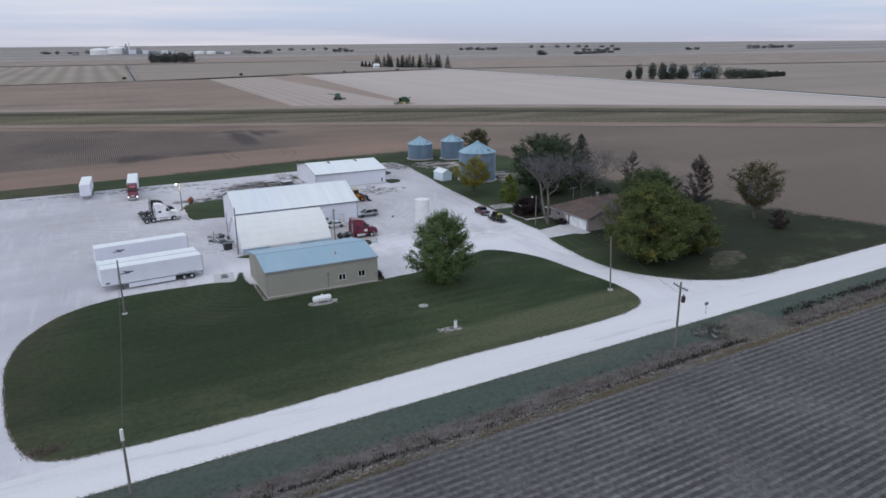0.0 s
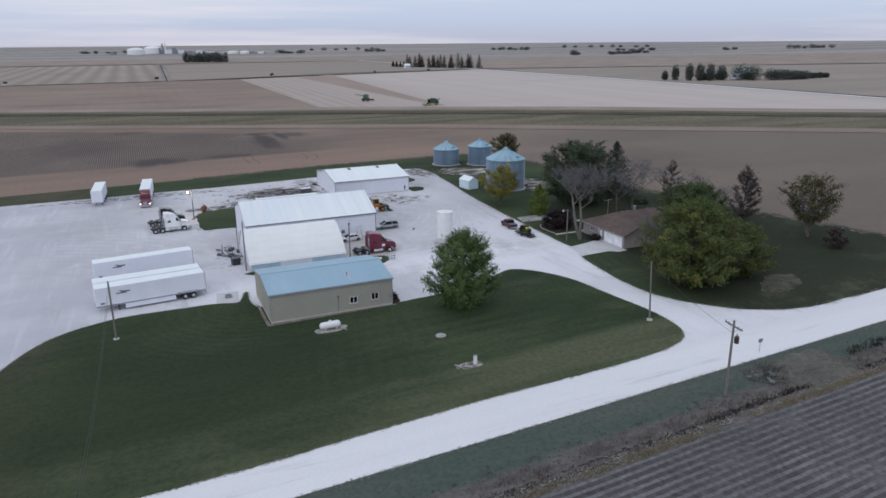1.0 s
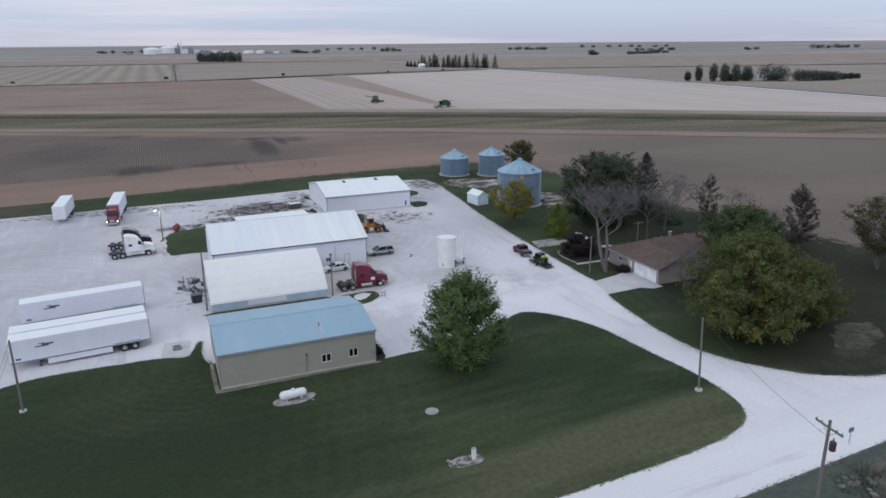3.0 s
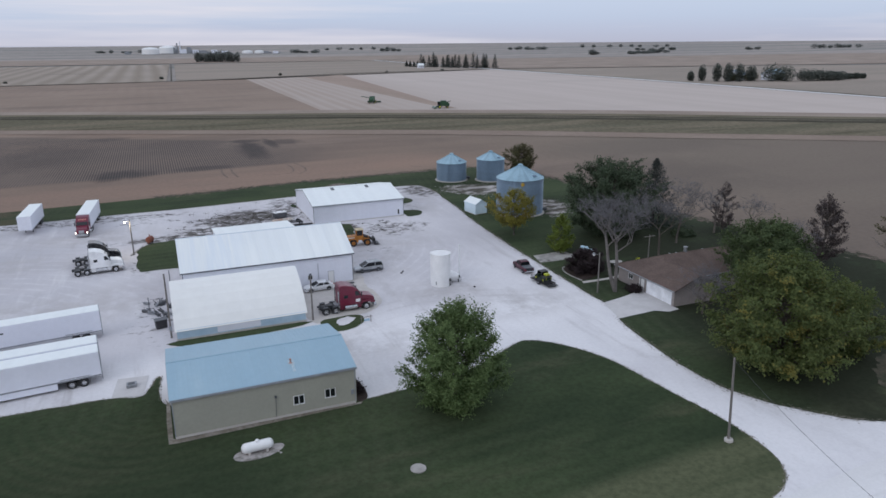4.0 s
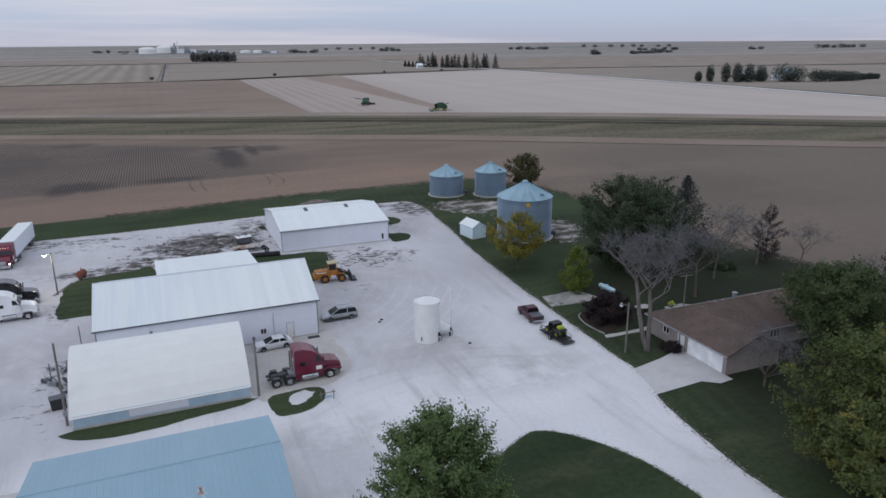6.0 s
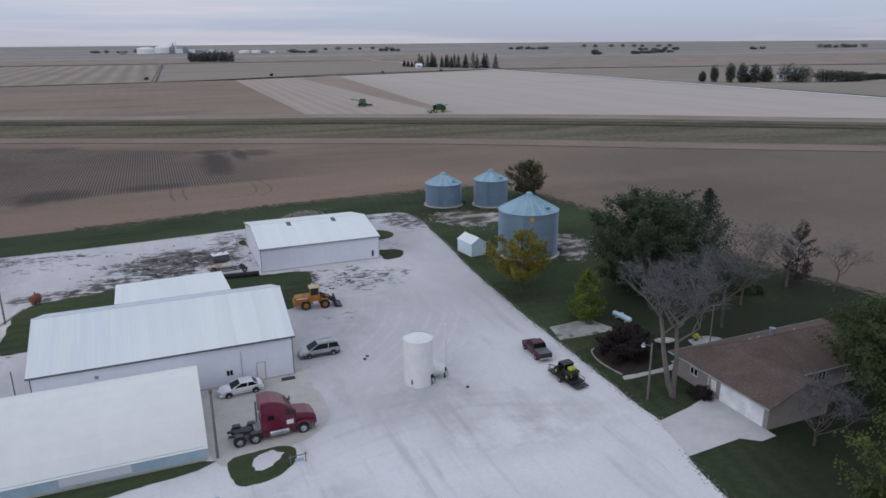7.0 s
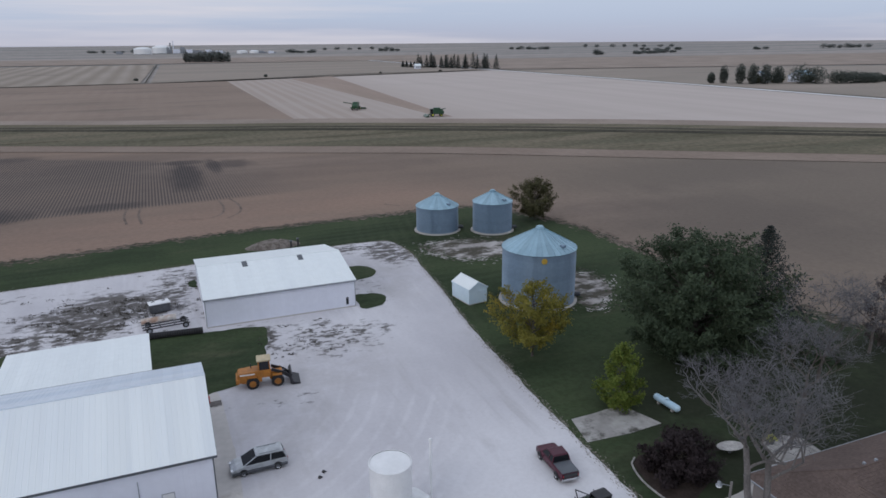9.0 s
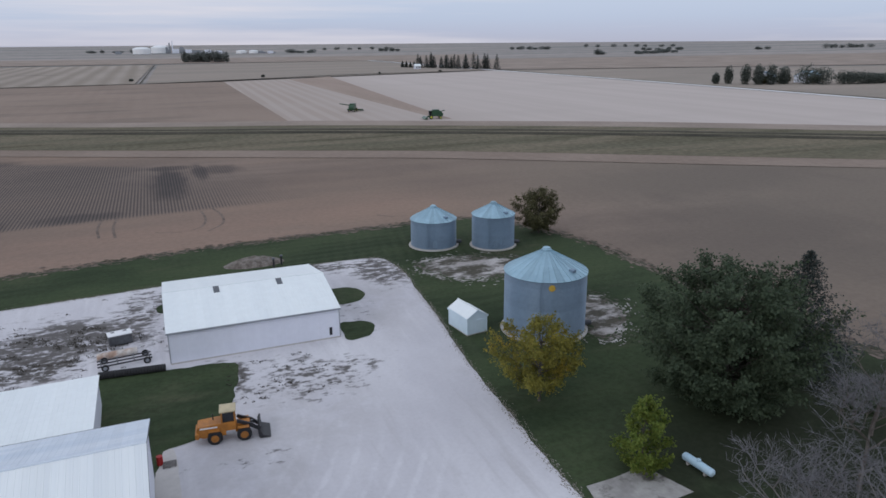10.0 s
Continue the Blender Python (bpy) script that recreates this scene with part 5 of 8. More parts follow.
# the machine shed at the back
NX0, NX1, NY0, NY1 = 52.3, 73.0, 183.7, 203.2
PD = (19.3, 19.7, 0.5, 1.6)
north = gable_shed("machine_shed", "long white machine shed with a pale roof and two skylights", NX0, NX1, NY0, NY1, 4.15, 193.4, 5.85, 4.15, M["white_metal"], M["white_roof"], M["white_roof"], M["trim"], 0.9, 0.2, south_holes=[PD])
siding_ribs(north, 0.3, 19.1, 0, 0.25, 4.1, M["white_metal"])
part("hatch", box(B(), 19.32, 19.68, 0.03, 0.1, 0.5, 1.6), M["glass"], north)
slope_n = math.atan2(1.7, 9.7)
for xs in (6.4, 14.6):
    sk = B()
    box(sk, 0, 0.75, 8.1, 9.8, 0.06, 0.11, 0.01)
    ob = part("skylight", sk, M["dark_trim"], north, "dark translucent skylight sheet")
    ob.matrix_basis = Matrix.Translation((xs - 0.3, 0, 4.15)) @ Matrix.Rotation(slope_n, 4, "X")

# the garden shed
shed = gable_shed("garden_shed", "small white storage shed with a gable roof", 0, 4.7, 0, 3.05, 2.4, 1.525, 3.3, 2.4, M["blue_white"], M["white_roof"], M["white_roof"], M["blue_white"], 0.65, 0.1, "shed", plinth=0.1)
shed.matrix_world = pose(91.35, 177.9, 0, 0, 0, 98)
part("door", box(B(), -0.06, -0.004, 0.5, 1.6, 0.12, 2.0, 0.02), M["blue_white"], shed)


def bin_at(x, y, radius, wall, peak, label, rings, n_roof=28, dark=False):
    """A round corrugated grain bin: stacked steel rings, a roof of wedge sheets, a cap, a hatch and a ladder."""
    root = thing("grain_bin", pose(x, y, 0), label, "grain bin", "grain bins")
    part("slab", lathe(B(), [(0.0, 0.0), (radius + 0.45, 0.0), (radius + 0.45, 0.18), (radius - 0.1, 0.2)], 40), M["concrete"], root)
    hgt = (wall - 0.2) / rings
    bm = B()
    prof = []
    waves = 6
    for k in range(waves + 1):
        for j, d in ((0.0, 0.0), (0.25, 0.035), (0.5, 0.0), (0.75, -0.035)):
            h = (k + j) / waves
            if h <= 1.0:
                prof.append((radius + d, 0.004 + h * (hgt - 0.008)))
    prof = [(radius - 0.06, 0.004)] + prof + [(radius - 0.06, hgt - 0.004)]
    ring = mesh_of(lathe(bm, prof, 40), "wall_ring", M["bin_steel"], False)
    for k in range(rings):
        piece("wall_ring", ring, root, pose(0, 0, 0.2 + k * hgt, 0, 0, k * 4.5))
    top = peak - 0.35
    a = 2 * math.pi / n_roof
    wb = B()
    r0, r1 = radius + 0.14, 0.42
    z0, z1 = wall - 0.04, top
    pts = []
    for r, z in ((r0, z0), (r1, z1)):
        for ang, lift in ((-a / 2, 0.0), (-a / 2, 0.075), (-a / 2 + a * 0.1 * (1 if r == r0 else 2), 0.02), (a / 2 - 0.001, 0.02), (a / 2 - 0.001, -0.03)):
            pts.append(Vector((r * math.cos(ang), r * math.sin(ang), z + lift)))
    lo, hi = [wb.verts.new(p) for p in pts[:5]], [wb.verts.new(p) for p in pts[5:]]
    fs = [wb.faces.new(lo), wb.faces.new(hi[::-1])] + [wb.faces.new((lo[i], lo[(i + 1) % 5], hi[(i + 1) % 5], hi[i])) for i in range(5)]
    bmesh.ops.recalc_face_normals(wb, faces=fs)
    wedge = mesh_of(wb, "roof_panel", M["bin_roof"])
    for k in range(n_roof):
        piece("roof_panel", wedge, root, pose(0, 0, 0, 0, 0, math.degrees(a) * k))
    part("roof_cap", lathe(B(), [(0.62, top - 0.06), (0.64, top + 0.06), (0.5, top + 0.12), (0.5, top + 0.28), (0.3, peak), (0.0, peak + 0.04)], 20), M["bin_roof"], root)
    hx = B()
    ang = radians(-70)
    rm = radius * 0.8
    zm = z0 + (z1 - z0) * (r0 - rm) / (r0 - r1)
    box(hx, -0.35, 0.35, -0.3, 0.3, 0.0, 0.35, 0.04, Matrix.Translation((rm * math.cos(ang), rm * math.sin(ang), zm)) @ Matrix.Rotation(ang, 4, "Z"))
    part("roof_hatch", hx, M["bin_steel"], root)
    door_bm = B()
    ang = radians(-108)
    box(door_bm, -0.06, 0.09, -0.4, 0.4, 0.5, 1.9, 0.02, Matrix.Translation((radius * math.cos(ang), radius * math.sin(ang), 0)) @ Matrix.Rotation(ang, 4, "Z"))
    part("bin_door", door_bm, M["bin_steel"], root)
    lad = B()
    ang = radians(-125)
    mm = Matrix.Translation(((radius + 0.12) * math.cos(ang), (radius + 0.12) * math.sin(ang), 0)) @ Matrix.Rotation(ang, 4, "Z")
    for s in (-0.2, 0.2):
        rod(lad, mm @ Vector((0, s, 0.3)), mm @ Vector((0, s, wall)), 0.025, n=6)
    for k in range(int(wall / 0.35)):
        rod(lad, mm @ Vector((0, -0.2, 0.5 + k * 0.35)), mm @ Vector((0, 0.2, 0.5 + k * 0.35)), 0.018, n=5)
    part("ladder", lad, M["bin_steel"], root)
    fan = B()
    ang = radians(-20)
    rod(fan, ((radius + 0.05) * math.cos(ang), (radius + 0.05) * math.sin(ang), 0.6), ((radius + 1.0) * math.cos(ang), (radius + 1.0) * math.sin(ang), 0.6), 0.38, 0.3, 14)
    part("fan", fan, M["chassis"], root)
    return root


bin_at(100.0, 218.8, 4.25, 5.2, 7.7, "low round galvanised grain bin with a blue-grey cone roof", 6)
bin_at(110.2, 214.2, 3.95, 6.1, 8.4, "taller galvanised grain bin with a rusty stain", 7)
big_bin = bin_at(98.9, 176.0, 5.35, 8.25, 11.3, "large round galvanised grain bin with a ribbed cone roof", 8, 36)
sgn = B()
lathe(sgn, [(0.0, -0.02), (0.42, -0.02), (0.42, 0.02), (0.0, 0.03)], 16, "x")
s_ob = part("badge", sgn, M["badge"], big_bin, "round orange-yellow badge under the eave")
s_ob.matrix_basis = Matrix.Translation((5.43 * math.cos(radians(-112)), 5.43 * math.sin(radians(-112)), 7.5)) @ Matrix.Rotation(radians(-112), 4, "Z")

# the house with its garage wing
HX0, HX1, HY0, HY1 = 91.0, 114.4, 117.5, 127.0
WS = 113.4
house = thing("house", pose(HX0, WS, 0), "low ranch house with a brown shingle roof and attached garage", "house")
hw, hn, hs, gx = HX1 - HX0, HY1 - WS, HY0 - WS, 4.1
wx = 2 * gx
EZ, RZ = 2.75, 5.0
o = 0.55
ry = (hs + hn) / 2
ez = EZ - 0.12
xm = 5.3                                   # where the main ridge starts
GZ = ez + (RZ - ez) / (xm + o) * (gx + o)  # the garage ridge
yg = hs - o + (GZ - ez) / (RZ - ez) * (ry - hs + o)
GD, SD, WW = (0.5, 6.5, 0.05, 2.2), (6.95, 7.9, 0.05, 2.1), (9.85, 11.05, 1.15, 2.05)
part("wall_west", wall_with_holes(B(), 0, hn, 0, EZ, [GD, SD, WW], 0, 0.2, "x"), M["brick_house"], house)
part("wall_south_garage", box(B(), 0.2, wx, 0, 0.2, 0, EZ), M["brick_house"], house)
part("wall_gable_garage", prism(B(), [(0.2, EZ), (wx, EZ), (gx, GZ - 0.15)], 0.0, 0.2, "y"), M["brick_house"], house)
part("wall_east_garage", box(B(), wx - 0.2, wx, 0.2, hs, 0, EZ), M["brick_house"], house)
WSO = (11.0, 12.8, 1.0, 2.1)
WSE = (16.0, 17.4, 1.0, 2.1)
part("wall_south", wall_with_holes(B(), wx, hw, 0, EZ, [WSO, WSE], hs, 0.2, "y"), M["brick_house"], house)
part("wall_north", box(B(), 0.2, hw, hn - 0.2, hn, 0, EZ), M["brick_house"], house)
part("wall_east", box(B(), hw - 0.2, hw, hs + 0.2, hn - 0.2, 0, EZ), M["brick_house"], house)
gd = door(house, *GD, 0.05, "x", M["door_white"], "garage_door", 1)
for k in range(1, 4):
    part("door_groove", box(B(), 0.0, 0.018, GD[0] + 0.1, GD[1] - 0.1, 0.54 * k, 0.54 * k + 0.03), M["white_paint"], gd)
door(house, *SD, 0.05, "x", M["white_paint"])
window(house, *WW, 0.05, "x", M["white_paint"])
window(house, *WSO, hs + 0.05, "y", M["white_paint"], 3)
window(house, *WSE, hs + 0.05, "y", M["white_paint"], 2)


def roof_face(pts, name="roof_slope"):
    bm = B()
    top = [bm.verts.new(p) for p in pts]
    bot = [bm.verts.new((p[0], p[1], p[2] - 0.14)) for p in pts]
    n = len(pts)
    fs = [bm.faces.new(top), bm.faces.new(bot[::-1])] + [bm.faces.new((top[i], bot[i], bot[(i + 1) % n], top[(i + 1) % n])) for i in range(n)]
    bmesh.ops.recalc_face_normals(bm, faces=fs)
    return part(name, bm, M["shingle"], house)


R1, R2 = (xm, ry, RZ), (hw - 4.6, ry, RZ)
G0, G1, VALLEY = (gx, -o, GZ), (gx, yg, GZ), (wx + o, hs - o, ez)
NW, NE, SE = (-o, hn + o, ez), (hw + o, hn + o, ez), (hw + o, hs - o, ez)
roof_face([(-o, -o, ez), G0, G1, R1, NW])
roof_face([NW, R1, R2, NE])
roof_face([NE, R2, SE])
roof_face([R1, G1, VALLEY, SE, R2])
roof_face([G0, (wx + o, -o, ez), VALLEY, G1])
# courses of shingles, each a little proud of the slope
for k in range(1, 20):
    x = -o + (gx + o) * k / 20
    z = ez + (RZ - ez) * (x + o) / (xm + o)
    y1 = hn + o - (hn + o - ry) * (x + o) / (xm + o)
    part("shingle_course", box(B(), x, x + 0.03, -o, y1 - 0.1, z + 0.0, z + 0.025), M["shingle"], house)
for k in range(1, 20):
    f_ = k / 20
    y, z = hs - o + (ry - hs + o) * f_, ez + (RZ - ez) * f_
    x0_ = VALLEY[0] + (G1[0] - VALLEY[0]) * min(1.0, f_ * (ry - hs + o) / (yg - hs + o))
    part("shingle_course", box(B(), x0_ + 0.15, SE[0] + (R2[0] - SE[0]) * f_ - 0.1, y, y + 0.03, z, z + 0.025), M["shingle"], house)
for pa, pb in ((G1, G0), (R1, R2), (R1, NW), (R2, NE), (R2, SE)):
    part("ridge_cap", rod(B(), pa, pb, 0.07, n=6), M["shingle"], house)
for pa, pb in (((-o - 0.03, -o, ez - 0.06), (-o - 0.03, hn + o, ez - 0.06)), ((-o, hn + o + 0.03, ez - 0.06), (hw + o, hn + o + 0.03, ez - 0.06)), ((wx + o, hs - o - 0.03, ez - 0.06), (hw + o, hs - o - 0.03, ez - 0.06))):
    part("gutter", rod(B(), pa, pb, 0.075, n=8), M["trim"], house, "grey rain gutter")
ch = B()
lathe(ch, [(0.28, RZ - 0.4), (0.28, RZ + 0.7), (0.33, RZ + 0.7), (0.36, RZ + 0.85), (0.0, RZ + 0.92)], 16, centre=(9.4, ry + 0.1, 0))
part("chimney", ch, M["steel"], house, "round galvanised chimney flue")
for x, y, z in ((6.4, ry + 0.3, RZ - 0.2), (7.6, ry + 0.2, RZ - 0.15), (13.0, ry + 0.2, RZ - 0.15)):
    part("roof_vent", box(B(), x, x + 0.22, y, y + 0.22, z, z + 0.2, 0.03), M["trim"], house)
part("downspout", box(B(), -0.14, -0.04, hn - 5.6, hn - 5.5, 0.1, EZ - 0.1), M["white_paint"], house)
drive = sheet("driveway", [(82.4, 118.9), (87, 119.9), (91, 121.2), (91.05, 112.2), (89, 112.0), (87.4, 113.2), (84, 113.0), (80.8, 112.8)], 0.07, M["pale_concrete"], "pale concrete apron before the garage", "driveway", 0.05, 0.6, smooth=False)
sheet("apron", [(40, 128.9), (40.4, 144), (50.2, 143.8), (51.5, 141), (52, 134), (49, 129.8), (46, 129.4)], 0.06, M["tan_concrete"], "worn dusty concrete apron before the workshop", "concrete slab", 0.3, 0.8)
sheet("apron_side", [(50.1, 144), (52.2, 144.5), (52.0, 164), (50.1, 164.2)], 0.062, M["tan_concrete"], "dusty tan concrete strip along the workshop gable", "concrete slab", 0.15, 0.8)
sheet("shed_slab", [(84.8, 144.5), (87.4, 144.6), (90.8, 145.0), (92.4, 140.1), (88.4, 139.9), (83.8, 140.0)], 0.05, M["old_slab"], "stained old concrete slab in the grass", "concrete slab", 0.3, 0.6, smooth=False)
sheet("well_pad", [(14.4, 116), (15, 120.8), (18.4, 120.4), (17.7, 115.3)], 0.10, M["pale_concrete"], "concrete pad at the lawn's edge", "concrete slab", 0.08, 0.5, smooth=False)
sheet("footpath", [(84.6, 127.7), (88, 127.6), (91, 127.6), (94, 128.2), (93.6, 129.0), (91, 128.5), (88, 128.4), (84.9, 128.5)], 0.05, M["concrete"], "concrete footpath to the house", "path", 0.08, 0.5)
sheet("flower_bed", [(84.9, 131.6), (85.4, 129.2), (88, 129.6), (90.4, 131.4), (90.6, 134.4), (88.4, 136.2), (85.9, 135.8)], 0.055, M["mulch"], "mulched bed under a dark shrub", "flower bed", 0.2, 0.5)


# ---- trees ----
def limb(bm, pts, r0, r1, n=6):
    """A tapered bent tube through points."""
    rings = []
    for i, p in enumerate(pts):
        d = (pts[min(i + 1, len(pts) - 1)] - pts[max(i - 1, 0)]).normalized()
        q = d.to_track_quat("Z", "Y")
        r = r0 + (r1 - r0) * i / (len(pts) - 1)
        rings.append([bm.verts.new(p + q @ Vector((r * math.cos(2 * math.pi * k / n), r * math.sin(2 * math.pi * k / n), 0))) for k in range(n)])
    for a, b in zip(rings, rings[1:]):
        for k in range(n):
            bm.faces.new((a[k], a[(k + 1) % n], b[(k + 1) % n], b[k]))
    bm.faces.new(rings[-1])


def leaf(verts, faces, p, size, rng, down=0.3, face=None):
    """One small four-cornered leaf, turned roughly towards a given side."""
    n = Vector((rng.gauss(0, 0.5), rng.gauss(0, 0.5), rng.gauss(0.35, 0.5)))
    n = (n + face if face else n + Vector((0, 0, 0.3))).normalized()
    a = n.cross(Vector((rng.uniform(-1, 1), rng.uniform(-1, 1), rng.uniform(-1, 1)))).normalized()
    b = n.cross(a)
    w = size * rng.uniform(0.32, 0.5)
    s = size * rng.uniform(0.7, 1.2)
    k = len(verts)
    verts += [p, p + a * s * 0.5 + b * w, p + a * s, p + a * s * 0.5 - b * w]
    faces.append((k, k + 1, k + 2, k + 3))


def leaf_mesh(name, verts, faces, mat):
    me = bpy.data.meshes.new(name)
    me.from_pydata([tuple(v) for v in verts], [], faces)
    me.materials.append(mat)
    return me


def tree(x, y, height, spread, mat, label, seed, clumps=60, per=200, size=0.3, base=0.15, trunk_r=0.28, bark="bark", belly=0.42, top=2.2, lump=0.22, spike=0.5, fill=0.3, low=2.4, tight=0.17, shoot=0.26, gap=0.1, name="tree"):
    """A broad-leaved tree: a trunk, rising boughs that end on an uneven outline, and leafy shoots along each bough."""
    rng = random.Random(seed)
    root = thing(name, pose(x, y, 0, 0, 0, rng.uniform(0, 360)), label, "tree")
    bm = B()
    th = height * (0.62 + 0.2 * base)
    trunk = [Vector((rng.uniform(-0.25, 0.25) * k / 5, rng.uniform(-0.25, 0.25) * k / 5, th * k / 5)) for k in range(6)]
    limb(bm, trunk, trunk_r, trunk_r * 0.25, 8)
    z0, z1 = height * base, height * 0.95

    def reach(f):
        return (1 - (1 - f / belly) ** low) ** 0.55 if f < belly else (1 - ((f - belly) / (1 - belly)) ** top) ** 0.62

    verts, faces = [], []
    n = max(12, int(clumps * 0.8))
    shoots = max(4, per * clumps // (n * 12))
    for i in range(n):
        f = min(0.985, max(0.02, (i + rng.random()) / n))
        a = i * 2.399963 + rng.uniform(-0.5, 0.5)
        if rng.random() < gap and 0.15 < f < 0.9:
            continue
        bulge = 1 + lump * 1.5 * noise.noise(Vector((math.cos(a) * 1.4, math.sin(a) * 1.4, f * 2.6 + seed * 3.1)))
        r = spread * reach(f) * bulge * (rng.uniform(0.4, 0.75) if rng.random() < fill else rng.uniform(0.82, 1.04)) * 0.9
        tip = Vector((r * math.cos(a), r * math.sin(a), z0 + (z1 - z0) * f * (1 + 0.08 * noise.noise(Vector((a, seed, 0)))) - 0.12 * shoot * spread))
        start_z = min(th * 0.97, max(height * 0.06, tip.z - r * rng.uniform(0.45, 0.95)))
        start = Vector((0, 0, start_z))
        mid = start.lerp(tip, 0.55) + Vector((rng.gauss(0, 0.06), rng.gauss(0, 0.06), rng.gauss(-0.02, 0.05))) * r
        limb(bm, [start, start.lerp(mid, 0.6) + Vector((0, 0, 0.02 * r)), mid, tip], trunk_r * 0.2, 0.015, 4)
        lively = rng.uniform(0.8, 1.2)
        for j in range(int(shoots * lively * (0.5 + 0.7 * reach(f)))):
            u = 0.25 + 0.75 * rng.random() ** 0.6
            p = start.lerp(mid, u * 2) if u < 0.5 else mid.lerp(tip, u * 2 - 1)
            if p.xy.length < 0.28 * spread * reach(f) and f < 0.8 and rng.random() < 0.75:
                continue
            along = (tip - mid).normalized()
            out = Vector((p.x, p.y, 0.55 * (p.z - height * (base + 0.35)) + 0.3)).normalized()
            d = (along * 0.45 + out * 0.5 + Vector((rng.gauss(0, 0.68), rng.gauss(0, 0.68), rng.gauss(spike * 0.55, 0.5)))).normalized()
            length = max(0.3, spread * shoot * rng.uniform(0.45, 1.15) * (1.2 - 0.35 * u))
            for k in range(12):
                v = (k + rng.random()) / 12
                w = tight * (1.2 - v) * length + 0.05
                q = p + d * length * v + Vector((rng.gauss(0, w), rng.gauss(0, w), rng.gauss(-0.05 * v * length, w * 0.8)))
                leaf(verts, faces, q, size * rng.uniform(0.7, 1.25), rng, 0.3, out * 0.6)
    part("trunk", bm, M[bark], root)
    crown = new("crown", leaf_mesh("crown", verts, faces, mat))
    crown.parent = root
    return root


def bare_tree(x, y, height, spread, label, seed, mat="pale_bark", depth=5, trunk_r=0.3, forks=3, name="bare_tree", stems=(((0.02, 0.0), 0.42),)):
    """A leafless tree: one or more stems, each a (lean, share of the height) pair, forking into limbs and a fan of fine twigs."""
    rng = random.Random(seed)
    root = thing(name, pose(x, y, 0), label, "tree")
    bm, tw = B(), B()

    def grow(p, d, length, r, level):
        steps, q = [p], p
        for k in range(3):
            d = (d + Vector((rng.uniform(-0.26, 0.26), rng.uniform(-0.26, 0.26), rng.uniform(-0.04, 0.16) if level > 2 else rng.uniform(-0.2, 0.05)))).normalized()
            q = q + d * length / 3
            steps.append(q)
        limb(bm if level > 2 else tw, steps, max(r, 0.012), max(r * 0.62, 0.007), 7 if level > 3 else (5 if level > 2 else 3))
        if level == 0:
            return
        for k in range(forks if level > 2 else (3 if level == 2 else 5)):
            a = rng.uniform(0, 2 * math.pi)
            side = Vector((math.cos(a), math.sin(a), rng.uniform(0.1, 0.8)))
            nd = (d * rng.uniform(0.55, 1.0) + side * spread / height * rng.uniform(0.9, 1.9)).normalized()
            grow(steps[-1] if k == 0 else steps[rng.choice((1, 2, 3, 3))], nd, length * rng.uniform(0.6, 0.9), r * 0.6, level - 1)

    for (lx, ly), share in stems:
        p, pts = Vector((0, 0, 0)), [Vector((0, 0, 0))]
        d = Vector((lx, ly, 1)).normalized()
        for k in range(5):
            d = (d + Vector((rng.uniform(-0.1, 0.1), rng.uniform(-0.1, 0.1), 0.05))).normalized()
            p = p + d * height * share / 5
            pts.append(p)
        limb(bm, pts, trunk_r, trunk_r * 0.6, 9)
        for k in range(4):
            a = rng.uniform(0, 1.2) + k * 1.57
            nd = (d * 0.5 + Vector((math.cos(a), math.sin(a), rng.uniform(0.0, 0.5))) * spread / height * rng.uniform(1.1, 1.9)).normalized()
            grow(pts[-1] if k < 3 else pts[-2], nd, height * (1 - share) * rng.uniform(0.34, 0.46), trunk_r * 0.36, depth - 1)
    part("trunk", bm, M[mat], root)
    tagged(part("twig_mass", tw, M["twig"], root, "fine bare twigs"), kind="stuff")
    return root


def conifer(x, y, height, spread, label, seed, mat=None, n=26, name="spruce_tree", size=0.34, per=26, z=0.0):
    """A narrow conifer: tiers of drooping boughs round a straight trunk."""
    rng = random.Random(seed)
    root = thing(name, pose(x, y, z), label, "tree")
    part("trunk", rod(B(), (0, 0, 0), (0, 0, height * 0.96), height * 0.018 + 0.06, 0.03, 8), M["bark"], root)
    verts, faces = [], []
    for i in range(n):
        f = (i + 0.5) / n
        h = height * (0.06 + 0.93 * f)
        r = spread * (1 - f) ** 0.9 * rng.uniform(0.78, 1.12) + 0.12
        for b in range(9):
            a = b * 2 * math.pi / 9 + i * 0.9 + rng.uniform(-0.25, 0.25)
            rr = r * rng.uniform(0.65, 1.15)
            for _ in range(per // 2):
                s = rng.random() ** 0.65
                w = 0.16 * rr * (1.1 - s) + 0.05
                # each bough droops, then lifts at its tip
                leaf(verts, faces, Vector((rr * s * math.cos(a) + rng.gauss(0, w), rr * s * math.sin(a) + rng.gauss(0, w), h - 0.26 * rr * s + 0.2 * rr * s ** 4 + rng.gauss(0, 0.13 * min(1.0, rr) + 0.02))), size * (1.05 - 0.55 * f), rng, 1.0)
    crown = new("crown", leaf_mesh("crown", verts, faces, mat or M["needle"]))
    crown.parent = root
    return root


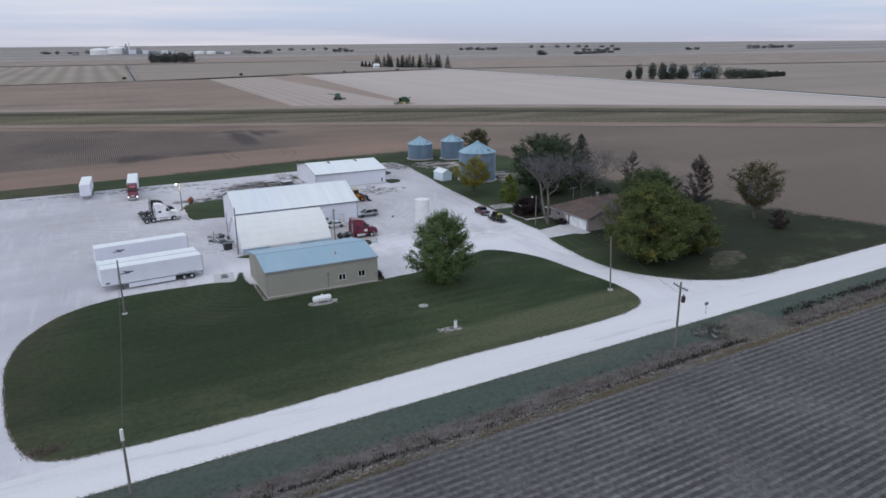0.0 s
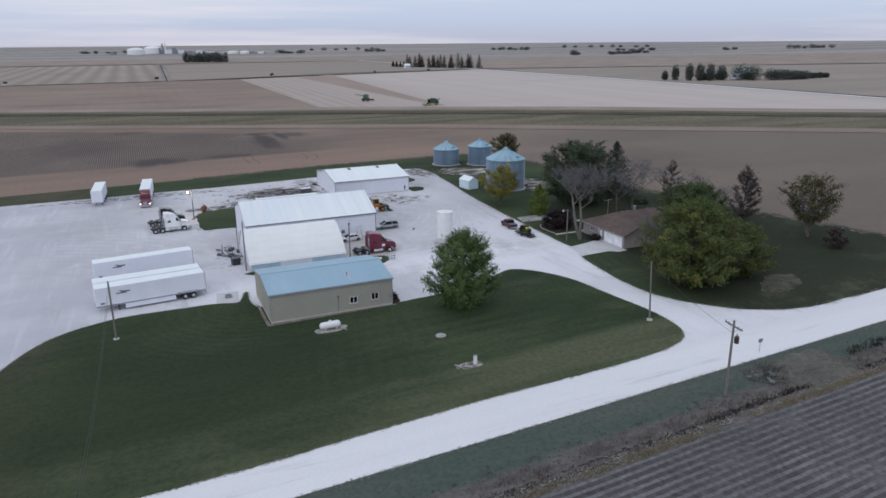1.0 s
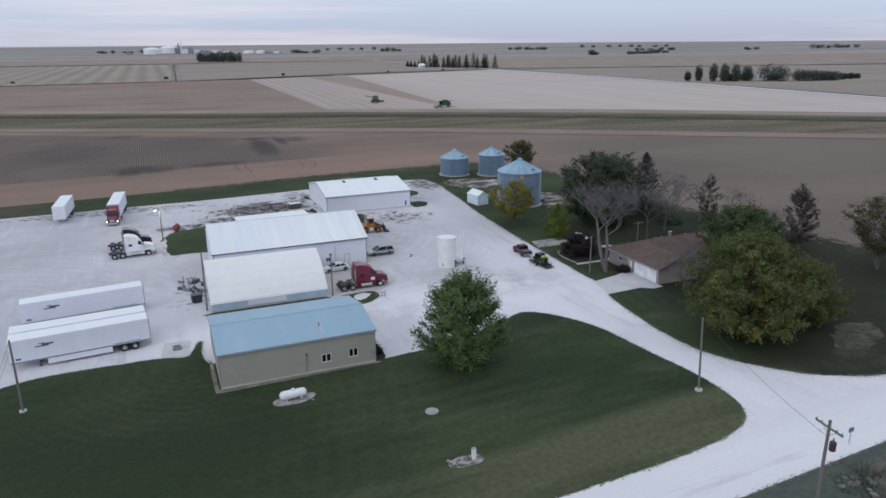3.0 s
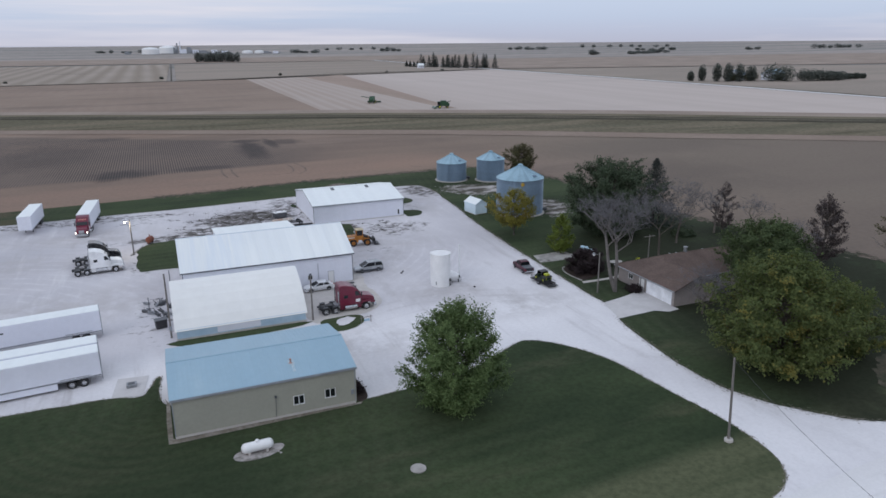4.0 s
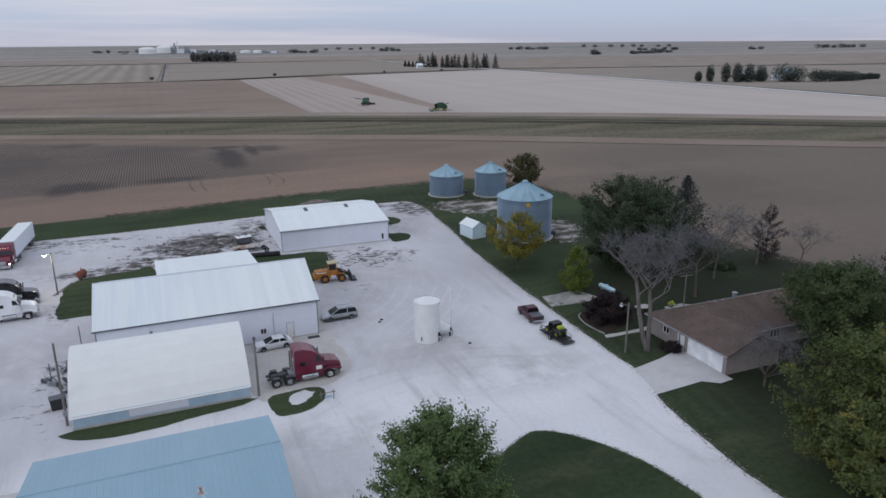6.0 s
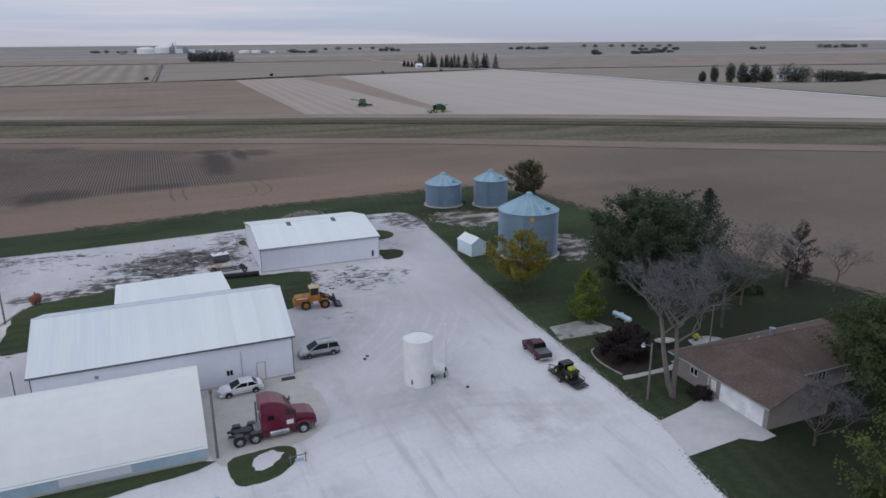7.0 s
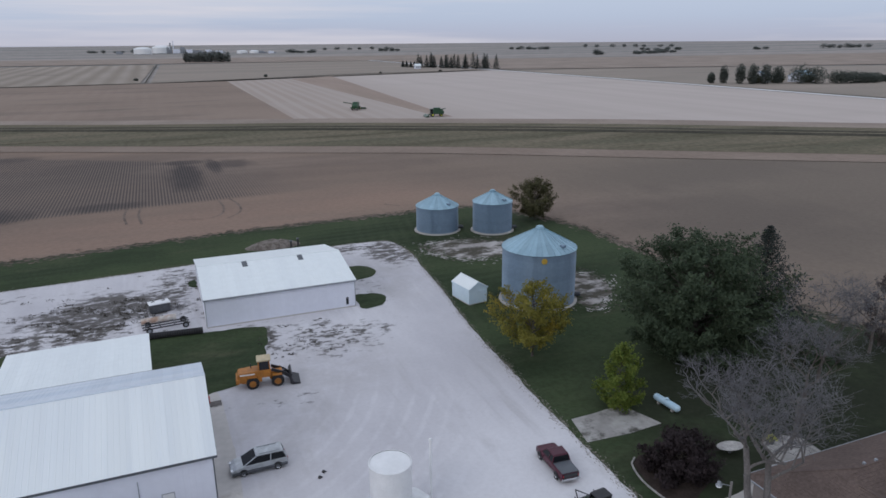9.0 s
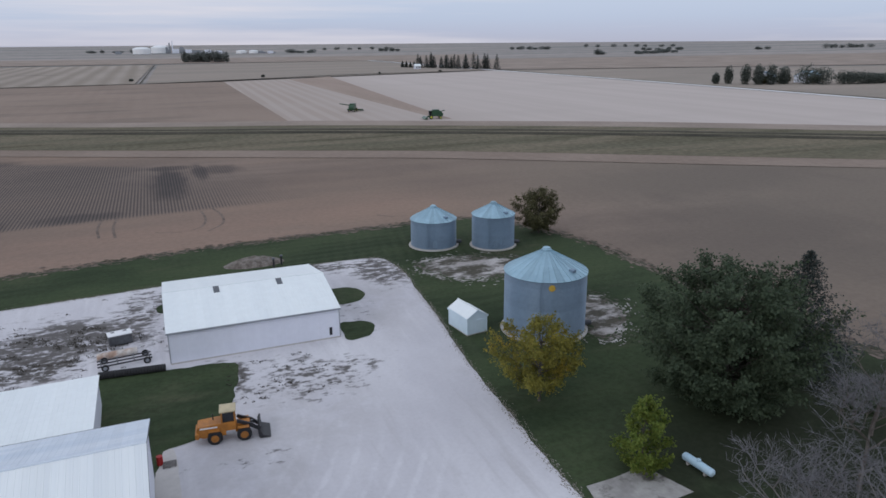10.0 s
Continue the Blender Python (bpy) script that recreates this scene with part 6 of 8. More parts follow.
tree(49.4, 99.3, 12.5, 6.2, M["leaf_green"], "full green maple on the lawn", 3, 230, 330, 0.21, 0.03, 0.3, belly=0.36, top=1.9, lump=0.3, spike=0.95, low=1.5, tight=0.1, shoot=0.26)
tree(88.6, 92.0, 15.0, 9.5, M["leaf_mixed"], "broad green shade tree turning yellow", 5, 300, 200, 0.3, 0.12, 0.45, belly=0.4, top=1.9, lump=0.5, spike=0.3, shoot=0.2)
tree(105.4, 110.4, 13.2, 7.8, M["leaf_deep"], "broad green tree leaning over the house roof", 6, 180, 190, 0.3, 0.3, 0.4, lump=0.34, spike=0.55, shoot=0.22)
tree(99.0, 92.4, 9.8, 6.0, M["leaf_mixed"], "spreading green tree on the side lawn", 26, 130, 180, 0.3, 0.08, 0.35, lump=0.36, spike=0.3, shoot=0.22)
tree(106.4, 151.4, 16.2, 9.7, M["leaf_dark"], "broad dark green tree", 8, 330, 220, 0.3, 0.03, 0.4, belly=0.5, top=4.5, lump=0.2, spike=0.35, shoot=0.18, gap=0.03)
conifer(119.3, 153.8, 14.6, 9.0, "dark narrow spruce behind the trees", 9, n=34, per=70, size=0.36)
tree(88.4, 159.0, 9.9, 5.1, M["leaf_yellow"], "golden yellow tree before the large bin", 10, 110, 150, 0.24, 0.3, 0.2, lump=0.4, belly=0.42, shoot=0.24, gap=0.16)
tree(90.4, 144.3, 7.8, 2.6, M["leaf_lime"], "young lime green tree", 11, 66, 120, 0.25, 0.06, 0.14, belly=0.4, top=1.6, lump=0.45, spike=0.8, shoot=0.34)
tree(122.4, 218.2, 9.4, 5.4, M["leaf_olive"], "olive green bushy tree behind the bins", 12, 110, 180, 0.26, 0.16, 0.2, lump=0.34, shoot=0.24)
tree(88.4, 132.7, 4.3, 3.7, M["leaf_purple"], "dark purple round shrub", 13, 120, 130, 0.24, 0.02, 0.12, shoot=0.24, name="shrub")
tree(128.5, 119.5, 13.0, 4.0, M["leaf_rust"], "dark rusty brown tree", 14, 110, 150, 0.22, 0.1, 0.25, lump=0.3, belly=0.35, top=1.4, spike=0.8, shoot=0.28, gap=0.2)
tree(131.0, 104.5, 13.6, 6.0, M["leaf_olive"], "dull olive tree losing its leaves", 15, 120, 150, 0.24, 0.3, 0.28, lump=0.4, fill=0.1, belly=0.62, spike=0.7, shoot=0.24, gap=0.2)
bare_tree(131.6, 105.2, 9.5, 6.0, "grey bare limbs under the olive crown", 51, "pale_bark", 5, 0.2, stems=(((-0.2, 0.05), 0.3), ((0.22, -0.08), 0.32)))
tree(129.0, 96.5, 4.2, 2.2, M["leaf_rust"], "small dark reddish bush in the grass", 16, 45, 110, 0.26, 0.03, 0.12, shoot=0.3, name="bush")
tree(129.6, 144.4, 10.6, 3.0, M["leaf_rust"], "narrow dark brown tree", 20, 70, 110, 0.2, 0.08, 0.2, top=1.5, belly=0.35, spike=0.8, shoot=0.3, gap=0.25)
tree(89.6, 121.2, 1.3, 1.4, M["leaf_purple"], "small dark bush at the house corner", 21, 40, 90, 0.16, 0.02, 0.05, shoot=0.35, name="bush")
bare_tree(87.0, 122.4, 15.4, 12.0, "tall bare tree with two pale stems beside the house", 17, depth=6, trunk_r=0.33, stems=(((-0.36, 0.06), 0.62), ((-0.1, 0.0), 0.54)))
bare_tree(105.8, 135.0, 12.5, 9.0, "bare grey tree in the back garden", 28, "bark", 6, 0.22, stems=(((-0.05, 0.03), 0.42),))
bare_tree(114.5, 140.5, 11.5, 7.5, "bare grey tree before the spruce", 38, "bark", 6, 0.22, stems=(((0.0, 0.04), 0.4),))
bare_tree(126.6, 143.4, 10.5, 6.5, "bare tree at the field's edge", 19, "bark", 5, 0.22, stems=(((0.1, 0.0), 0.35),))
bare_tree(131.5, 139.0, 9.0, 7.0, "thin bare tree at the field's edge", 29, "bark", 5, 0.16, stems=(((0.15, 0.0), 0.35),))
bare_tree(124.6, 121.0, 9.5, 6.5, "thin bare tree beside the rusty one", 39, "bark", 5, 0.16, stems=(((-0.12, 0.0), 0.35),))
bare_tree(93.0, 109.6, 7.6, 6.5, "bare purplish ornamental tree by the garage", 30, "bark", 5, 0.14, stems=(((-0.1, -0.1), 0.22), ((0.12, 0.0), 0.2)))
tree(119.4, 144.2, 1.3, 2.6, M["leaf_dark"], "low dark hedge at the field's edge", 22, 60, 80, 0.24, 0.02, 0.08, shoot=0.3, name="hedge")


# ---- vehicles ----
def wheel(parent, x, y, r, w, rim_mat, name="wheel"):
    """A wheel on an axle along y: a tyre, and a rim under it."""
    bm = B()
    lathe(bm, [(r * 0.55, -w / 2), (r * 0.9, -w / 2), (r, -w * 0.32), (r, w * 0.32), (r * 0.9, w / 2), (r * 0.55, w / 2)], 20, "y", (x, y, r))
    t = part(name, bm, M["rubber"], parent)
    rm = B()
    lathe(rm, [(0.0, -w * 0.42), (r * 0.2, -w * 0.42), (r * 0.5, -w * 0.36), (r * 0.56, -w * 0.45), (r * 0.56, w * 0.45), (r * 0.5, w * 0.36), (r * 0.2, w * 0.42), (0.0, w * 0.42)], 16, "y", (x, y, r))
    part("rim", rm, rim_mat, t)
    return t


def slab(parent, name, mat, x0, x1, y0, y1, z0, z1, bevel=0.03, label=""):
    return part(name, box(B(), x0, x1, y0, y1, z0, z1, bevel), mat, parent, label)


def trailer(m, label, length=16.1, skirt=False, logo=True):
    """A box trailer: its rear doors at x = 0, its nose at +x."""
    t = thing("semi_trailer", m, label, "trailer", "parked semi trailers")
    slab(t, "body", M["white_metal"], 0.05, length, -1.29, 1.29, 1.12, 4.06, 0.05)
    slab(t, "roof", M["white_roof"], 0.08, length - 0.05, -1.25, 1.25, 4.065, 4.1, 0.0)
    rib = mesh_of(box(B(), 0, 0.03, -0.01, 0.01, 1.3, 3.95), "side_rib", M["white_metal"])
    for k in range(int(length / 1.2)):
        for y in (-1.295, 1.295):
            piece("side_rib", rib, t, pose(0.7 + k * 1.2, y, 0))
    for s in (-1, 1):
        slab(t, "bottom_rail", M["steel"], 0.1, length, s * 1.3 - 0.02, s * 1.3 + 0.02, 1.1, 1.26, 0.0)
        slab(t, "rear_door", M["white_paint"], 0.0, 0.045, -1.22 if s < 0 else 0.02, -0.02 if s < 0 else 1.22, 1.25, 3.95, 0.015)
    frame_bm = B()
    for y0, y1, z0, z1 in ((-1.3, -1.22, 1.1, 4.08), (1.22, 1.3, 1.1, 4.08), (-1.22, 1.22, 3.95, 4.08), (-1.22, 1.22, 1.1, 1.25)):
        box(frame_bm, -0.03, 0.05, y0, y1, z0, z1)
    part("rear_frame", frame_bm, M["trim"], t)
    bump = B()
    box(bump, -0.03, 0.05, -1.1, 1.1, 0.5, 0.62), box(bump, 0.0, 0.06, -0.7, -0.6, 0.6, 1.1), box(bump, 0.0, 0.06, 0.6, 0.7, 0.6, 1.1)
    part("underride_guard", bump, M["steel"], t)
    slab(t, "slider_frame", M["chassis"], 1.0, 4.6, -0.6, 0.6, 0.8, 1.1, 0.02)
    for x in (2.0, 3.25):
        part("axle", rod(B(), (x, -0.9, 0.52), (x, 0.9, 0.52), 0.07), M["chassis"], t)
        for y in (-0.98, 0.98):
            wheel(t, x, y, 0.52, 0.56, M["chrome"])
    for y in (-0.7, 0.7):
        lg = B()
        box(lg, length - 3.2, length - 3.05, y - 0.07, y + 0.07, 0.1, 1.12), box(lg, length - 3.3, length - 2.95, y - 0.15, y + 0.15, 0.0, 0.1)
        part("landing_leg", lg, M["chassis"], t)
    if skirt:
        for s in (-1, 1):
            slab(t, "side_skirt", M["white_metal"], 4.7, length - 4.0, s * 1.24 - 0.02, s * 1.24 + 0.02, 0.35, 1.11, 0.0, "white aerodynamic side skirt")
    if logo:
        for s in (-1, 1):
            for k, (xa, xb, za, zb) in enumerate(((length - 4.9, length - 3.6, 3.0, 3.2), (length - 4.4, length - 2.9, 2.82, 2.98), (length - 3.9, length - 3.3, 3.22, 3.32), (length - 1.2, length - 0.6, 1.5, 1.75), (1.2, 4.4, 1.36, 1.42))):
                slab(t, "lettering", M["dark_trim"], xa, xb, s * 1.312 - 0.004, s * 1.312 + 0.004, za, zb, 0.0)
    return t


def tractor(m, label, paint, lights=False, day=False):
    """A sleeper truck: the rear of its frame at x = 0, its bumper at x = 7.7."""
    t = thing("semi_truck", m, label, "truck", "parked semi trucks")
    for y in (-0.43, 0.43):
        slab(t, "frame_rail", M["chassis"], 0.0, 6.6, y - 0.05, y + 0.05, 0.72, 0.98, 0.0)
    fifth = B()
    lathe(fifth, [(0.0, 1.0), (0.55, 1.0), (0.55, 1.1), (0.15, 1.12), (0.0, 1.12)], 18, centre=(1.55, 0, 0))
    box(fifth, 0.5, 1.3, -0.35, 0.35, 1.0, 1.06)
    part("fifth_wheel", fifth, M["black"], t)
    for x in (0.85, 2.15):
        slab(t, "axle_housing", M["chassis"], x - 0.2, x + 0.2, -0.85, 0.85, 0.36, 0.7, 0.05)
        for y in (-0.98, 0.98):
            wheel(t, x, y, 0.52, 0.56, M["chrome"])
            slab(t, "mudguard", M["chassis"], x - 0.35, x + 0.35, y - 0.27, y + 0.27, 1.08, 1.12, 0.015)
    for y in (-1.0, 1.0):
        wheel(t, 6.35, y, 0.52, 0.32, M["chrome"])
    cab = B()
    prism(cab, [(2.75, 1.05), (2.75, 3.85), (2.95, 3.98), (3.7, 3.95), (4.5, 3.7), (5.05, 3.3), (5.35, 2.95), (5.72, 2.25), (5.72, 1.05)], -1.2, 1.2, "y", 0.07)
    part("cab", cab, paint, t, smooth=False)
    hood = B()
    prism(hood, [(5.7, 1.0), (5.7, 2.22), (6.9, 2.0), (7.35, 1.8), (7.55, 1.45), (7.58, 0.98)], -0.98, 0.98, "y", 0.08)
    part("hood", hood, paint, t)
    for y in (-1.06, 1.06):
        fen = B()
        prism(fen, [(5.7, 0.95), (5.75, 1.3), (6.0, 1.45), (6.7, 1.45), (7.0, 1.3), (7.5, 1.25), (7.58, 0.95), (6.98, 0.95), (6.8, 1.15), (6.35, 1.2), (5.9, 1.15), (5.78, 0.95)], y - 0.16, y + 0.16, "y", 0.02)
        part("front_fender", fen, paint, t)
        slab(t, "headlight", M["headlight_on"] if lights else M["chrome"], 7.45, 7.62, y - 0.12, y + 0.1, 0.98, 1.22, 0.02)
        tank = B()
        lathe(tank, [(0.0, 3.4), (0.3, 3.42), (0.33, 3.5), (0.33, 5.0), (0.3, 5.08), (0.0, 5.1)], 14, "x", (0, y * 0.93, 0.68))
        part("fuel_tank", tank, M["chrome"], t)
        slab(t, "cab_skirt", paint, 2.8, 5.7, y - 0.1 * (1 if y > 0 else -1) - 0.02, y - 0.1 * (1 if y > 0 else -1) + 0.02, 0.42, 1.1, 0.0)
        win = B()
        prism(win, [(4.85, 2.3), (4.85, 3.0), (5.2, 2.95), (5.55, 2.3)], y + (0.135 if y > 0 else -0.155), y + (0.155 if y > 0 else -0.135), "y")
        part("side_window", win, M["glass"], t)
        slab(t, "sleeper_window", M["glass"], 3.3, 3.85, y + (0.135 if y > 0 else -0.155), y + (0.155 if y > 0 else -0.135), 2.1, 2.55, 0.0)
        slab(t, "mirror", M["black"], 5.62, 5.72, y * 1.3 - 0.1, y * 1.3 + 0.1, 2.2, 2.85, 0.03)
        slab(t, "door_decal", M["white_paint"], 4.9, 5.5, y + (0.142 if y > 0 else -0.148), y + (0.148 if y > 0 else -0.142), 1.35, 1.8, 0.0)
        part("exhaust_stack", rod(B(), (2.62, y * 0.95, 1.0), (2.62, y * 0.95, 3.2), 0.08), M["chrome"], t)
    ws = B()
    prism(ws, [(5.4, 2.9), (5.43, 2.93), (5.775, 2.3), (5.745, 2.28)], -1.05, 1.05, "y")
    part("windshield", ws, M["glass"], t)
    slab(t, "grille", M["chrome"], 7.5, 7.62, -0.5, 0.5, 1.0, 1.6, 0.02)
    slab(t, "bumper", M["chrome"], 7.35, 7.72, -1.18, 1.18, 0.38, 0.86, 0.06)
    slab(t, "deck_plate", M["steel"], 2.2, 2.75, -0.8, 0.8, 1.0, 1.04, 0.0)
    for y in (-0.6, -0.2, 0.2, 0.6):
        slab(t, "marker_light", M["marker_on"] if lights else M["dark_trim"], 5.06, 5.2, y - 0.06, y + 0.06, 3.3, 3.37, 0.01)
    return t


trailer(pose(13.3, 121.85, 0, 0, 0, 185.5), "white box trailer with side skirts parked beside the lawn", skirt=True)
trailer(pose(13.0, 124.85, 0, 0, 0, 185.5), "white box trailer parked close beside another", logo=False)
trailer(pose(12.6, 136.2, 0, 0, 0, 186.5), "white box trailer with dark lettering in the gravel yard")
trailer(pose(7.4, 211.4, 0, 0, 0, 266), "white box trailer hitched to a red truck", 14.6, logo=False)
trailer(pose(-4.2, 212.4, 0, 0, 0, 267), "white box trailer parked by the grass edge", 13.0, logo=False)
tractor(pose(41.5, 132.0, 0, 0, 0, 1.5) @ Matrix.Diagonal((1.12, 1.05, 1.05, 1)), "deep red sleeper truck without a trailer", M["red_truck"])
tractor(pose(6.4, 166.2, 0, 0, 0, 5) @ Matrix.Diagonal((1.08, 1.05, 1.05, 1)), "white sleeper truck without a trailer", M["car_white"])
tractor(pose(6.0, 172.6, 0, 0, 0, 5) @ Matrix.Diagonal((1.05, 1.05, 1.02, 1)), "black sleeper truck beside a white one", M["black_paint"])
tractor(pose(6.6, 200.2, 0, 0, 0, 266), "red sleeper truck with its headlights on", M["red_truck"], True)


def car(m, label, name, paint, profile, glass, width, wheels, r, roof, category="car", lower=None):
    """A car from a side profile: body, inward-leaning glasshouse and roof; x forward, the rear bumper at x = 0."""
    t = thing(name, m, label, category, "parked cars")
    half = width / 2
    waist = glass[0][1]

    def pinch(bm, z0, z1, amount):
        for v in bm.verts:
            if v.co.z > z0:
                v.co.y *= 1 - amount * min(1.0, (v.co.z - z0) / (z1 - z0))
        return bm

    L = max(p[0] for p in profile)
    body = prism(B(), profile, -half, half, "y", 0.08)
    for v in body.verts:
        v.co.y *= 1 - 0.10 * max(0.0, abs(v.co.x / L - 0.5) * 2 - 0.72) / 0.28
    part("body", body, paint, t)
    top = max(p[1] for p in glass)
    part("window_glass", pinch(prism(B(), glass, -half + 0.07, half - 0.07, "y", 0.05), waist, top, 0.17), M["tint"], t, "dark window glass")
    part("roof", prism(B(), roof, -half + 0.2, half - 0.2, "y", 0.04), paint, t)
    (xr, zr), (xf, zf) = glass[1], glass[2]
    for s in (-1, 1):
        low, high = s * (half - 0.065), s * (half - 0.065) * 0.83
        for name_, p0, p1 in (("rear_pillar", glass[0], glass[1]), ("front_pillar", glass[3], glass[2]), ("door_pillar", ((xr + xf) / 2, waist), ((xr + xf) / 2 - 0.08, zf))):
            part(name_, rod(B(), (p0[0], low, p0[1]), (p1[0], high, p1[1]), 0.05, n=6), paint, t)
        part("sill_line", rod(B(), (0.3, s * (half + 0.005), 0.5), (L - 0.3, s * (half + 0.005), 0.5), 0.02, n=5), M["dark_trim"], t)
    for x in wheels:
        for y in (-half + 0.1, half - 0.1):
            wheel(t, x, y, r, 0.24, M["chrome"])
            part("wheel_arch", prism(B(), [(x + (r + 0.07) * math.cos(a), r + (r + 0.07) * math.sin(a)) for a in [math.pi * k / 10 for k in range(11)]], (1 if y > 0 else -1) * (half - 0.1), (1 if y > 0 else -1) * (half + 0.006), "y"), M["black"], t)
    for y in (-half + 0.3, half - 0.3):
        slab(t, "headlight", M["chrome"], L - 0.22, L - 0.02, y - 0.2, y + 0.2, 0.62, 0.76, 0.03)
        slab(t, "tail_light", M["red"], -0.01, 0.1, y - 0.12, y + 0.12, 0.78, 0.95, 0.02)
        slab(t, "mirror", paint, L * 0.63, L * 0.63 + 0.12, y * 1.55 - 0.08, y * 1.55 + 0.08, 0.95, 1.08, 0.03)
    if lower:
        slab(t, "lower_cladding", lower, 0.06, L - 0.06, -half - 0.012, half + 0.012, 0.28, 0.55, 0.04)
    return t


car(pose(46.3, 142.3, 0, 0, 0, 184.5), "white sedan parked beside the workshop wall", "sedan", M["car_white"],
    [(0.0, 0.35), (0.02, 0.85), (0.25, 0.98), (1.0, 1.0), (3.2, 0.98), (4.3, 0.86), (4.78, 0.68), (4.88, 0.42), (4.8, 0.25), (0.1, 0.25)],
    [(0.55, 0.95), (1.1, 1.34), (2.5, 1.39), (3.55, 0.95)], 1.84, (0.95, 3.85), 0.33, [(1.05, 1.36), (2.55, 1.38), (2.5, 1.44), (1.3, 1.43)])
van = car(pose(56.6, 148.4, 0, 0, 0, 181), "silver minivan with dark rear windows and a roof rack", "minivan", M["silver"],
    [(0.0, 0.38), (0.03, 1.0), (0.1, 1.08), (3.6, 1.04), (4.55, 0.9), (4.95, 0.7), (5.05, 0.45), (4.95, 0.28), (0.1, 0.28)],
    [(0.1, 1.02), (0.34, 1.62), (2.75, 1.67), (3.95, 1.0)], 1.95, (0.95, 3.95), 0.34, [(0.3, 1.63), (2.8, 1.66), (2.7, 1.74), (0.5, 1.73)], "car", M["chassis"])
for s in (-0.6, 0.6):
    slab(van, "roof_rail", M["steel"], 0.7, 2.5, s - 0.02, s + 0.02, 1.75, 1.79, 0.005)
pick = car(pose(78.75, 135.2, 0, 0, 0, 86) @ Matrix.Diagonal((0.89, 0.95, 0.97, 1)), "maroon crew-cab pickup with a dark bed cover", "pickup", M["maroon"],
    [(0.0, 0.5), (0.0, 1.12), (2.0, 1.14), (2.05, 1.2), (4.1, 1.2), (5.3, 1.12), (5.75, 0.95), (5.85, 0.55), (5.75, 0.42), (0.1, 0.42)],
    [(2.0, 1.15), (2.12, 1.72), (3.6, 1.78), (4.35, 1.15)], 1.96, (1.15, 4.75), 0.39, [(2.08, 1.74), (3.65, 1.76), (3.5, 1.85), (2.25, 1.84)], "pickup truck")
slab(pick, "tailgate", M["black_paint"], -0.02, 0.03, -0.7, 0.7, 0.72, 1.1, 0.01, "dark tailgate")
slab(pick, "bed_cover", M["dark_trim"], 0.06, 1.98, -0.86, 0.86, 1.14, 1.2, 0.02, "dark grey bed cover")
slab(pick, "rear_bumper", M["chrome"], -0.16, 0.0, -0.9, 0.9, 0.48, 0.68, 0.03)

flat = thing("flatbed_trailer", pose(78.65, 130.6, 0, 0, 0, 96), "black low flatbed trailer with a ramp", "trailer")
deck = B()
for k in range(9):
    box(deck, -2.1, 2.1, -0.95 + 0.212 * k, -0.95 + 0.212 * k + 0.2, 0.5, 0.55)
part("deck", deck, M["black"], flat)
slab(flat, "frame", M["black"], -2.1, 2.15, -1.0, 1.0, 0.38, 0.49, 0.0)
slab(flat, "ramp", M["black"], -3.0, -2.15, -0.9, 0.9, 0.3, 0.36, 0.0)
tg = B()
rod(tg, (2.1, -0.6, 0.45), (3.2, 0, 0.5), 0.05), rod(tg, (2.1, 0.6, 0.45), (3.2, 0, 0.5), 0.05)
part("tongue", tg, M["black"], flat)
for s in (-1, 1):
    part("side_rail", rod(B(), (-2.1, s * 0.98, 0.85), (2.1, s * 0.98, 0.85), 0.03), M["black"], flat)
    for x in (-2.05, -0.7, 0.7, 2.05):
        part("rail_post", rod(B(), (x, s * 0.98, 0.5), (x, s * 0.98, 0.85), 0.025), M["black"], flat)
    wheel(flat, -0.3, s * 1.12, 0.33, 0.2, M["steel"])
    slab(flat, "mudguard", M["black"], -0.75, 0.15, s * 1.12 - 0.13, s * 1.12 + 0.13, 0.68, 0.72, 0.01)

utv = thing("utility_vehicle", pose(78.65, 130.5, 0.56, 0, 0, 96), "dark green and black utility vehicle with a lime-yellow tank", "utility vehicle")
part("body", prism(B(), [(-1.35, 0.35), (-1.35, 0.72), (-0.3, 0.72), (-0.2, 0.5), (0.5, 0.5), (0.6, 0.92), (1.25, 0.8), (1.45, 0.55), (1.4, 0.35)], -0.7, 0.7, "y", 0.05), M["dark_green"], utv)
part("roof", prism(B(), [(-0.42, 1.5), (-0.38, 1.6), (0.5, 1.64), (0.72, 1.58), (0.74, 1.5)], -0.7, 0.7, "y", 0.04), M["black"], utv)
for y in (-0.64, 0.64):
    part("cab_frame", rod(B(), (-0.36, y, 0.7), (-0.34, y, 1.55), 0.05, n=7), M["black"], utv)
    part("cab_frame", rod(B(), (0.86, y, 0.85), (0.66, y, 1.55), 0.05, n=7), M["black"], utv)
    slab(utv, "fender", M["black"], -1.3, -0.62, y - 0.12, y + 0.16, 0.62, 0.7, 0.03)
    slab(utv, "fender", M["black"], 0.62, 1.3, y - 0.12, y + 0.16, 0.62, 0.7, 0.03)
part("windscreen", prism(B(), [(0.84, 0.9), (0.87, 0.9), (0.7, 1.5), (0.67, 1.5)], -0.6, 0.6, "y"), M["tint"], utv)
part("rear_screen", box(B(), -0.37, -0.35, -0.6, 0.6, 0.8, 1.5), M["tint"], utv)
slab(utv, "seat", M["black"], -0.3, 0.25, -0.55, 0.55, 0.55, 0.78, 0.06, "black bench seat")
slab(utv, "cargo_box", M["black"], -1.45, -0.45, -0.7, 0.7, 0.73, 1.02, 0.04)
slab(utv, "sprayer_tank", M["lime_plastic"], -1.25, -0.55, -0.42, 0.42, 1.03, 1.38, 0.1, "lime-yellow tank in the cargo box")
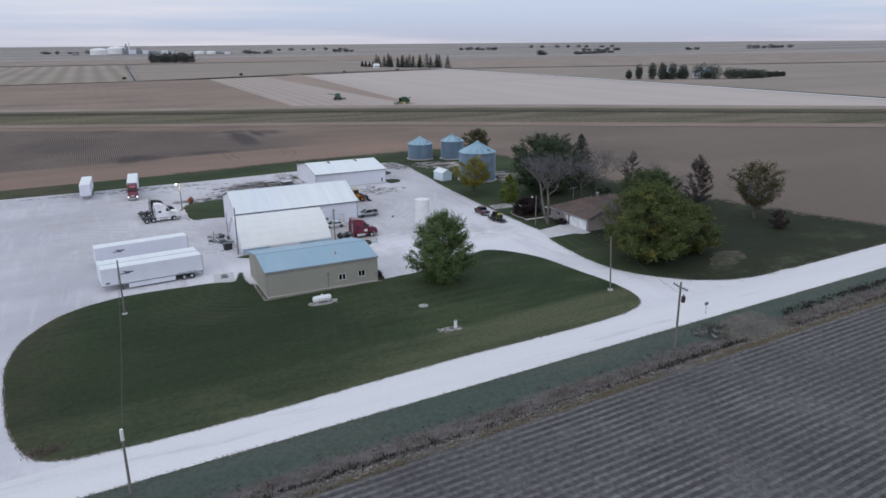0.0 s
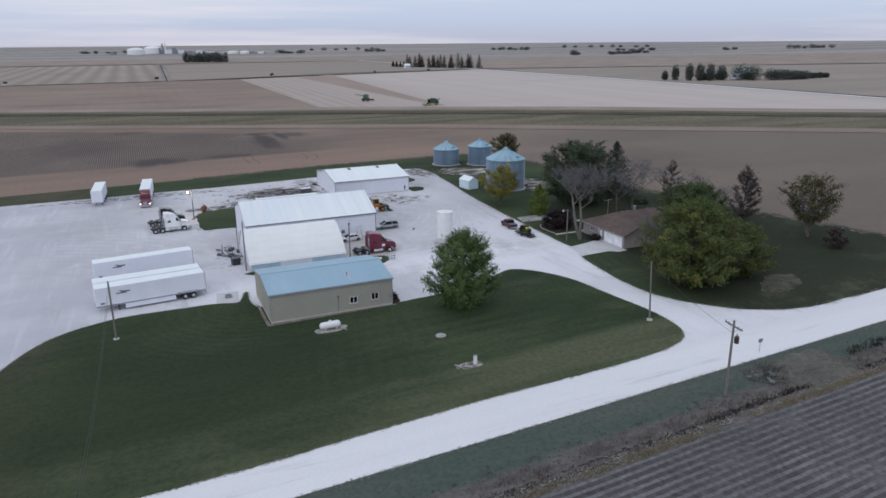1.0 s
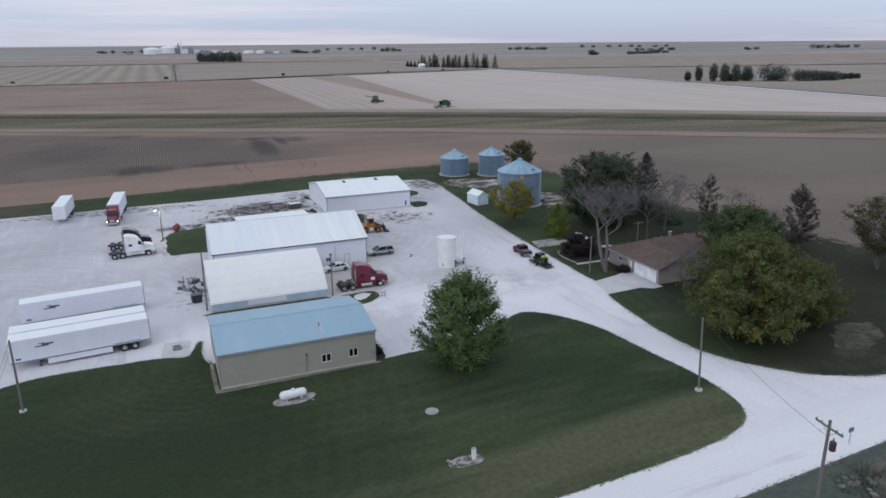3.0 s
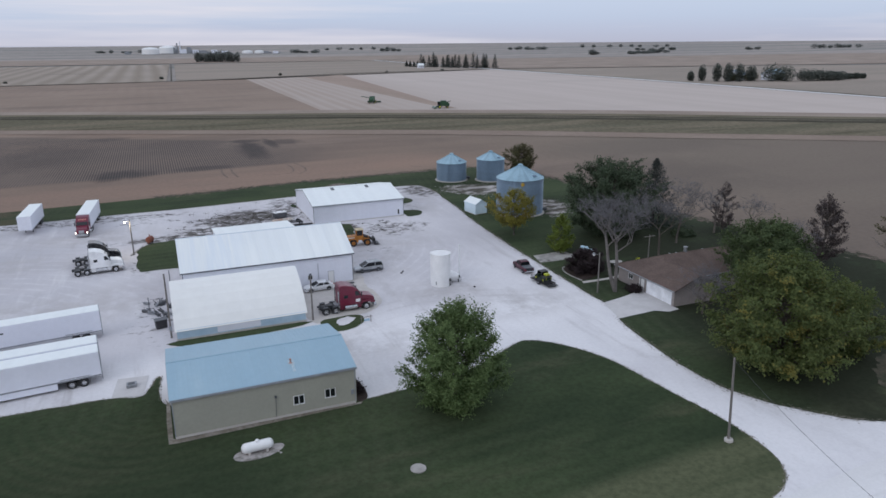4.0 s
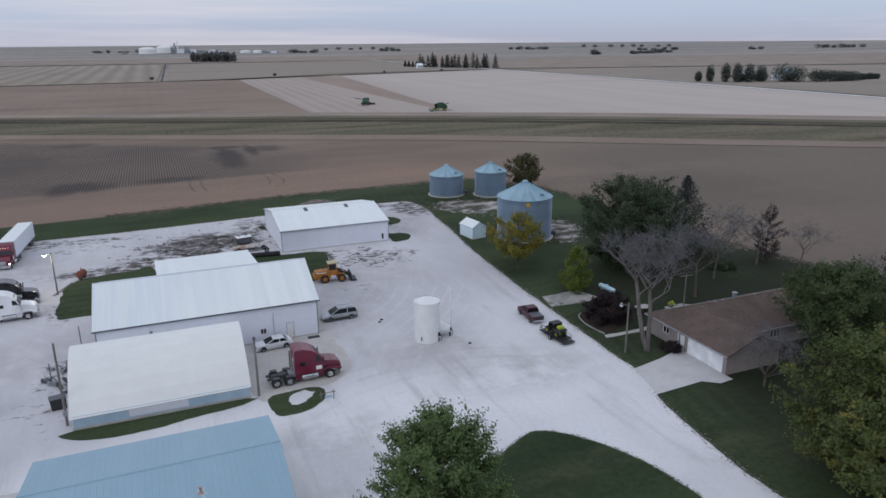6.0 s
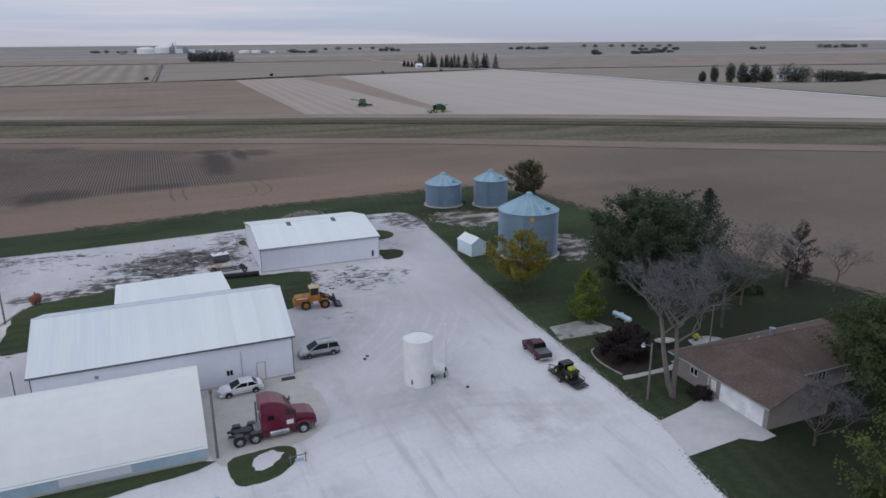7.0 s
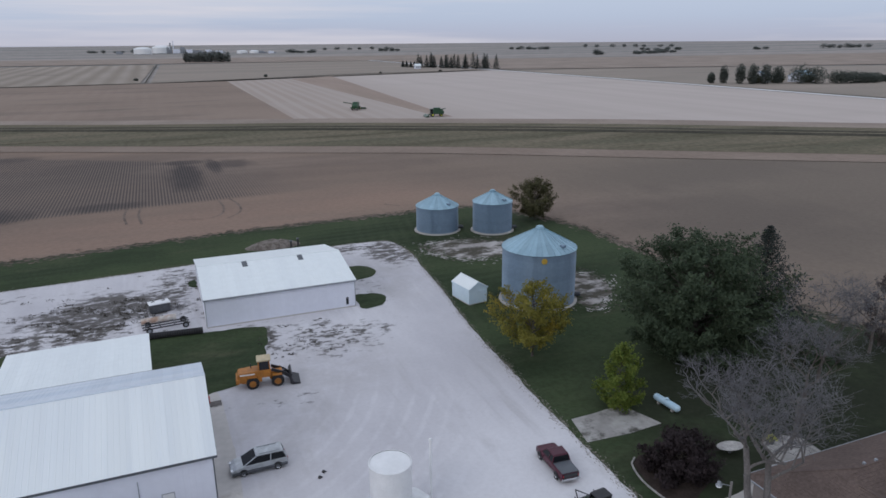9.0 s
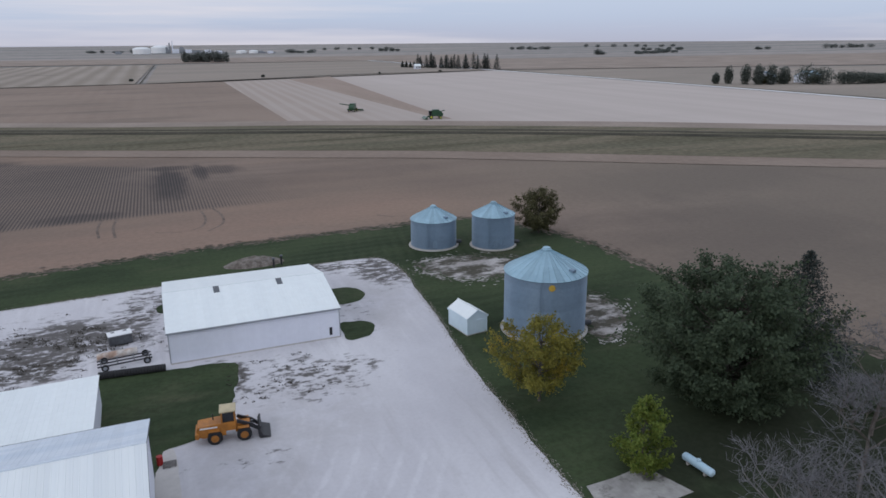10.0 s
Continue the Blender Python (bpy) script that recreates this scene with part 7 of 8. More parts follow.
for y in (-0.5, 0.5):
    part("tail_brace", rod(B(), (-1.5, y, 0.4), (-1.4, y, 1.0), 0.04, n=6), M["lime_plastic"], utv)
for x in (-0.95, 0.95):
    for y in (-0.64, 0.64):
        wheel(utv, x, y, 0.34, 0.3, M["lime_plastic"])

ld = thing("wheel_loader", pose(57.2, 164.6, 0, 0, 0, -6) @ Matrix.Diagonal((0.94, 0.94, 0.94, 1)), "yellow-orange wheel loader with a dark bucket", "loader")
part("rear_body", prism(B(), [(-3.2, 0.9), (-3.25, 1.5), (-3.1, 2.0), (-1.2, 2.15), (-0.4, 2.1), (-0.4, 0.75), (-2.6, 0.7)], -0.85, 0.85, "y", 0.06), M["loader"], ld)
slab(ld, "counterweight", M["loader"], -3.4, -3.0, -1.1, 1.1, 0.8, 1.4, 0.08)
slab(ld, "cab_base", M["loader"], -0.75, 0.65, -0.8, 0.8, 1.2, 2.15, 0.05)
for x in (-0.7, 0.55):
    for y in (-0.72, 0.72):
        part("cab_post", rod(B(), (x, y, 2.1), (x, y, 3.3), 0.06, n=8), M["loader"], ld)
slab(ld, "cab_glass", M["glass"], -0.66, 0.5, -0.7, 0.7, 2.15, 3.22, 0.02)
slab(ld, "cab_roof", M["cream"], -0.9, 0.75, -0.88, 0.88, 3.28, 3.45, 0.06)
slab(ld, "front_frame", M["loader"], 0.5, 2.0, -0.45, 0.45, 0.7, 1.7, 0.08)
for x in (-1.5, 1.4):
    part("axle", rod(B(), (x, -0.9, 0.72), (x, 0.9, 0.72), 0.18), M["chassis"], ld)
    for y in (-1.0, 1.0):
        wheel(ld, x, y, 0.74, 0.52, M["loader"])
        slab(ld, "mudguard", M["loader"], x - 0.6, x + 0.5, y - 0.26, y + 0.26, 1.5, 1.56, 0.02)
for y in (-0.55, 0.55):
    arm = B()
    prism(arm, [(0.7, 1.9), (0.8, 2.2), (2.2, 1.6), (3.0, 0.9), (2.9, 0.6), (2.0, 1.2)], y - 0.08, y + 0.08, "y")
    part("lift_arm", arm, M["black"], ld)
    part("hydraulic_ram", rod(B(), (0.9, y * 0.6, 1.3), (2.3, y * 0.9, 1.35), 0.07), M["steel"], ld)
bk = B()
prism(bk, [(2.8, 0.25), (2.75, 1.1), (2.95, 1.5), (3.1, 1.45), (3.0, 1.0), (3.2, 0.45), (4.0, 0.16), (4.0, 0.08), (3.0, 0.1)], -1.35, 1.35, "y", 0.02)
part("bucket", bk, M["black"], ld, "dark worn bucket")
part("exhaust", rod(B(), (-1.6, 0.3, 2.1), (-1.6, 0.3, 2.75), 0.06), M["black"], ld)
part("stripe", box(B(), -2.9, -1.2, -0.87, -0.852, 1.75, 1.9), M["white_paint"], ld)

# ---- tanks ----
wt = thing("storage_tank", pose(62.9, 136.6, 0) @ Matrix.Diagonal((1.09, 1.09, 1.06, 1)), "tall white upright storage tank in the yard", "tank")
part("shell", lathe(B(), [(0.0, 0.0), (1.5, 0.0), (1.52, 0.1), (1.52, 5.12), (1.5, 5.17), (1.1, 5.19), (0.0, 5.22)], 40), M["white_paint"], wt)
for z in (1.95, 3.85):
    part("seam", lathe(B(), [(1.515, z), (1.535, z + 0.02), (1.535, z + 0.05), (1.515, z + 0.07)], 40), M["white_paint"], wt)
part("rim", lathe(B(), [(1.5, 5.1), (1.57, 5.12), (1.57, 5.2), (1.5, 5.22)], 40), M["white_paint"], wt)
part("sight_gauge", box(B(), -1.2, -1.1, -1.16, -1.08, 0.5, 1.0), M["dark_trim"], wt)
hp = thing("fuel_tank", pose(64.6, 137.6, 0, 0, 0, -38), "small white fuel tank with hoses beside the tall tank", "tank")
part("shell", lathe(B(), [(0.0, -1.0), (0.6, -0.98), (0.86, -0.8), (0.9, 0.7), (0.42, 1.9), (0.0, 1.95)], 24, "x", (0, 0, 1.05)), M["white_paint"], hp)
for x in (-0.5, 0.5):
    part("leg", box(B(), x - 0.06, x + 0.06, -0.5, 0.5, 0.0, 0.5), M["chassis"], hp)
for k, (dx, dy) in enumerate(((64.0, 135.4), (66.0, 136.4))):
    pm = thing("fuel_pump", pose(dx, dy, 0), "dark fuel pump with a hanging hose", "pump", "fuel pumps")
    slab(pm, "post", M["black"], -0.08, 0.08, -0.08, 0.08, 0, 1.35, 0.01)
    slab(pm, "pump_head", M["black"], -0.2, 0.2, -0.16, 0.16, 0.85, 1.3, 0.03)
    hose = B()
    limb(hose, [Vector((0.15, -0.1, 1.2)), Vector((0.35, -0.2, 0.8)), Vector((0.3, -0.25, 0.3)), Vector((0.05, -0.25, 0.25)), Vector((0.0, -0.2, 0.7))], 0.035, 0.035, 6)
    part("hose", hose, M["rubber"], pm)


def gas_tank(m, label, length, r, paint):
    t = thing("propane_tank", m, label, "propane tank", "propane tanks")
    h = length / 2
    prof = [(0.0, -h)] + [(r * math.sin(a), -h + r * 0.8 * (1 - math.cos(a))) for a in (0.35, 0.75, 1.15, math.pi / 2)] + [(r * math.sin(a), h - r * 0.8 * (1 - math.cos(a))) for a in (math.pi / 2, 1.15, 0.75, 0.35)] + [(0.0, h)]
    part("shell", lathe(B(), prof, 24, "x", (0, 0, r + 0.14)), paint, t, smooth=True)
    part("valve_dome", lathe(B(), [(0.2, 2 * r + 0.08), (0.2, 2 * r + 0.26), (0.12, 2 * r + 0.33), (0.0, 2 * r + 0.33)], 14), paint, t)
    for x in (-h * 0.55, h * 0.55):
        slab(t, "saddle", M["concrete"], x - 0.12, x + 0.12, -r * 0.8, r * 0.8, 0, 0.3, 0.0)
    return t


sheet("tank_bed", [(25.8, 98.0), (27, 97.4), (29, 97.5), (30.4, 98.3), (30.6, 99.2), (29, 99.6), (27, 99.5), (25.9, 98.9)], 0.11, M["dirty_gravel"], "gravel bed under the propane tank", "gravel", 0.05, 0.4)
gas_tank(pose(28.1, 98.7, 0.1, 0, 0, 3), "white propane tank on a gravel bed", 3.1, 0.5, M["white_paint"])
gas_tank(pose(95.2, 142.6, 0, 0, 0, -84), "pale blue propane tank under the trees", 3.5, 0.38, M["gas_blue"])

# ---- poles and wires ----
def post(x, y, h, label, r=0.14, name="utility_pole", lean=0.0):
    t = thing(name, pose(x, y, 0), label, "pole", "poles")
    part("pole", rod(B(), (0, 0, -0.3), (lean, 0, h), r, r * 0.72, 12), M["wood"], t)
    return t


up = post(65.2, 61.3, 9.3, "wooden utility pole with a crossarm and transformer", 0.17)
up.matrix_world = pose(65.2, 61.3, -0.3, 0, 0, 82)
ca = B()
box(ca, -1.45, 1.45, -0.06, 0.06, 8.55, 8.7)
cr_ob = part("crossarm", ca, M["wood"], up)
for x in (-1.35, -0.8, 0.8, 1.35):
    part("insulator", lathe(B(), [(0.03, 8.7), (0.06, 8.76), (0.03, 8.8), (0.06, 8.84), (0.0, 8.9)], 8, centre=(x, 0, 0)), M["dark_trim"], up)
for s in (-1, 1):
    part("brace", rod(B(), (0, -0.08, 7.9), (s * 0.8, -0.06, 8.55), 0.025, n=6), M["steel"], up)
part("transformer", lathe(B(), [(0.0, 6.6), (0.24, 6.6), (0.27, 6.65), (0.27, 7.35), (0.2, 7.45), (0.0, 7.5)], 16, centre=(-0.3, -0.36, 0)), M["rust_dark"], up, "dark rusty transformer can")
part("bushing", rod(B(), (-0.3, -0.36, 7.45), (-0.3, -0.36, 7.75), 0.05), M["dark_trim"], up)
lp = post(71.5, 82.2, 9.2, "plain wooden light pole with a concrete foot", lean=-0.55)
part("foot", lathe(B(), [(0.0, 0.0), (0.45, 0.0), (0.42, 0.3), (0.3, 0.36), (0.0, 0.36)], 14), M["concrete"], lp)
pw = post(0.1, 107.7, 8.6, "leaning grey wooden pole on the lawn")
part("foot", lathe(B(), [(0.0, 0.08), (0.4, 0.08), (0.4, 0.22), (0.0, 0.24)], 12), M["concrete"], pw)
ps = post(-1.6, 60.2, 6.4, "grey pole at the roadside with a pale sleeve")
part("sleeve", rod(B(), (0, 0, 5.4), (0, 0, 6.5), 0.16), M["white_paint"], ps, "pale plastic sleeve")


def yard_lamp(x, y, h, turn, label, lit, arm=0.9):
    t = post(x, y, h, label, 0.13, "yard_lamp")
    a = B()
    c, s = math.cos(radians(turn)), math.sin(radians(turn))
    rod(a, (0, 0, h - 0.35), (c * arm, s * arm, h - 0.1), 0.035)
    part("arm", a, M["steel"], t)
    hd = B()
    lathe(hd, [(0.0, h + 0.05), (0.12, h + 0.05), (0.16, h - 0.1), (0.24, h - 0.22), (0.0, h - 0.22)], 14, centre=(c * arm, s * arm, 0))
    part("lamp_head", hd, M["steel"], t)
    gl = B()
    lathe(gl, [(0.2, h - 0.22), (0.22, h - 0.3), (0.14, h - 0.42), (0.0, h - 0.45)], 14, centre=(c * arm, s * arm, 0))
    part("lens", gl, M["lamp_on"] if lit else M["white_paint"], t, "glowing lamp lens" if lit else "unlit pale lens")
    return t


yard_lamp(16.1, 175.2, 6.9, 200, "lit yard lamp on a wooden pole", True)
lamp = new("lamp_light", bpy.data.lights.new("lamp_light", "POINT"))
lamp.data.energy, lamp.data.color, lamp.data.shadow_soft_size = 260, (1.0, 0.85, 0.6), 0.25
lamp.location = (15.25, 174.9, 6.0)
yard_lamp(84.2, 123.1, 6.6, 160, "unlit yard lamp on a pole by the house", False)
qp = post(40.3, 129.8, 7.0, "wooden pole at the corner of the shed with a dark box")
slab(qp, "floodlight", M["dark_trim"], -0.16, 0.16, -0.2, 0.1, 6.8, 7.1, 0.03)
pp = post(21.3, 131.2, 9.2, "tall wooden pole at the corner of the curved-roof shed")
slab(pp, "meter_box", M["trim"], -0.2, 0.2, -0.22, -0.1, 1.2, 1.8, 0.02)
hp2 = post(100.6, 131.6, 5.5, "short wooden pole in the back garden", 0.1)
part("crossarm", box(B(), -1.1, 1.1, -0.05, 0.05, 5.15, 5.27), M["wood"], hp2)
wp = thing("flag_pole", pose(66.6, 137.4, 0), "slim white pole beside the tanks", "pole")
part("pole", rod(B(), (0, 0, 0), (0, 0, 6.0), 0.12, 0.1, 10), M["white_paint"], wp)
part("lamp_head", lathe(B(), [(0.0, 5.95), (0.12, 5.98), (0.16, 6.1), (0.1, 6.22), (0.0, 6.24)], 10), M["white_paint"], wp)


def wire(a, b, sag, label):
    a, b = Vector(a), Vector(b)
    pts = [a.lerp(b, k / 16) - Vector((0, 0, sag * 4 * (k / 16) * (1 - k / 16))) for k in range(17)]
    bm = B()
    limb(bm, pts, 0.016, 0.016, 5)
    tagged(new("overhead_wire", mesh_of(bm, "overhead_wire", M["black"])), label, "wire", "overhead wires")


wire((65.2, 61.4, 7.5), (70.95, 82.2, 9.0), 0.5, "thin black overhead wire between poles")
wire((-1.6, 60.2, 6.4), (0.1, 107.7, 8.4), 1.6, "thin black overhead wire between poles")

wire((-1.6, 60.2, 5.6), (0.1, 107.7, 7.6), 1.5, "thin black overhead wire between poles")

# ---- small things about the yard ----
pd = thing("cable_pedestal", pose(41.9, 79.9, 0.12), "pale utility pedestal on a rock bed", "utility box")
slab(pd, "cabinet", M["white_paint"], -0.2, 0.2, -0.16, 0.16, 0, 1.15, 0.04)
slab(pd, "cap", M["trim"], -0.22, 0.22, -0.18, 0.18, 1.15, 1.2, 0.02)
sheet("rock_bed", [(39.2, 79.6), (40.5, 79.0), (42.4, 79.2), (42.9, 80.4), (41.6, 80.8), (39.8, 80.6)], 0.11, M["dirty_gravel"], "rock bed round the utility pedestal", "gravel", 0.15, 0.3)
mh = thing("manhole", pose(41.5, 89.9, 0.08), "round concrete manhole cover in the lawn", "manhole")
part("ring", lathe(B(), [(0.0, 0.0), (0.75, 0.0), (0.75, 0.08), (0.5, 0.1), (0.0, 0.1)], 20), M["old_slab"], mh)
rng = random.Random(77)
rocks = [(39.4 + rng.random() * 3.2, 79.2 + rng.random() * 1.5) for _ in range(22)] + [(26 + rng.random() * 4.4, 97.6 + rng.random() * 0.5) for _ in range(16)]


def stone(x, y, s, z=0.1):
    bm = B()
    bmesh.ops.create_icosphere(bm, subdivisions=1, radius=s)
    for v in bm.verts:
        v.co *= 1 + 0.35 * noise.noise(v.co * 3 / s + Vector((x, y, 0)))
        v.co.z *= 0.6
    ob = new("rock", mesh_of(bm, "rock", M["stone"]))
    ob.location = (x, y, z + s * 0.25)
    return tagged(ob, "pale rough edging rock on the ground", "rock", "edging rocks")


for x, y in rocks:
    stone(x, y, rng.uniform(0.09, 0.2), 0.06)

edge = thing("bed_edging", pose(0, 0, 0.03), "low pale concrete edging round the shrub bed", "edging")
block = mesh_of(box(B(), -0.24, 0.24, -0.07, 0.07, 0.0, 0.15, 0.02), "edging_block", M["stone"])
curb = spline([(86.3, 136.2), (85.5, 135.6), (84.9, 134.0), (84.7, 132.4), (84.8, 130.6), (85.1, 128.8)], 0.5, False)
for pa, pb in zip(curb, curb[1:]):
    pa, pb = Vector(pa[:2]), Vector(pb[:2])
    c_, d_ = (pa + pb) / 2, pb - pa
    piece("edging_block", block, edge, pose(c_.x, c_.y, 0, 0, 0, math.degrees(math.atan2(d_.y, d_.x))) @ Matrix.Diagonal((d_.length / 0.5, 1, 1, 1)))

db = thing("dumpster", pose(20.1, 135.6, 0, 0, 0, 10), "dark steel refuse bin beside the shed", "bin")
part("body", prism(B(), [(-0.7, 0.1), (-0.8, 1.3), (0.8, 1.3), (0.7, 0.1)], -0.55, 0.55, "y", 0.03), M["black"], db)
slab(db, "lid", M["dark_trim"], -0.85, 0.85, -0.6, 0.6, 1.3, 1.38, 0.02)
for k in range(14):
    rng2 = random.Random(900 + k)
    s = thing("scrap_piece", pose(18.2 + rng2.random() * 3.4, 138.6 + rng2.random() * 7.5, 0, 0, 0, rng2.uniform(0, 180)), "dark scrap metal lying by the shed wall", "scrap", "scrap by the shed")
    bm = B()
    L = rng2.uniform(0.8, 2.6)
    box(bm, -L / 2, L / 2, -0.18, 0.18, 0.0, rng2.uniform(0.15, 0.6), 0.03)
    for q in range(3):
        rod(bm, (-L / 2 + q * L / 3, -0.3, 0.1), (-L / 2 + q * L / 3 + 0.3, 0.4, rng2.uniform(0.3, 1.1)), 0.05, n=6)
    part("scrap", bm, M["chassis"] if k % 3 else M["steel"], s)
for x, y, h in ((18.6, 143.0, 2.2), (21.9, 145.8, 5.2)):
    t = thing("fence_post", pose(x, y, 0), "thin dark steel post in the gravel", "post", "steel posts")
    part("pole", rod(B(), (0, 0, 0), (0, 0, h), 0.06), M["dark_trim"], t)

ot = thing("oil_tank", pose(19.0, 182.4, 0, 0, 0, -25) @ Matrix.Diagonal((0.85, 0.95, 0.95, 1)), "rusty red oil tank on a stand", "tank")
part("shell", lathe(B(), [(0.0, -0.9), (0.55, -0.86), (0.68, -0.7), (0.68, 0.7), (0.55, 0.86), (0.0, 0.9)], 20, "y", (0, 0, 0.95)), M["rust"], ot)
for y in (-0.5, 0.5):
    slab(ot, "stand", M["chassis"], -0.45, 0.45, y - 0.06, y + 0.06, 0, 0.4, 0.0)
part("filler_pipe", rod(B(), (0, 0, 1.6), (0, 0, 2.05), 0.09), M["rust"], ot)
bd = thing("timber_beam", pose(16.6, 177.5, 0, 0, 0, 70), "long pale timber lying on the ground", "timber")
part("beam", box(B(), -3, 3, -0.12, 0.12, 0.05, 0.25, 0.02), M["stone"], bd)

jb = thing("hopper_box", pose(46.5, 193.0, 0, 0, 0, 10) @ Matrix.Diagonal((0.9, 0.85, 0.8, 1)), "dark steel hopper with a white lid", "machinery")
slab(jb, "body", M["chassis"], -1.5, 1.5, -1.0, 1.0, 0.25, 1.7, 0.06)
slab(jb, "lid", M["white_paint"], -1.6, 1.6, -0.9, 1.1, 1.7, 1.85, 0.04)
for x in (-0.8, 0.8):
    slab(jb, "hatch", M["chassis"], x - 0.25, x + 0.25, 0.4, 0.7, 1.85, 1.92, 0.02)
    slab(jb, "skid", M["black"], x - 0.1, x + 0.1, -1.0, 1.0, 0.0, 0.25, 0.0)
tb = thing("auger_tube", pose(46.3, 188.6, 0, 0, 0, 5) @ Matrix.Diagonal((0.72, 0.8, 0.8, 1)), "rust-streaked white auger trough", "machinery")
part("trough", lathe(B(), [(0.0, -3.2), (0.5, -3.15), (0.55, -3.0), (0.55, 3.0), (0.5, 3.15), (0.0, 3.2)], 16, "x", (0, 0, 0.6)), surface("rust_streaked_white_paint", (0.62, 0.59, 0.55), (0.40, 0.27, 0.20), 0.9, 3.0, 0.7), tb)
for x in (-2.0, 2.0):
    slab(tb, "stand", M["chassis"], x - 0.08, x + 0.08, -0.4, 0.4, 0, 0.25, 0.0)
cf = thing("field_cultivator", pose(47.2, 186.3, 0, 0, 0, 6), "dark steel implement frame with small wheels", "machinery")
for y in (-0.9, 0.0, 0.9):
    part("rail", box(B(), -3, 3, y - 0.07, y + 0.07, 0.5, 0.64), M["black"], cf)
for x in (-2.6, -0.8, 1.0, 2.7):
    part("cross_member", box(B(), x - 0.06, x + 0.06, -1.0, 1.0, 0.645, 0.76), M["chassis"], cf)
for x, y in ((2.4, -1.15), (2.4, 1.15), (-2.2, -1.15), (-2.2, 1.15)):
    wheel(cf, x, y, 0.42, 0.22, M["steel"])
cv = thing("culvert_pipe", pose(48.1, 182.7, 0, 0, 0, -5), "long black plastic culvert pipe on the grass", "pipe")
pr = [(0.42, -3.6)]
for k in range(48):
    pr += [(0.45 if k % 2 else 0.41, -3.6 + 0.15 * k + 0.05), (0.45 if k % 2 else 0.41, -3.6 + 0.15 * k + 0.12)]
pr += [(0.36, 3.6), (0.36, -3.6), (0.42, -3.6)]
part("pipe", lathe(B(), pr, 18, "x", (0, 0, 0.45)), M["rubber"], cv)
rb = thing("oil_drum", pose(50.7, 162.2, 0.06), "small red drum at the workshop corner", "drum")
part("drum", lathe(B(), [(0.0, 0.0), (0.28, 0.0), (0.28, 0.85), (0.25, 0.88), (0.0, 0.88)], 14), M["red"], rb)
pl = thing("pallet", pose(51.5, 161.8, 0.06), "grey wooden pallet on the concrete", "pallet")
for k in range(6):
    part("plank", box(B(), -0.6, 0.6, -0.5 + 0.18 * k, -0.5 + 0.18 * k + 0.12, 0.1, 0.13), M["wood"], pl)
for x in (-0.5, 0, 0.5):
    part("bearer", box(B(), x - 0.05, x + 0.05, -0.5, 0.52, 0, 0.098), M["wood"], pl)
gr = thing("drain_grate", pose(49.3, 143.2, 0.06), "dark steel grate at the workshop wall", "grate")
for k in range(8):
    part("bar", box(B(), -0.7 + 0.19 * k, -0.6 + 0.19 * k, -0.35, 0.35, 0, 0.06), M["black"], gr)
slab(gr, "frame", M["chassis"], -0.75, 0.8, -0.4, 0.4, 0.0, 0.02, 0.0)
wl_ = thing("well_cover", pose(16.5, 118.2, 0.1), "grey steel well cover on a concrete pad", "cover")
slab(wl_, "box", M["steel"], -0.55, 0.55, -0.45, 0.45, 0, 0.4, 0.04)
slab(wl_, "lid", M["dark_trim"], -0.35, 0.35, -0.28, 0.28, 0.4, 0.46, 0.02)
for x, y in ((71.3, 218.0), (69.8, 216.8)):
    t = thing("vent_post", pose(x, y, 0), "short dark post with a cap", "post", "vent posts")
    part("pole", rod(B(), (0, 0, 0), (0, 0, 1.5), 0.16), M["black"], t)
    part("cap", lathe(B(), [(0.26, 1.5), (0.26, 1.7), (0.0, 1.75)], 12), M["dark_trim"], t)
for x, y in ((59.4, 145.3), (58.9, 144.6), (67.5, 133.2)):
    t = thing("wheel_chock", pose(x, y, 0.04, 0, 0, 30), "dark block lying on the gravel", "block", "loose blocks")
    part("block", prism(B(), [(-0.2, 0), (-0.2, 0.14), (0.0, 0.2), (0.2, 0)], -0.13, 0.13, "y", 0.02), M["black"], t)
sc = thing("signpost", pose(47.1, 126.0, 0), "low rail with a small blue sign", "sign")
for x in (-0.7, 0.7):
    part("post", rod(B(), (x, 0, 0), (x, 0, 1.1), 0.05), M["wood"], sc)
part("rail", rod(B(), (-0.9, 0, 0.8), (0.9, 0, 0.9), 0.045), M["wood"], sc)
part("panel", box(B(), -0.3, 0.5, -0.08, -0.05, 0.25, 0.6), M["pale_blue"], sc)
sheet("gravel_spot", [(43.4, 128.2), (44.9, 128.7), (46.0, 128.0), (45.4, 127.0), (44.4, 126.4), (43.2, 127.0)], 0.09, M["gravel"], "bare pale gravel spot in the grass island", "gravel", 0.5, 0.25)
sheet("east_bed", [(39.8, 104.6), (41.0, 104.8), (41.3, 107), (40.9, 109.6), (39.8, 109.8)], 0.11, M["mulch"], "mulch bed at the office gable", "flower bed", 0.1, 0.4)
for x, y in ((40.4, 107.6), (40.5, 106.2)):
    tree(x, y, 1.1, 0.6, M["leaf_purple"], "small dark shrub in the mulch bed", int(x * 10 + y), 12, 60, 0.16, 0.02, 0.04, name="shrub")
# an added post with a plate, standing in for small roadside weeds
sg = thing("weed_stand_in", pose(77.3, 67.6, 0), "small plate on a thin post standing in for roadside weeds", "sign")
part("post", rod(B(), (0, 0, 0), (0, 0, 1.9), 0.035), M["steel"], sg)
part("plate", box(B(), -0.35, 0.35, -0.02, 0.02, 1.45, 1.95, 0.0), M["steel"], sg)
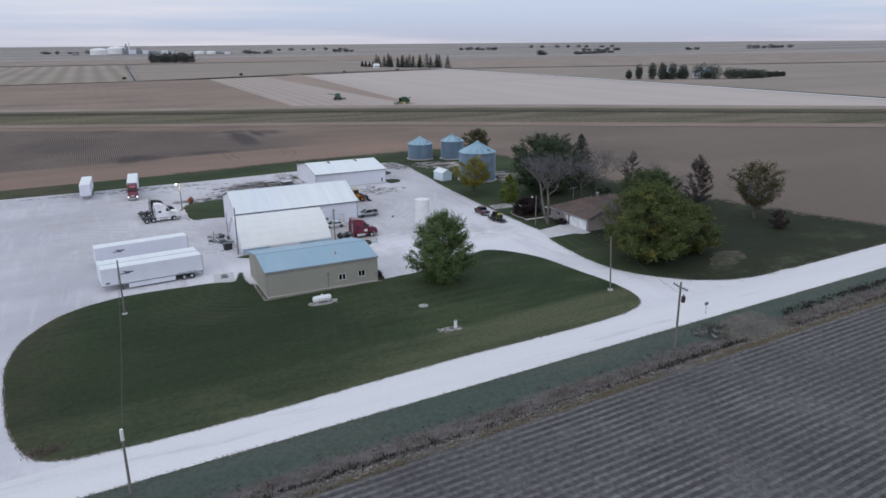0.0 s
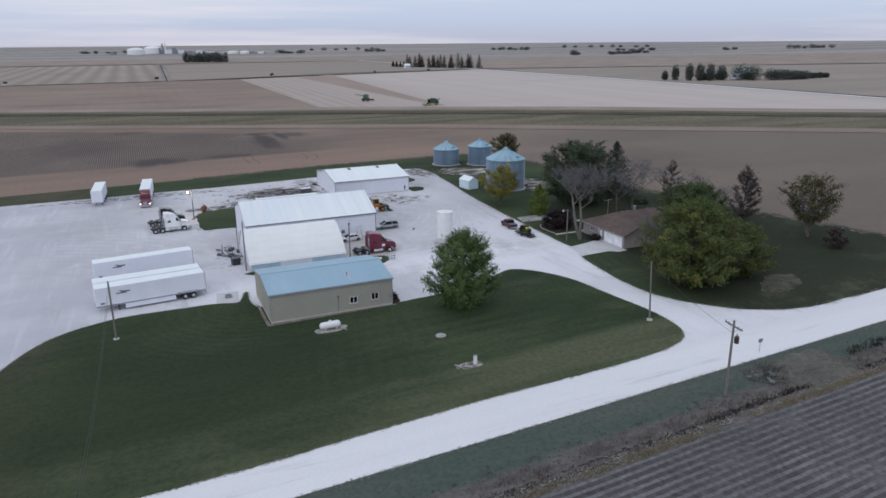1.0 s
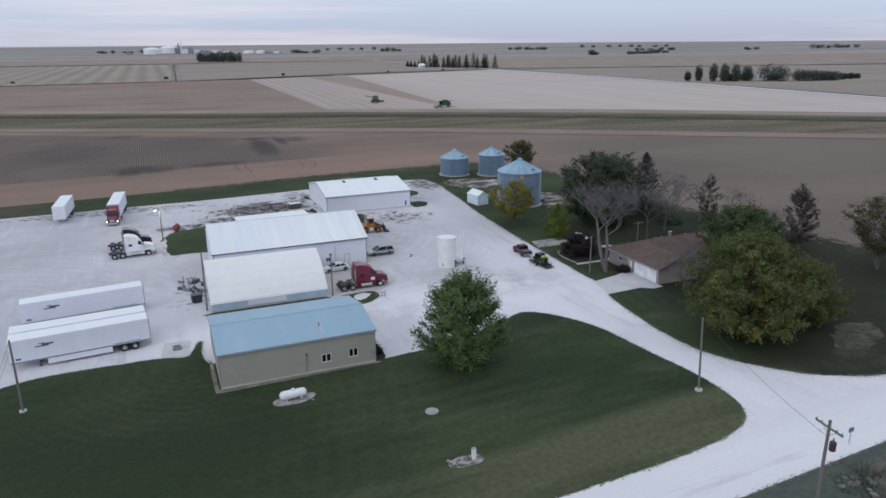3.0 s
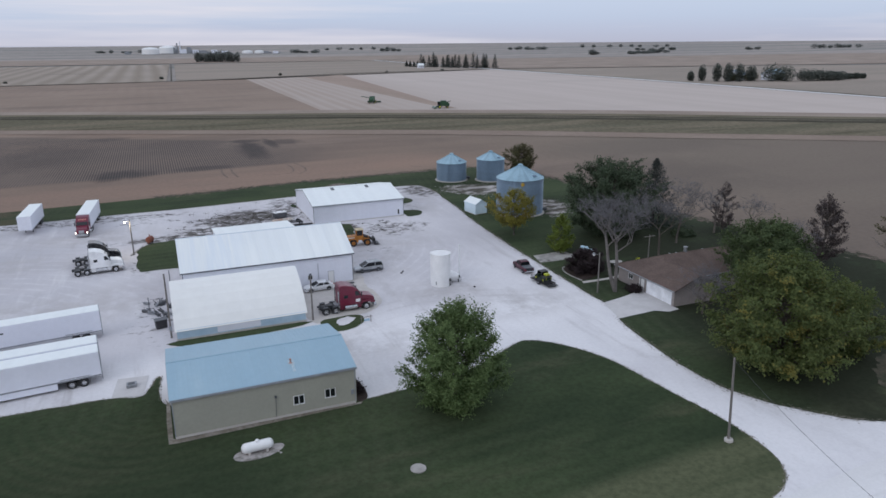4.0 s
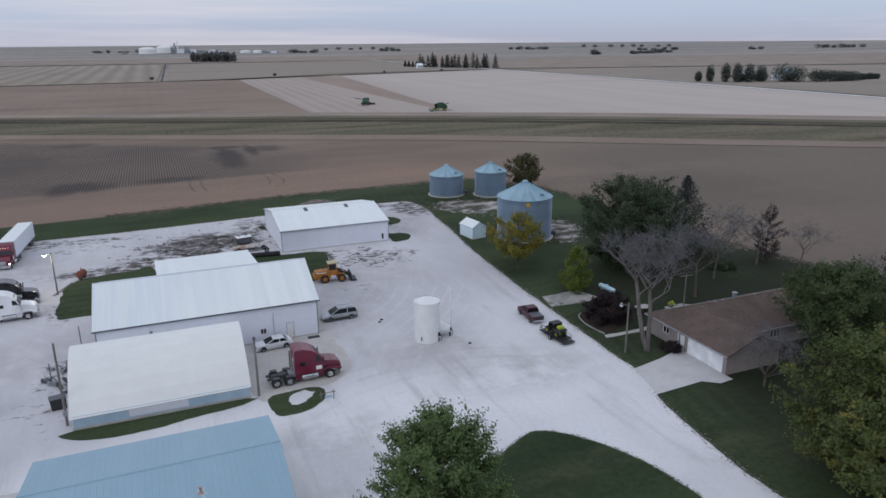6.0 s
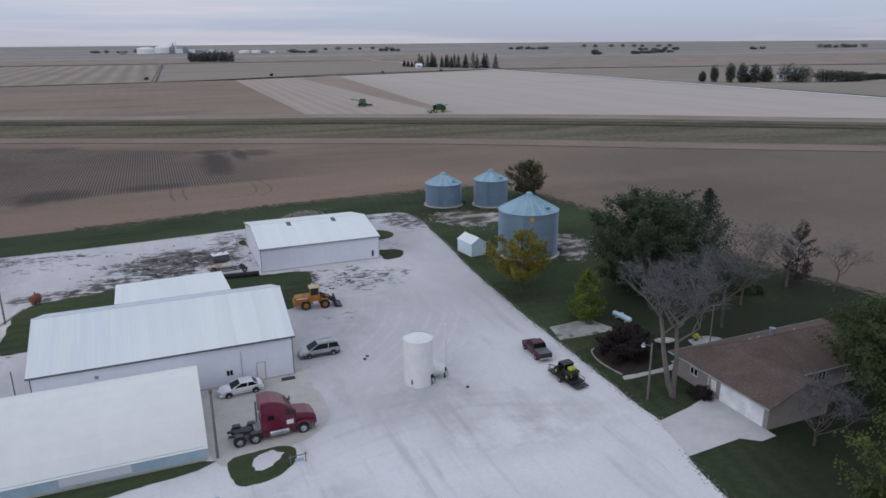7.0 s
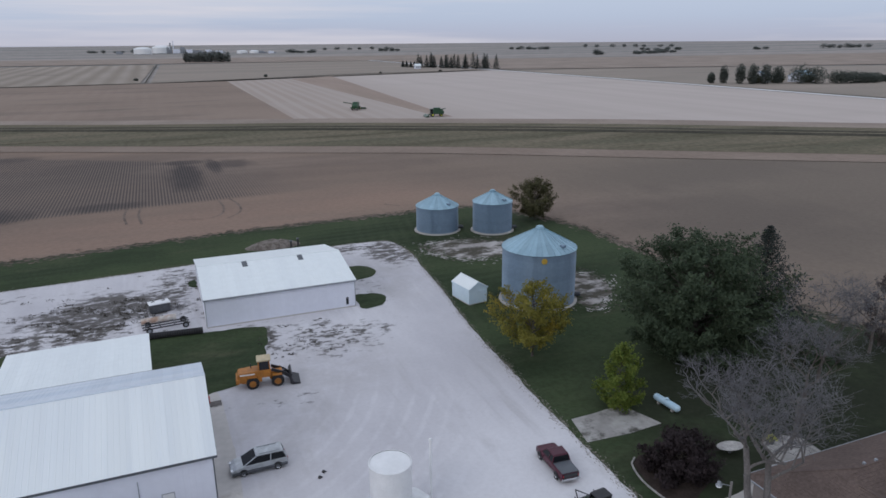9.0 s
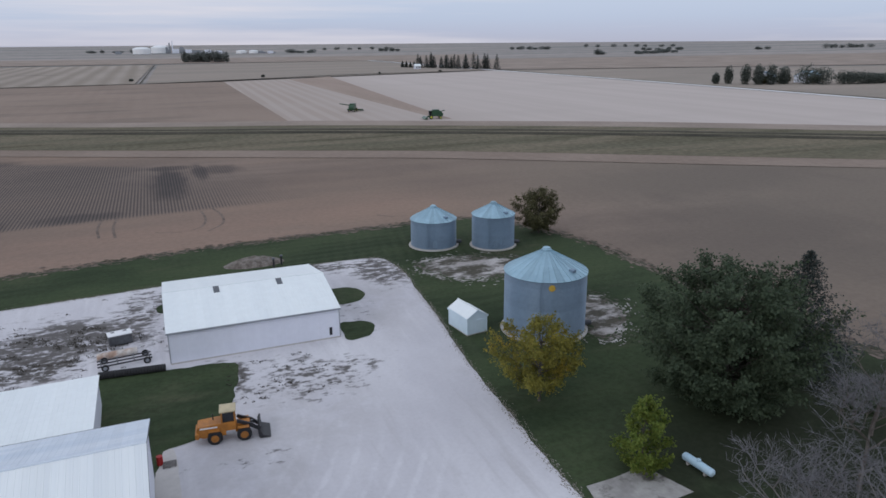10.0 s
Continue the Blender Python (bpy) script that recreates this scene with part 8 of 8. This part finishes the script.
pt = thing("patio_table", pose(95.0, 133.5, 0, 0, 0, -10) @ Matrix.Diagonal((1.9, 1.1, 1, 1)), "oval pale garden table behind the house", "table")
part("tabletop", lathe(B(), [(0.0, 0.7), (0.7, 0.7), (0.72, 0.73), (0.7, 0.76), (0.0, 0.76)], 20), M["stone"], pt)
part("pedestal", rod(B(), (0, 0, 0), (0, 0, 0.7), 0.08), M["steel"], pt)
fl = thing("flower_pot", pose(99.7, 133.1, 0.05), "pot of bright yellow flowers by the house", "flower pot")
part("pot", lathe(B(), [(0.0, 0.0), (0.22, 0.0), (0.3, 0.4), (0.26, 0.4), (0.0, 0.35)], 14), M["dark_trim"], fl)
fv, ff = [], []
frng = random.Random(5)
for _ in range(160):
    d = Vector((frng.gauss(0, 1), frng.gauss(0, 1), abs(frng.gauss(0, 0.8)))).normalized() * 0.42
    leaf(fv, ff, d + Vector((0, 0, 0.45)), 0.16, frng)
fo = new("flowers", leaf_mesh("flowers", fv, ff, M["yellow"]))
fo.parent = fl
sheet("patio", [(92.6, 127.2), (102.6, 127.2), (103.2, 132.4), (102.0, 133.7), (98.8, 133.6), (97.8, 130.6), (92.6, 129.4)], 0.04, M["old_slab"], "pale paved patio behind the house", "patio", 0.1, 0.6, smooth=False)


# ---- weeds, piles and the distance ----
def weeds(name, spots, mat, label, seed, size, height, per):
    rng = random.Random(seed)
    v, f = [], []
    for x, y, z, s in spots:
        for _ in range(per):
            a, r = rng.uniform(0, 2 * math.pi), abs(rng.gauss(0, 0.5)) * s
            h = height * s * rng.uniform(0.3, 1.0)
            p = Vector((x + r * math.cos(a), y + r * math.sin(a), z))
            q = p + Vector((rng.uniform(-0.3, 0.3) * h, rng.uniform(-0.3, 0.3) * h, h))
            w = Vector((math.cos(a), math.sin(a), 0)) * size
            k = len(v)
            v += [p - w, p + w, q + w * 0.4, q - w * 0.4]
            f.append((k, k + 1, k + 2, k + 3))
    return tagged(new(name, leaf_mesh(name, v, f, mat)), label, "weeds", kind="stuff")


rng = random.Random(40)
spots = [(x, y, 0.0, rng.uniform(0.4, 0.9)) for x, y in [on_line(rng.uniform(-10, 150), 51.7 + rng.gauss(0, 0.3)) for _ in range(2600)] if noise.noise(Vector((x * 0.09, 0, 5))) > rng.uniform(-0.5, 0.35)]
weeds("field_edge_grass", spots, M["gold_grass"], "golden dry grass along the field's edge", 40, 0.04, 0.4, 9)
rng = random.Random(41)
spots = []
for k in range(420):
    x = rng.uniform(-10, 150)
    n = noise.noise(Vector((x * 0.13, 0, 0)))
    spots.append((*on_line(x, 54.2 + rng.gauss(0, 0.9) + 0.5 * n), -0.35, rng.uniform(0.5, 1.1)))
weeds("ditch_weeds", spots, M["dry_weed"], "dry reddish weeds on the ditch bank", 42, 0.05, 0.8, 9)
# weeds along the same line, their colour darkened for the shadow
spots = [(x, y + 0.45 * math.sin(x * 0.11), -0.35, rng.uniform(0.4, 0.9)) for x, y in [on_line(rng.uniform(-10, 150), 53.0 + rng.gauss(0, 0.28)) for _ in range(1500)] if not 76 < x < 84]
spots += [(*on_line(rng.uniform(88, 150), 57.2 + rng.gauss(0, 0.4)), -0.25, rng.uniform(0.4, 0.9)) for _ in range(300)]
weeds("ditch_dark_weeds", spots, M["shadow_weed"], "rank weeds in the ditch bottom, darkened for its shadow", 43, 0.05, 0.7, 8)
spots = [(*on_line(rng.uniform(-10, 150), rng.uniform(54.5, 60.5)), -0.4, rng.uniform(0.25, 0.7)) for _ in range(1800)]
weeds("verge_tufts", spots, M["dark_weed"], "scattered dry tufts on the verge", 44, 0.035, 0.45, 5)
rrng = random.Random(77)
for k in range(34):
    bm = B()
    size_ = rrng.uniform(0.16, 0.4)
    bmesh.ops.create_icosphere(bm, subdivisions=1, radius=size_)
    for v in bm.verts:
        v.co *= 1 + 0.4 * noise.noise(v.co * 3 / size_ + Vector((k, 0, 0)))
        v.co.z *= 0.7
    ob = new("rubble_block", mesh_of(bm, "rubble_block", M["rubble"]))
    ob.location = (72.6 + rrng.gauss(0, 0.9), 63.3 + rrng.gauss(0, 1.1), -0.3 + size_ * 0.4)
    tagged(ob, "grey broken rubble block in the ditch", "rubble", "ditch rubble")
spots = [(73.6 + rng.gauss(0, 1.6), 63.4 + rng.gauss(0, 0.9), -0.3, rng.uniform(0.4, 0.9)) for _ in range(70)]
weeds("roadside_brush", spots, M["dark_weed"], "dark leafless brush beside the road", 45, 0.03, 1.1, 10)
spots = [(-8.8 + rng.gauss(0, 0.9), 71.2 + rng.gauss(0, 0.4), 0.05, rng.uniform(0.4, 0.9)) for _ in range(60)]
weeds("corner_weeds", spots, M["dry_weed"], "pale dead weeds at the lawn's corner", 46, 0.04, 0.6, 8)
spots = [(rng.gauss(38, 7), rng.gauss(195, 4.5), 0.06, rng.uniform(0.3, 0.9)) for _ in range(420)] + [(rng.uniform(58, 70), rng.uniform(170, 181), 0.06, rng.uniform(0.2, 0.6)) for _ in range(120)]
weeds("yard_weeds", [s for s in spots if noise.noise(Vector((s[0] * 0.2, s[1] * 0.3, 0))) > 0.0], M["dark_weed"], "dark weeds and rubbish in the rutted gravel", 47, 0.06, 0.35, 12)

md = B()
bmesh.ops.create_grid(md, x_segments=40, y_segments=24, size=1)
for v in md.verts:
    r = min(1.0, v.co.length)
    x, y = v.co.x * 5.2, v.co.y * 2.6
    z = 1.25 * max(0.0, 1 - r * r) + 0.35 * (1 - r) * noise.noise(Vector((x, y, 0)) * 1.3) - 0.02
    v.co = (x, y, z)
mo = new("brush_pile", mesh_of(md, "brush_pile", surface("grey_brush_and_stone", (0.13, 0.11, 0.095), (0.22, 0.195, 0.175), 1.2, 4.0, 0.95, 0.06, spec=0.1)))
mo.location = (67.0, 220.4, 0.0)
tagged(mo, "low grey pile of brush and rubble", "pile")

# machines at work far off
def combine(m, label):
    t = thing("combine_harvester", m, label, "combine")
    part("body", prism(B(), [(-4.2, 1.2), (-4.4, 2.6), (-3.0, 3.9), (1.2, 3.9), (1.4, 1.4)], -1.5, 1.5, "y", 0.12), M["green_paint"], t)
    slab(t, "cab", M["glass"], 1.3, 2.7, -0.9, 0.9, 1.9, 3.7, 0.1)
    slab(t, "cab_roof", M["green_paint"], 1.1, 2.9, -1.0, 1.0, 3.7, 3.95, 0.06)
    part("header", prism(B(), [(4.0, 0.2), (3.9, 1.0), (4.5, 1.1), (5.6, 0.25)], -4.5, 4.5, "y"), M["green_paint"], t)
    part("feeder_house", prism(B(), [(1.4, 1.2), (1.4, 2.0), (4.1, 1.0), (4.0, 0.4)], -0.6, 0.6, "y"), M["green_paint"], t)
    part("unloading_auger", rod(B(), (-2.8, 1.3, 3.6), (-4.0, 6.5, 4.6), 0.22), M["green_paint"], t)
    slab(t, "grain_tank", M["green_paint"], -2.4, 0.8, -1.4, 1.4, 3.9, 4.5, 0.1)
    for x, r in ((1.6, 0.95), (-3.0, 0.65)):
        for y in (-1.6, 1.6):
            wheel(t, x, y, r, 0.6, M["yellow"])
    return t


combine(pose(182, 425, 0.1, 0, 0, 168), "green combine harvester working in the pale field")
combine(pose(155.5, 479, 0.1, 0, 0, 60), "green combine harvester with its auger out")

# the far farmstead and tree lines
def clump(x, y, w, h, label, seed, mat, n=420, size=1.4, name="far_tree"):
    rng = random.Random(seed)
    t = thing(name, pose(x, y, far_rise(x, y)), label, "tree", "far trees")
    part("trunk", rod(B(), (0, 0, 0), (0, 0, h * 0.6), h * 0.03, h * 0.015, 6), M["bark"], t)
    v, f = [], []
    for _ in range(n):
        d = Vector((rng.gauss(0, 1), rng.gauss(0, 1), rng.gauss(0, 1))).normalized() * rng.random() ** 0.4
        k = 1 + 0.35 * noise.noise(d * 2.5 + Vector((seed, 0, 0)))
        leaf(v, f, Vector((d.x * w * k, d.y * w * k, max(0.1, h * 0.45 + d.z * h * 0.52 * k))), size, rng, 1.0)
    o = new("crown", leaf_mesh("crown", v, f, mat))
    o.parent = t
    return t


rng = random.Random(61)
for k in range(24):
    s = k / 23
    x, y = 404 + 79 * s + rng.uniform(-3, 3), 1110 - 145 * s + rng.uniform(-8, 8)
    h = rng.uniform(16, 23) if k > 3 else rng.uniform(7, 10)
    conifer(x, y, h, h * 0.36, "dark cedar in a far windbreak row", 700 + k, n=12, name="cedar_tree", size=1.4, per=14)
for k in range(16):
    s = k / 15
    clump(120 + 75 * s + rng.uniform(-3, 3), 1620 - 45 * s + rng.uniform(-12, 12), rng.uniform(6, 9), rng.uniform(17, 23), "dark tree in the far wood", 740 + k, M["leaf_horizon_hazed"], size=2.4)
for x, y, w, h, mat in ((503, 578, 2.2, 9, "leaf_far_hazed"), (511, 572, 2.6, 15, "leaf_far_hazed"), (518, 560, 3.0, 17, "leaf_far_hazed"), (524, 552, 3.4, 17, "leaf_far_hazed"), (533, 547, 3.2, 17, "leaf_far_hazed"), (548, 548, 3.6, 15, "leaf_far_hazed"),
                        (563, 538, 6.5, 16, "leaf_far_hazed"), (572, 530, 6.0, 15, "leaf_far_hazed"), (556, 556, 4.5, 8, "leaf_olive"), (590, 524, 5.5, 11, "leaf_far_hazed"), (600, 522, 6, 11, "leaf_far_hazed"), (611, 520, 6, 10, "leaf_far_hazed"), (622, 520, 6, 9, "leaf_far_hazed"), (633, 522, 5, 8, "leaf_far_hazed"), (648, 524, 2.4, 6, "leaf_far_hazed"), (660, 526, 2.2, 6, "leaf_far_hazed"), (672, 528, 2.2, 5, "leaf_far_hazed"), (537, 560, 4, 7, "leaf_olive"), (580, 545, 4, 7, "leaf_olive")):
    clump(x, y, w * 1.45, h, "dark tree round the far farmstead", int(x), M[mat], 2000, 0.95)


def far_house(x, y, w, d, h, turn, label, roof):
    t = thing("far_house", pose(x, y, far_rise(x, y), 0, 0, turn), label, "house", "far houses")
    part("wall", prism(B(), [(-d / 2, 0), (d / 2, 0), (d / 2, h), (0, h + d * 0.3), (-d / 2, h)], -w / 2, w / 2, "x"), M["white_metal"], t)
    for s in (-1, 1):
        part("roof", prism(B(), [(0, h + d * 0.33), (s * (d / 2 + 0.6), h - 0.3), (s * (d / 2 + 0.6), h + 0.1), (0, h + d * 0.33 + 0.4)], -w / 2 - 0.6, w / 2 + 0.6, "x"), roof, t)
    for k in (-0.3, 0.0, 0.3):
        part("window", box(B(), k * w - 0.6, k * w + 0.6, -d / 2 - 0.08, -d / 2 - 0.01, h * 0.35, h * 0.75), M["glass"], t)
    return t


far_house(548, 566, 14, 12, 5.5, 20, "pale house among the far trees", M["bin_steel"])
far_house(585, 556, 18, 14, 5, 10, "pale blue-roofed barn among the far trees", M["blue_roof"])
far_house(401, 1040, 8, 7, 4, 0, "small white shed by the cedar row", M["white_roof"])

# the plant on the horizon, with its round tanks
for x, y, r, h in ((40, 2600, 27, 22), (98, 2720, 29, 26), (340, 2520, 17, 10), (376, 2500, 15, 10)):
    t = thing("storage_dome", pose(x, y, far_rise(x, y)), "large white round tank at the distant plant", "tank", "far tanks")
    part("shell", lathe(B(), [(r, 0.0), (r, h * 0.72), (r * 0.92, h * 0.8), (r * 0.6, h * 0.94), (0.0, h)], 28), M["white_paint"], t)
for k, (x, y, w, h) in enumerate(((128, 2700, 3, 34), (137, 2695, 2, 40), (120, 2702, 6, 20), (150, 2690, 16, 14), (168, 2690, 10, 20), (190, 2680, 14, 12), (215, 2680, 18, 9), (250, 2660, 14, 11), (-30, 2640, 10, 9), (280, 2600, 16, 8), (400, 2500, 16, 8), (430, 2480, 12, 7))):
    t = thing("plant_building", pose(x, y, far_rise(x, y)), "pale industrial building on the horizon", "building", "far plant")
    part("block", box(B(), -w, w * 0.4, -6, 6, 0, h), M["white_metal"] if k % 2 else M["steel"], t)
    part("tower", box(B(), w * 0.4, w, -4, 4, 0, h * 0.6), M["steel"], t)
rng = random.Random(88)
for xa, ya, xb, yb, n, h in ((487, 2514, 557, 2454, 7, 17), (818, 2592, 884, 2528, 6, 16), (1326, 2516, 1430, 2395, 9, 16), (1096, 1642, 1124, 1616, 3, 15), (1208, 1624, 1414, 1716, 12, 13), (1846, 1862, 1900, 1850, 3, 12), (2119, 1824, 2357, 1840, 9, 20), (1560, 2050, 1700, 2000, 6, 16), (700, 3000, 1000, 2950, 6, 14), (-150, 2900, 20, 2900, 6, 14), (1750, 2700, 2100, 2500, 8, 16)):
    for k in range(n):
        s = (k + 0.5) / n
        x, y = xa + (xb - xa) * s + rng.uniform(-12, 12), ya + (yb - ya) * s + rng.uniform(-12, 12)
        clump(x, y, rng.uniform(7, 14), h * rng.uniform(0.35, 0.9), "dark tree clump on the horizon", 900 + int(x + y), M["leaf_horizon_hazed"], 500, 2.0)
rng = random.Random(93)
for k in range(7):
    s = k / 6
    clump(-350 + 760 * s + rng.uniform(-25, 25), 880 + 60 * s * s + rng.uniform(-4, 4), rng.uniform(1.0, 2.2), rng.uniform(1.5, 3.2), "small bush on the far fence line", 1100 + k, M["leaf_far_hazed"], size=0.9, name="bush")
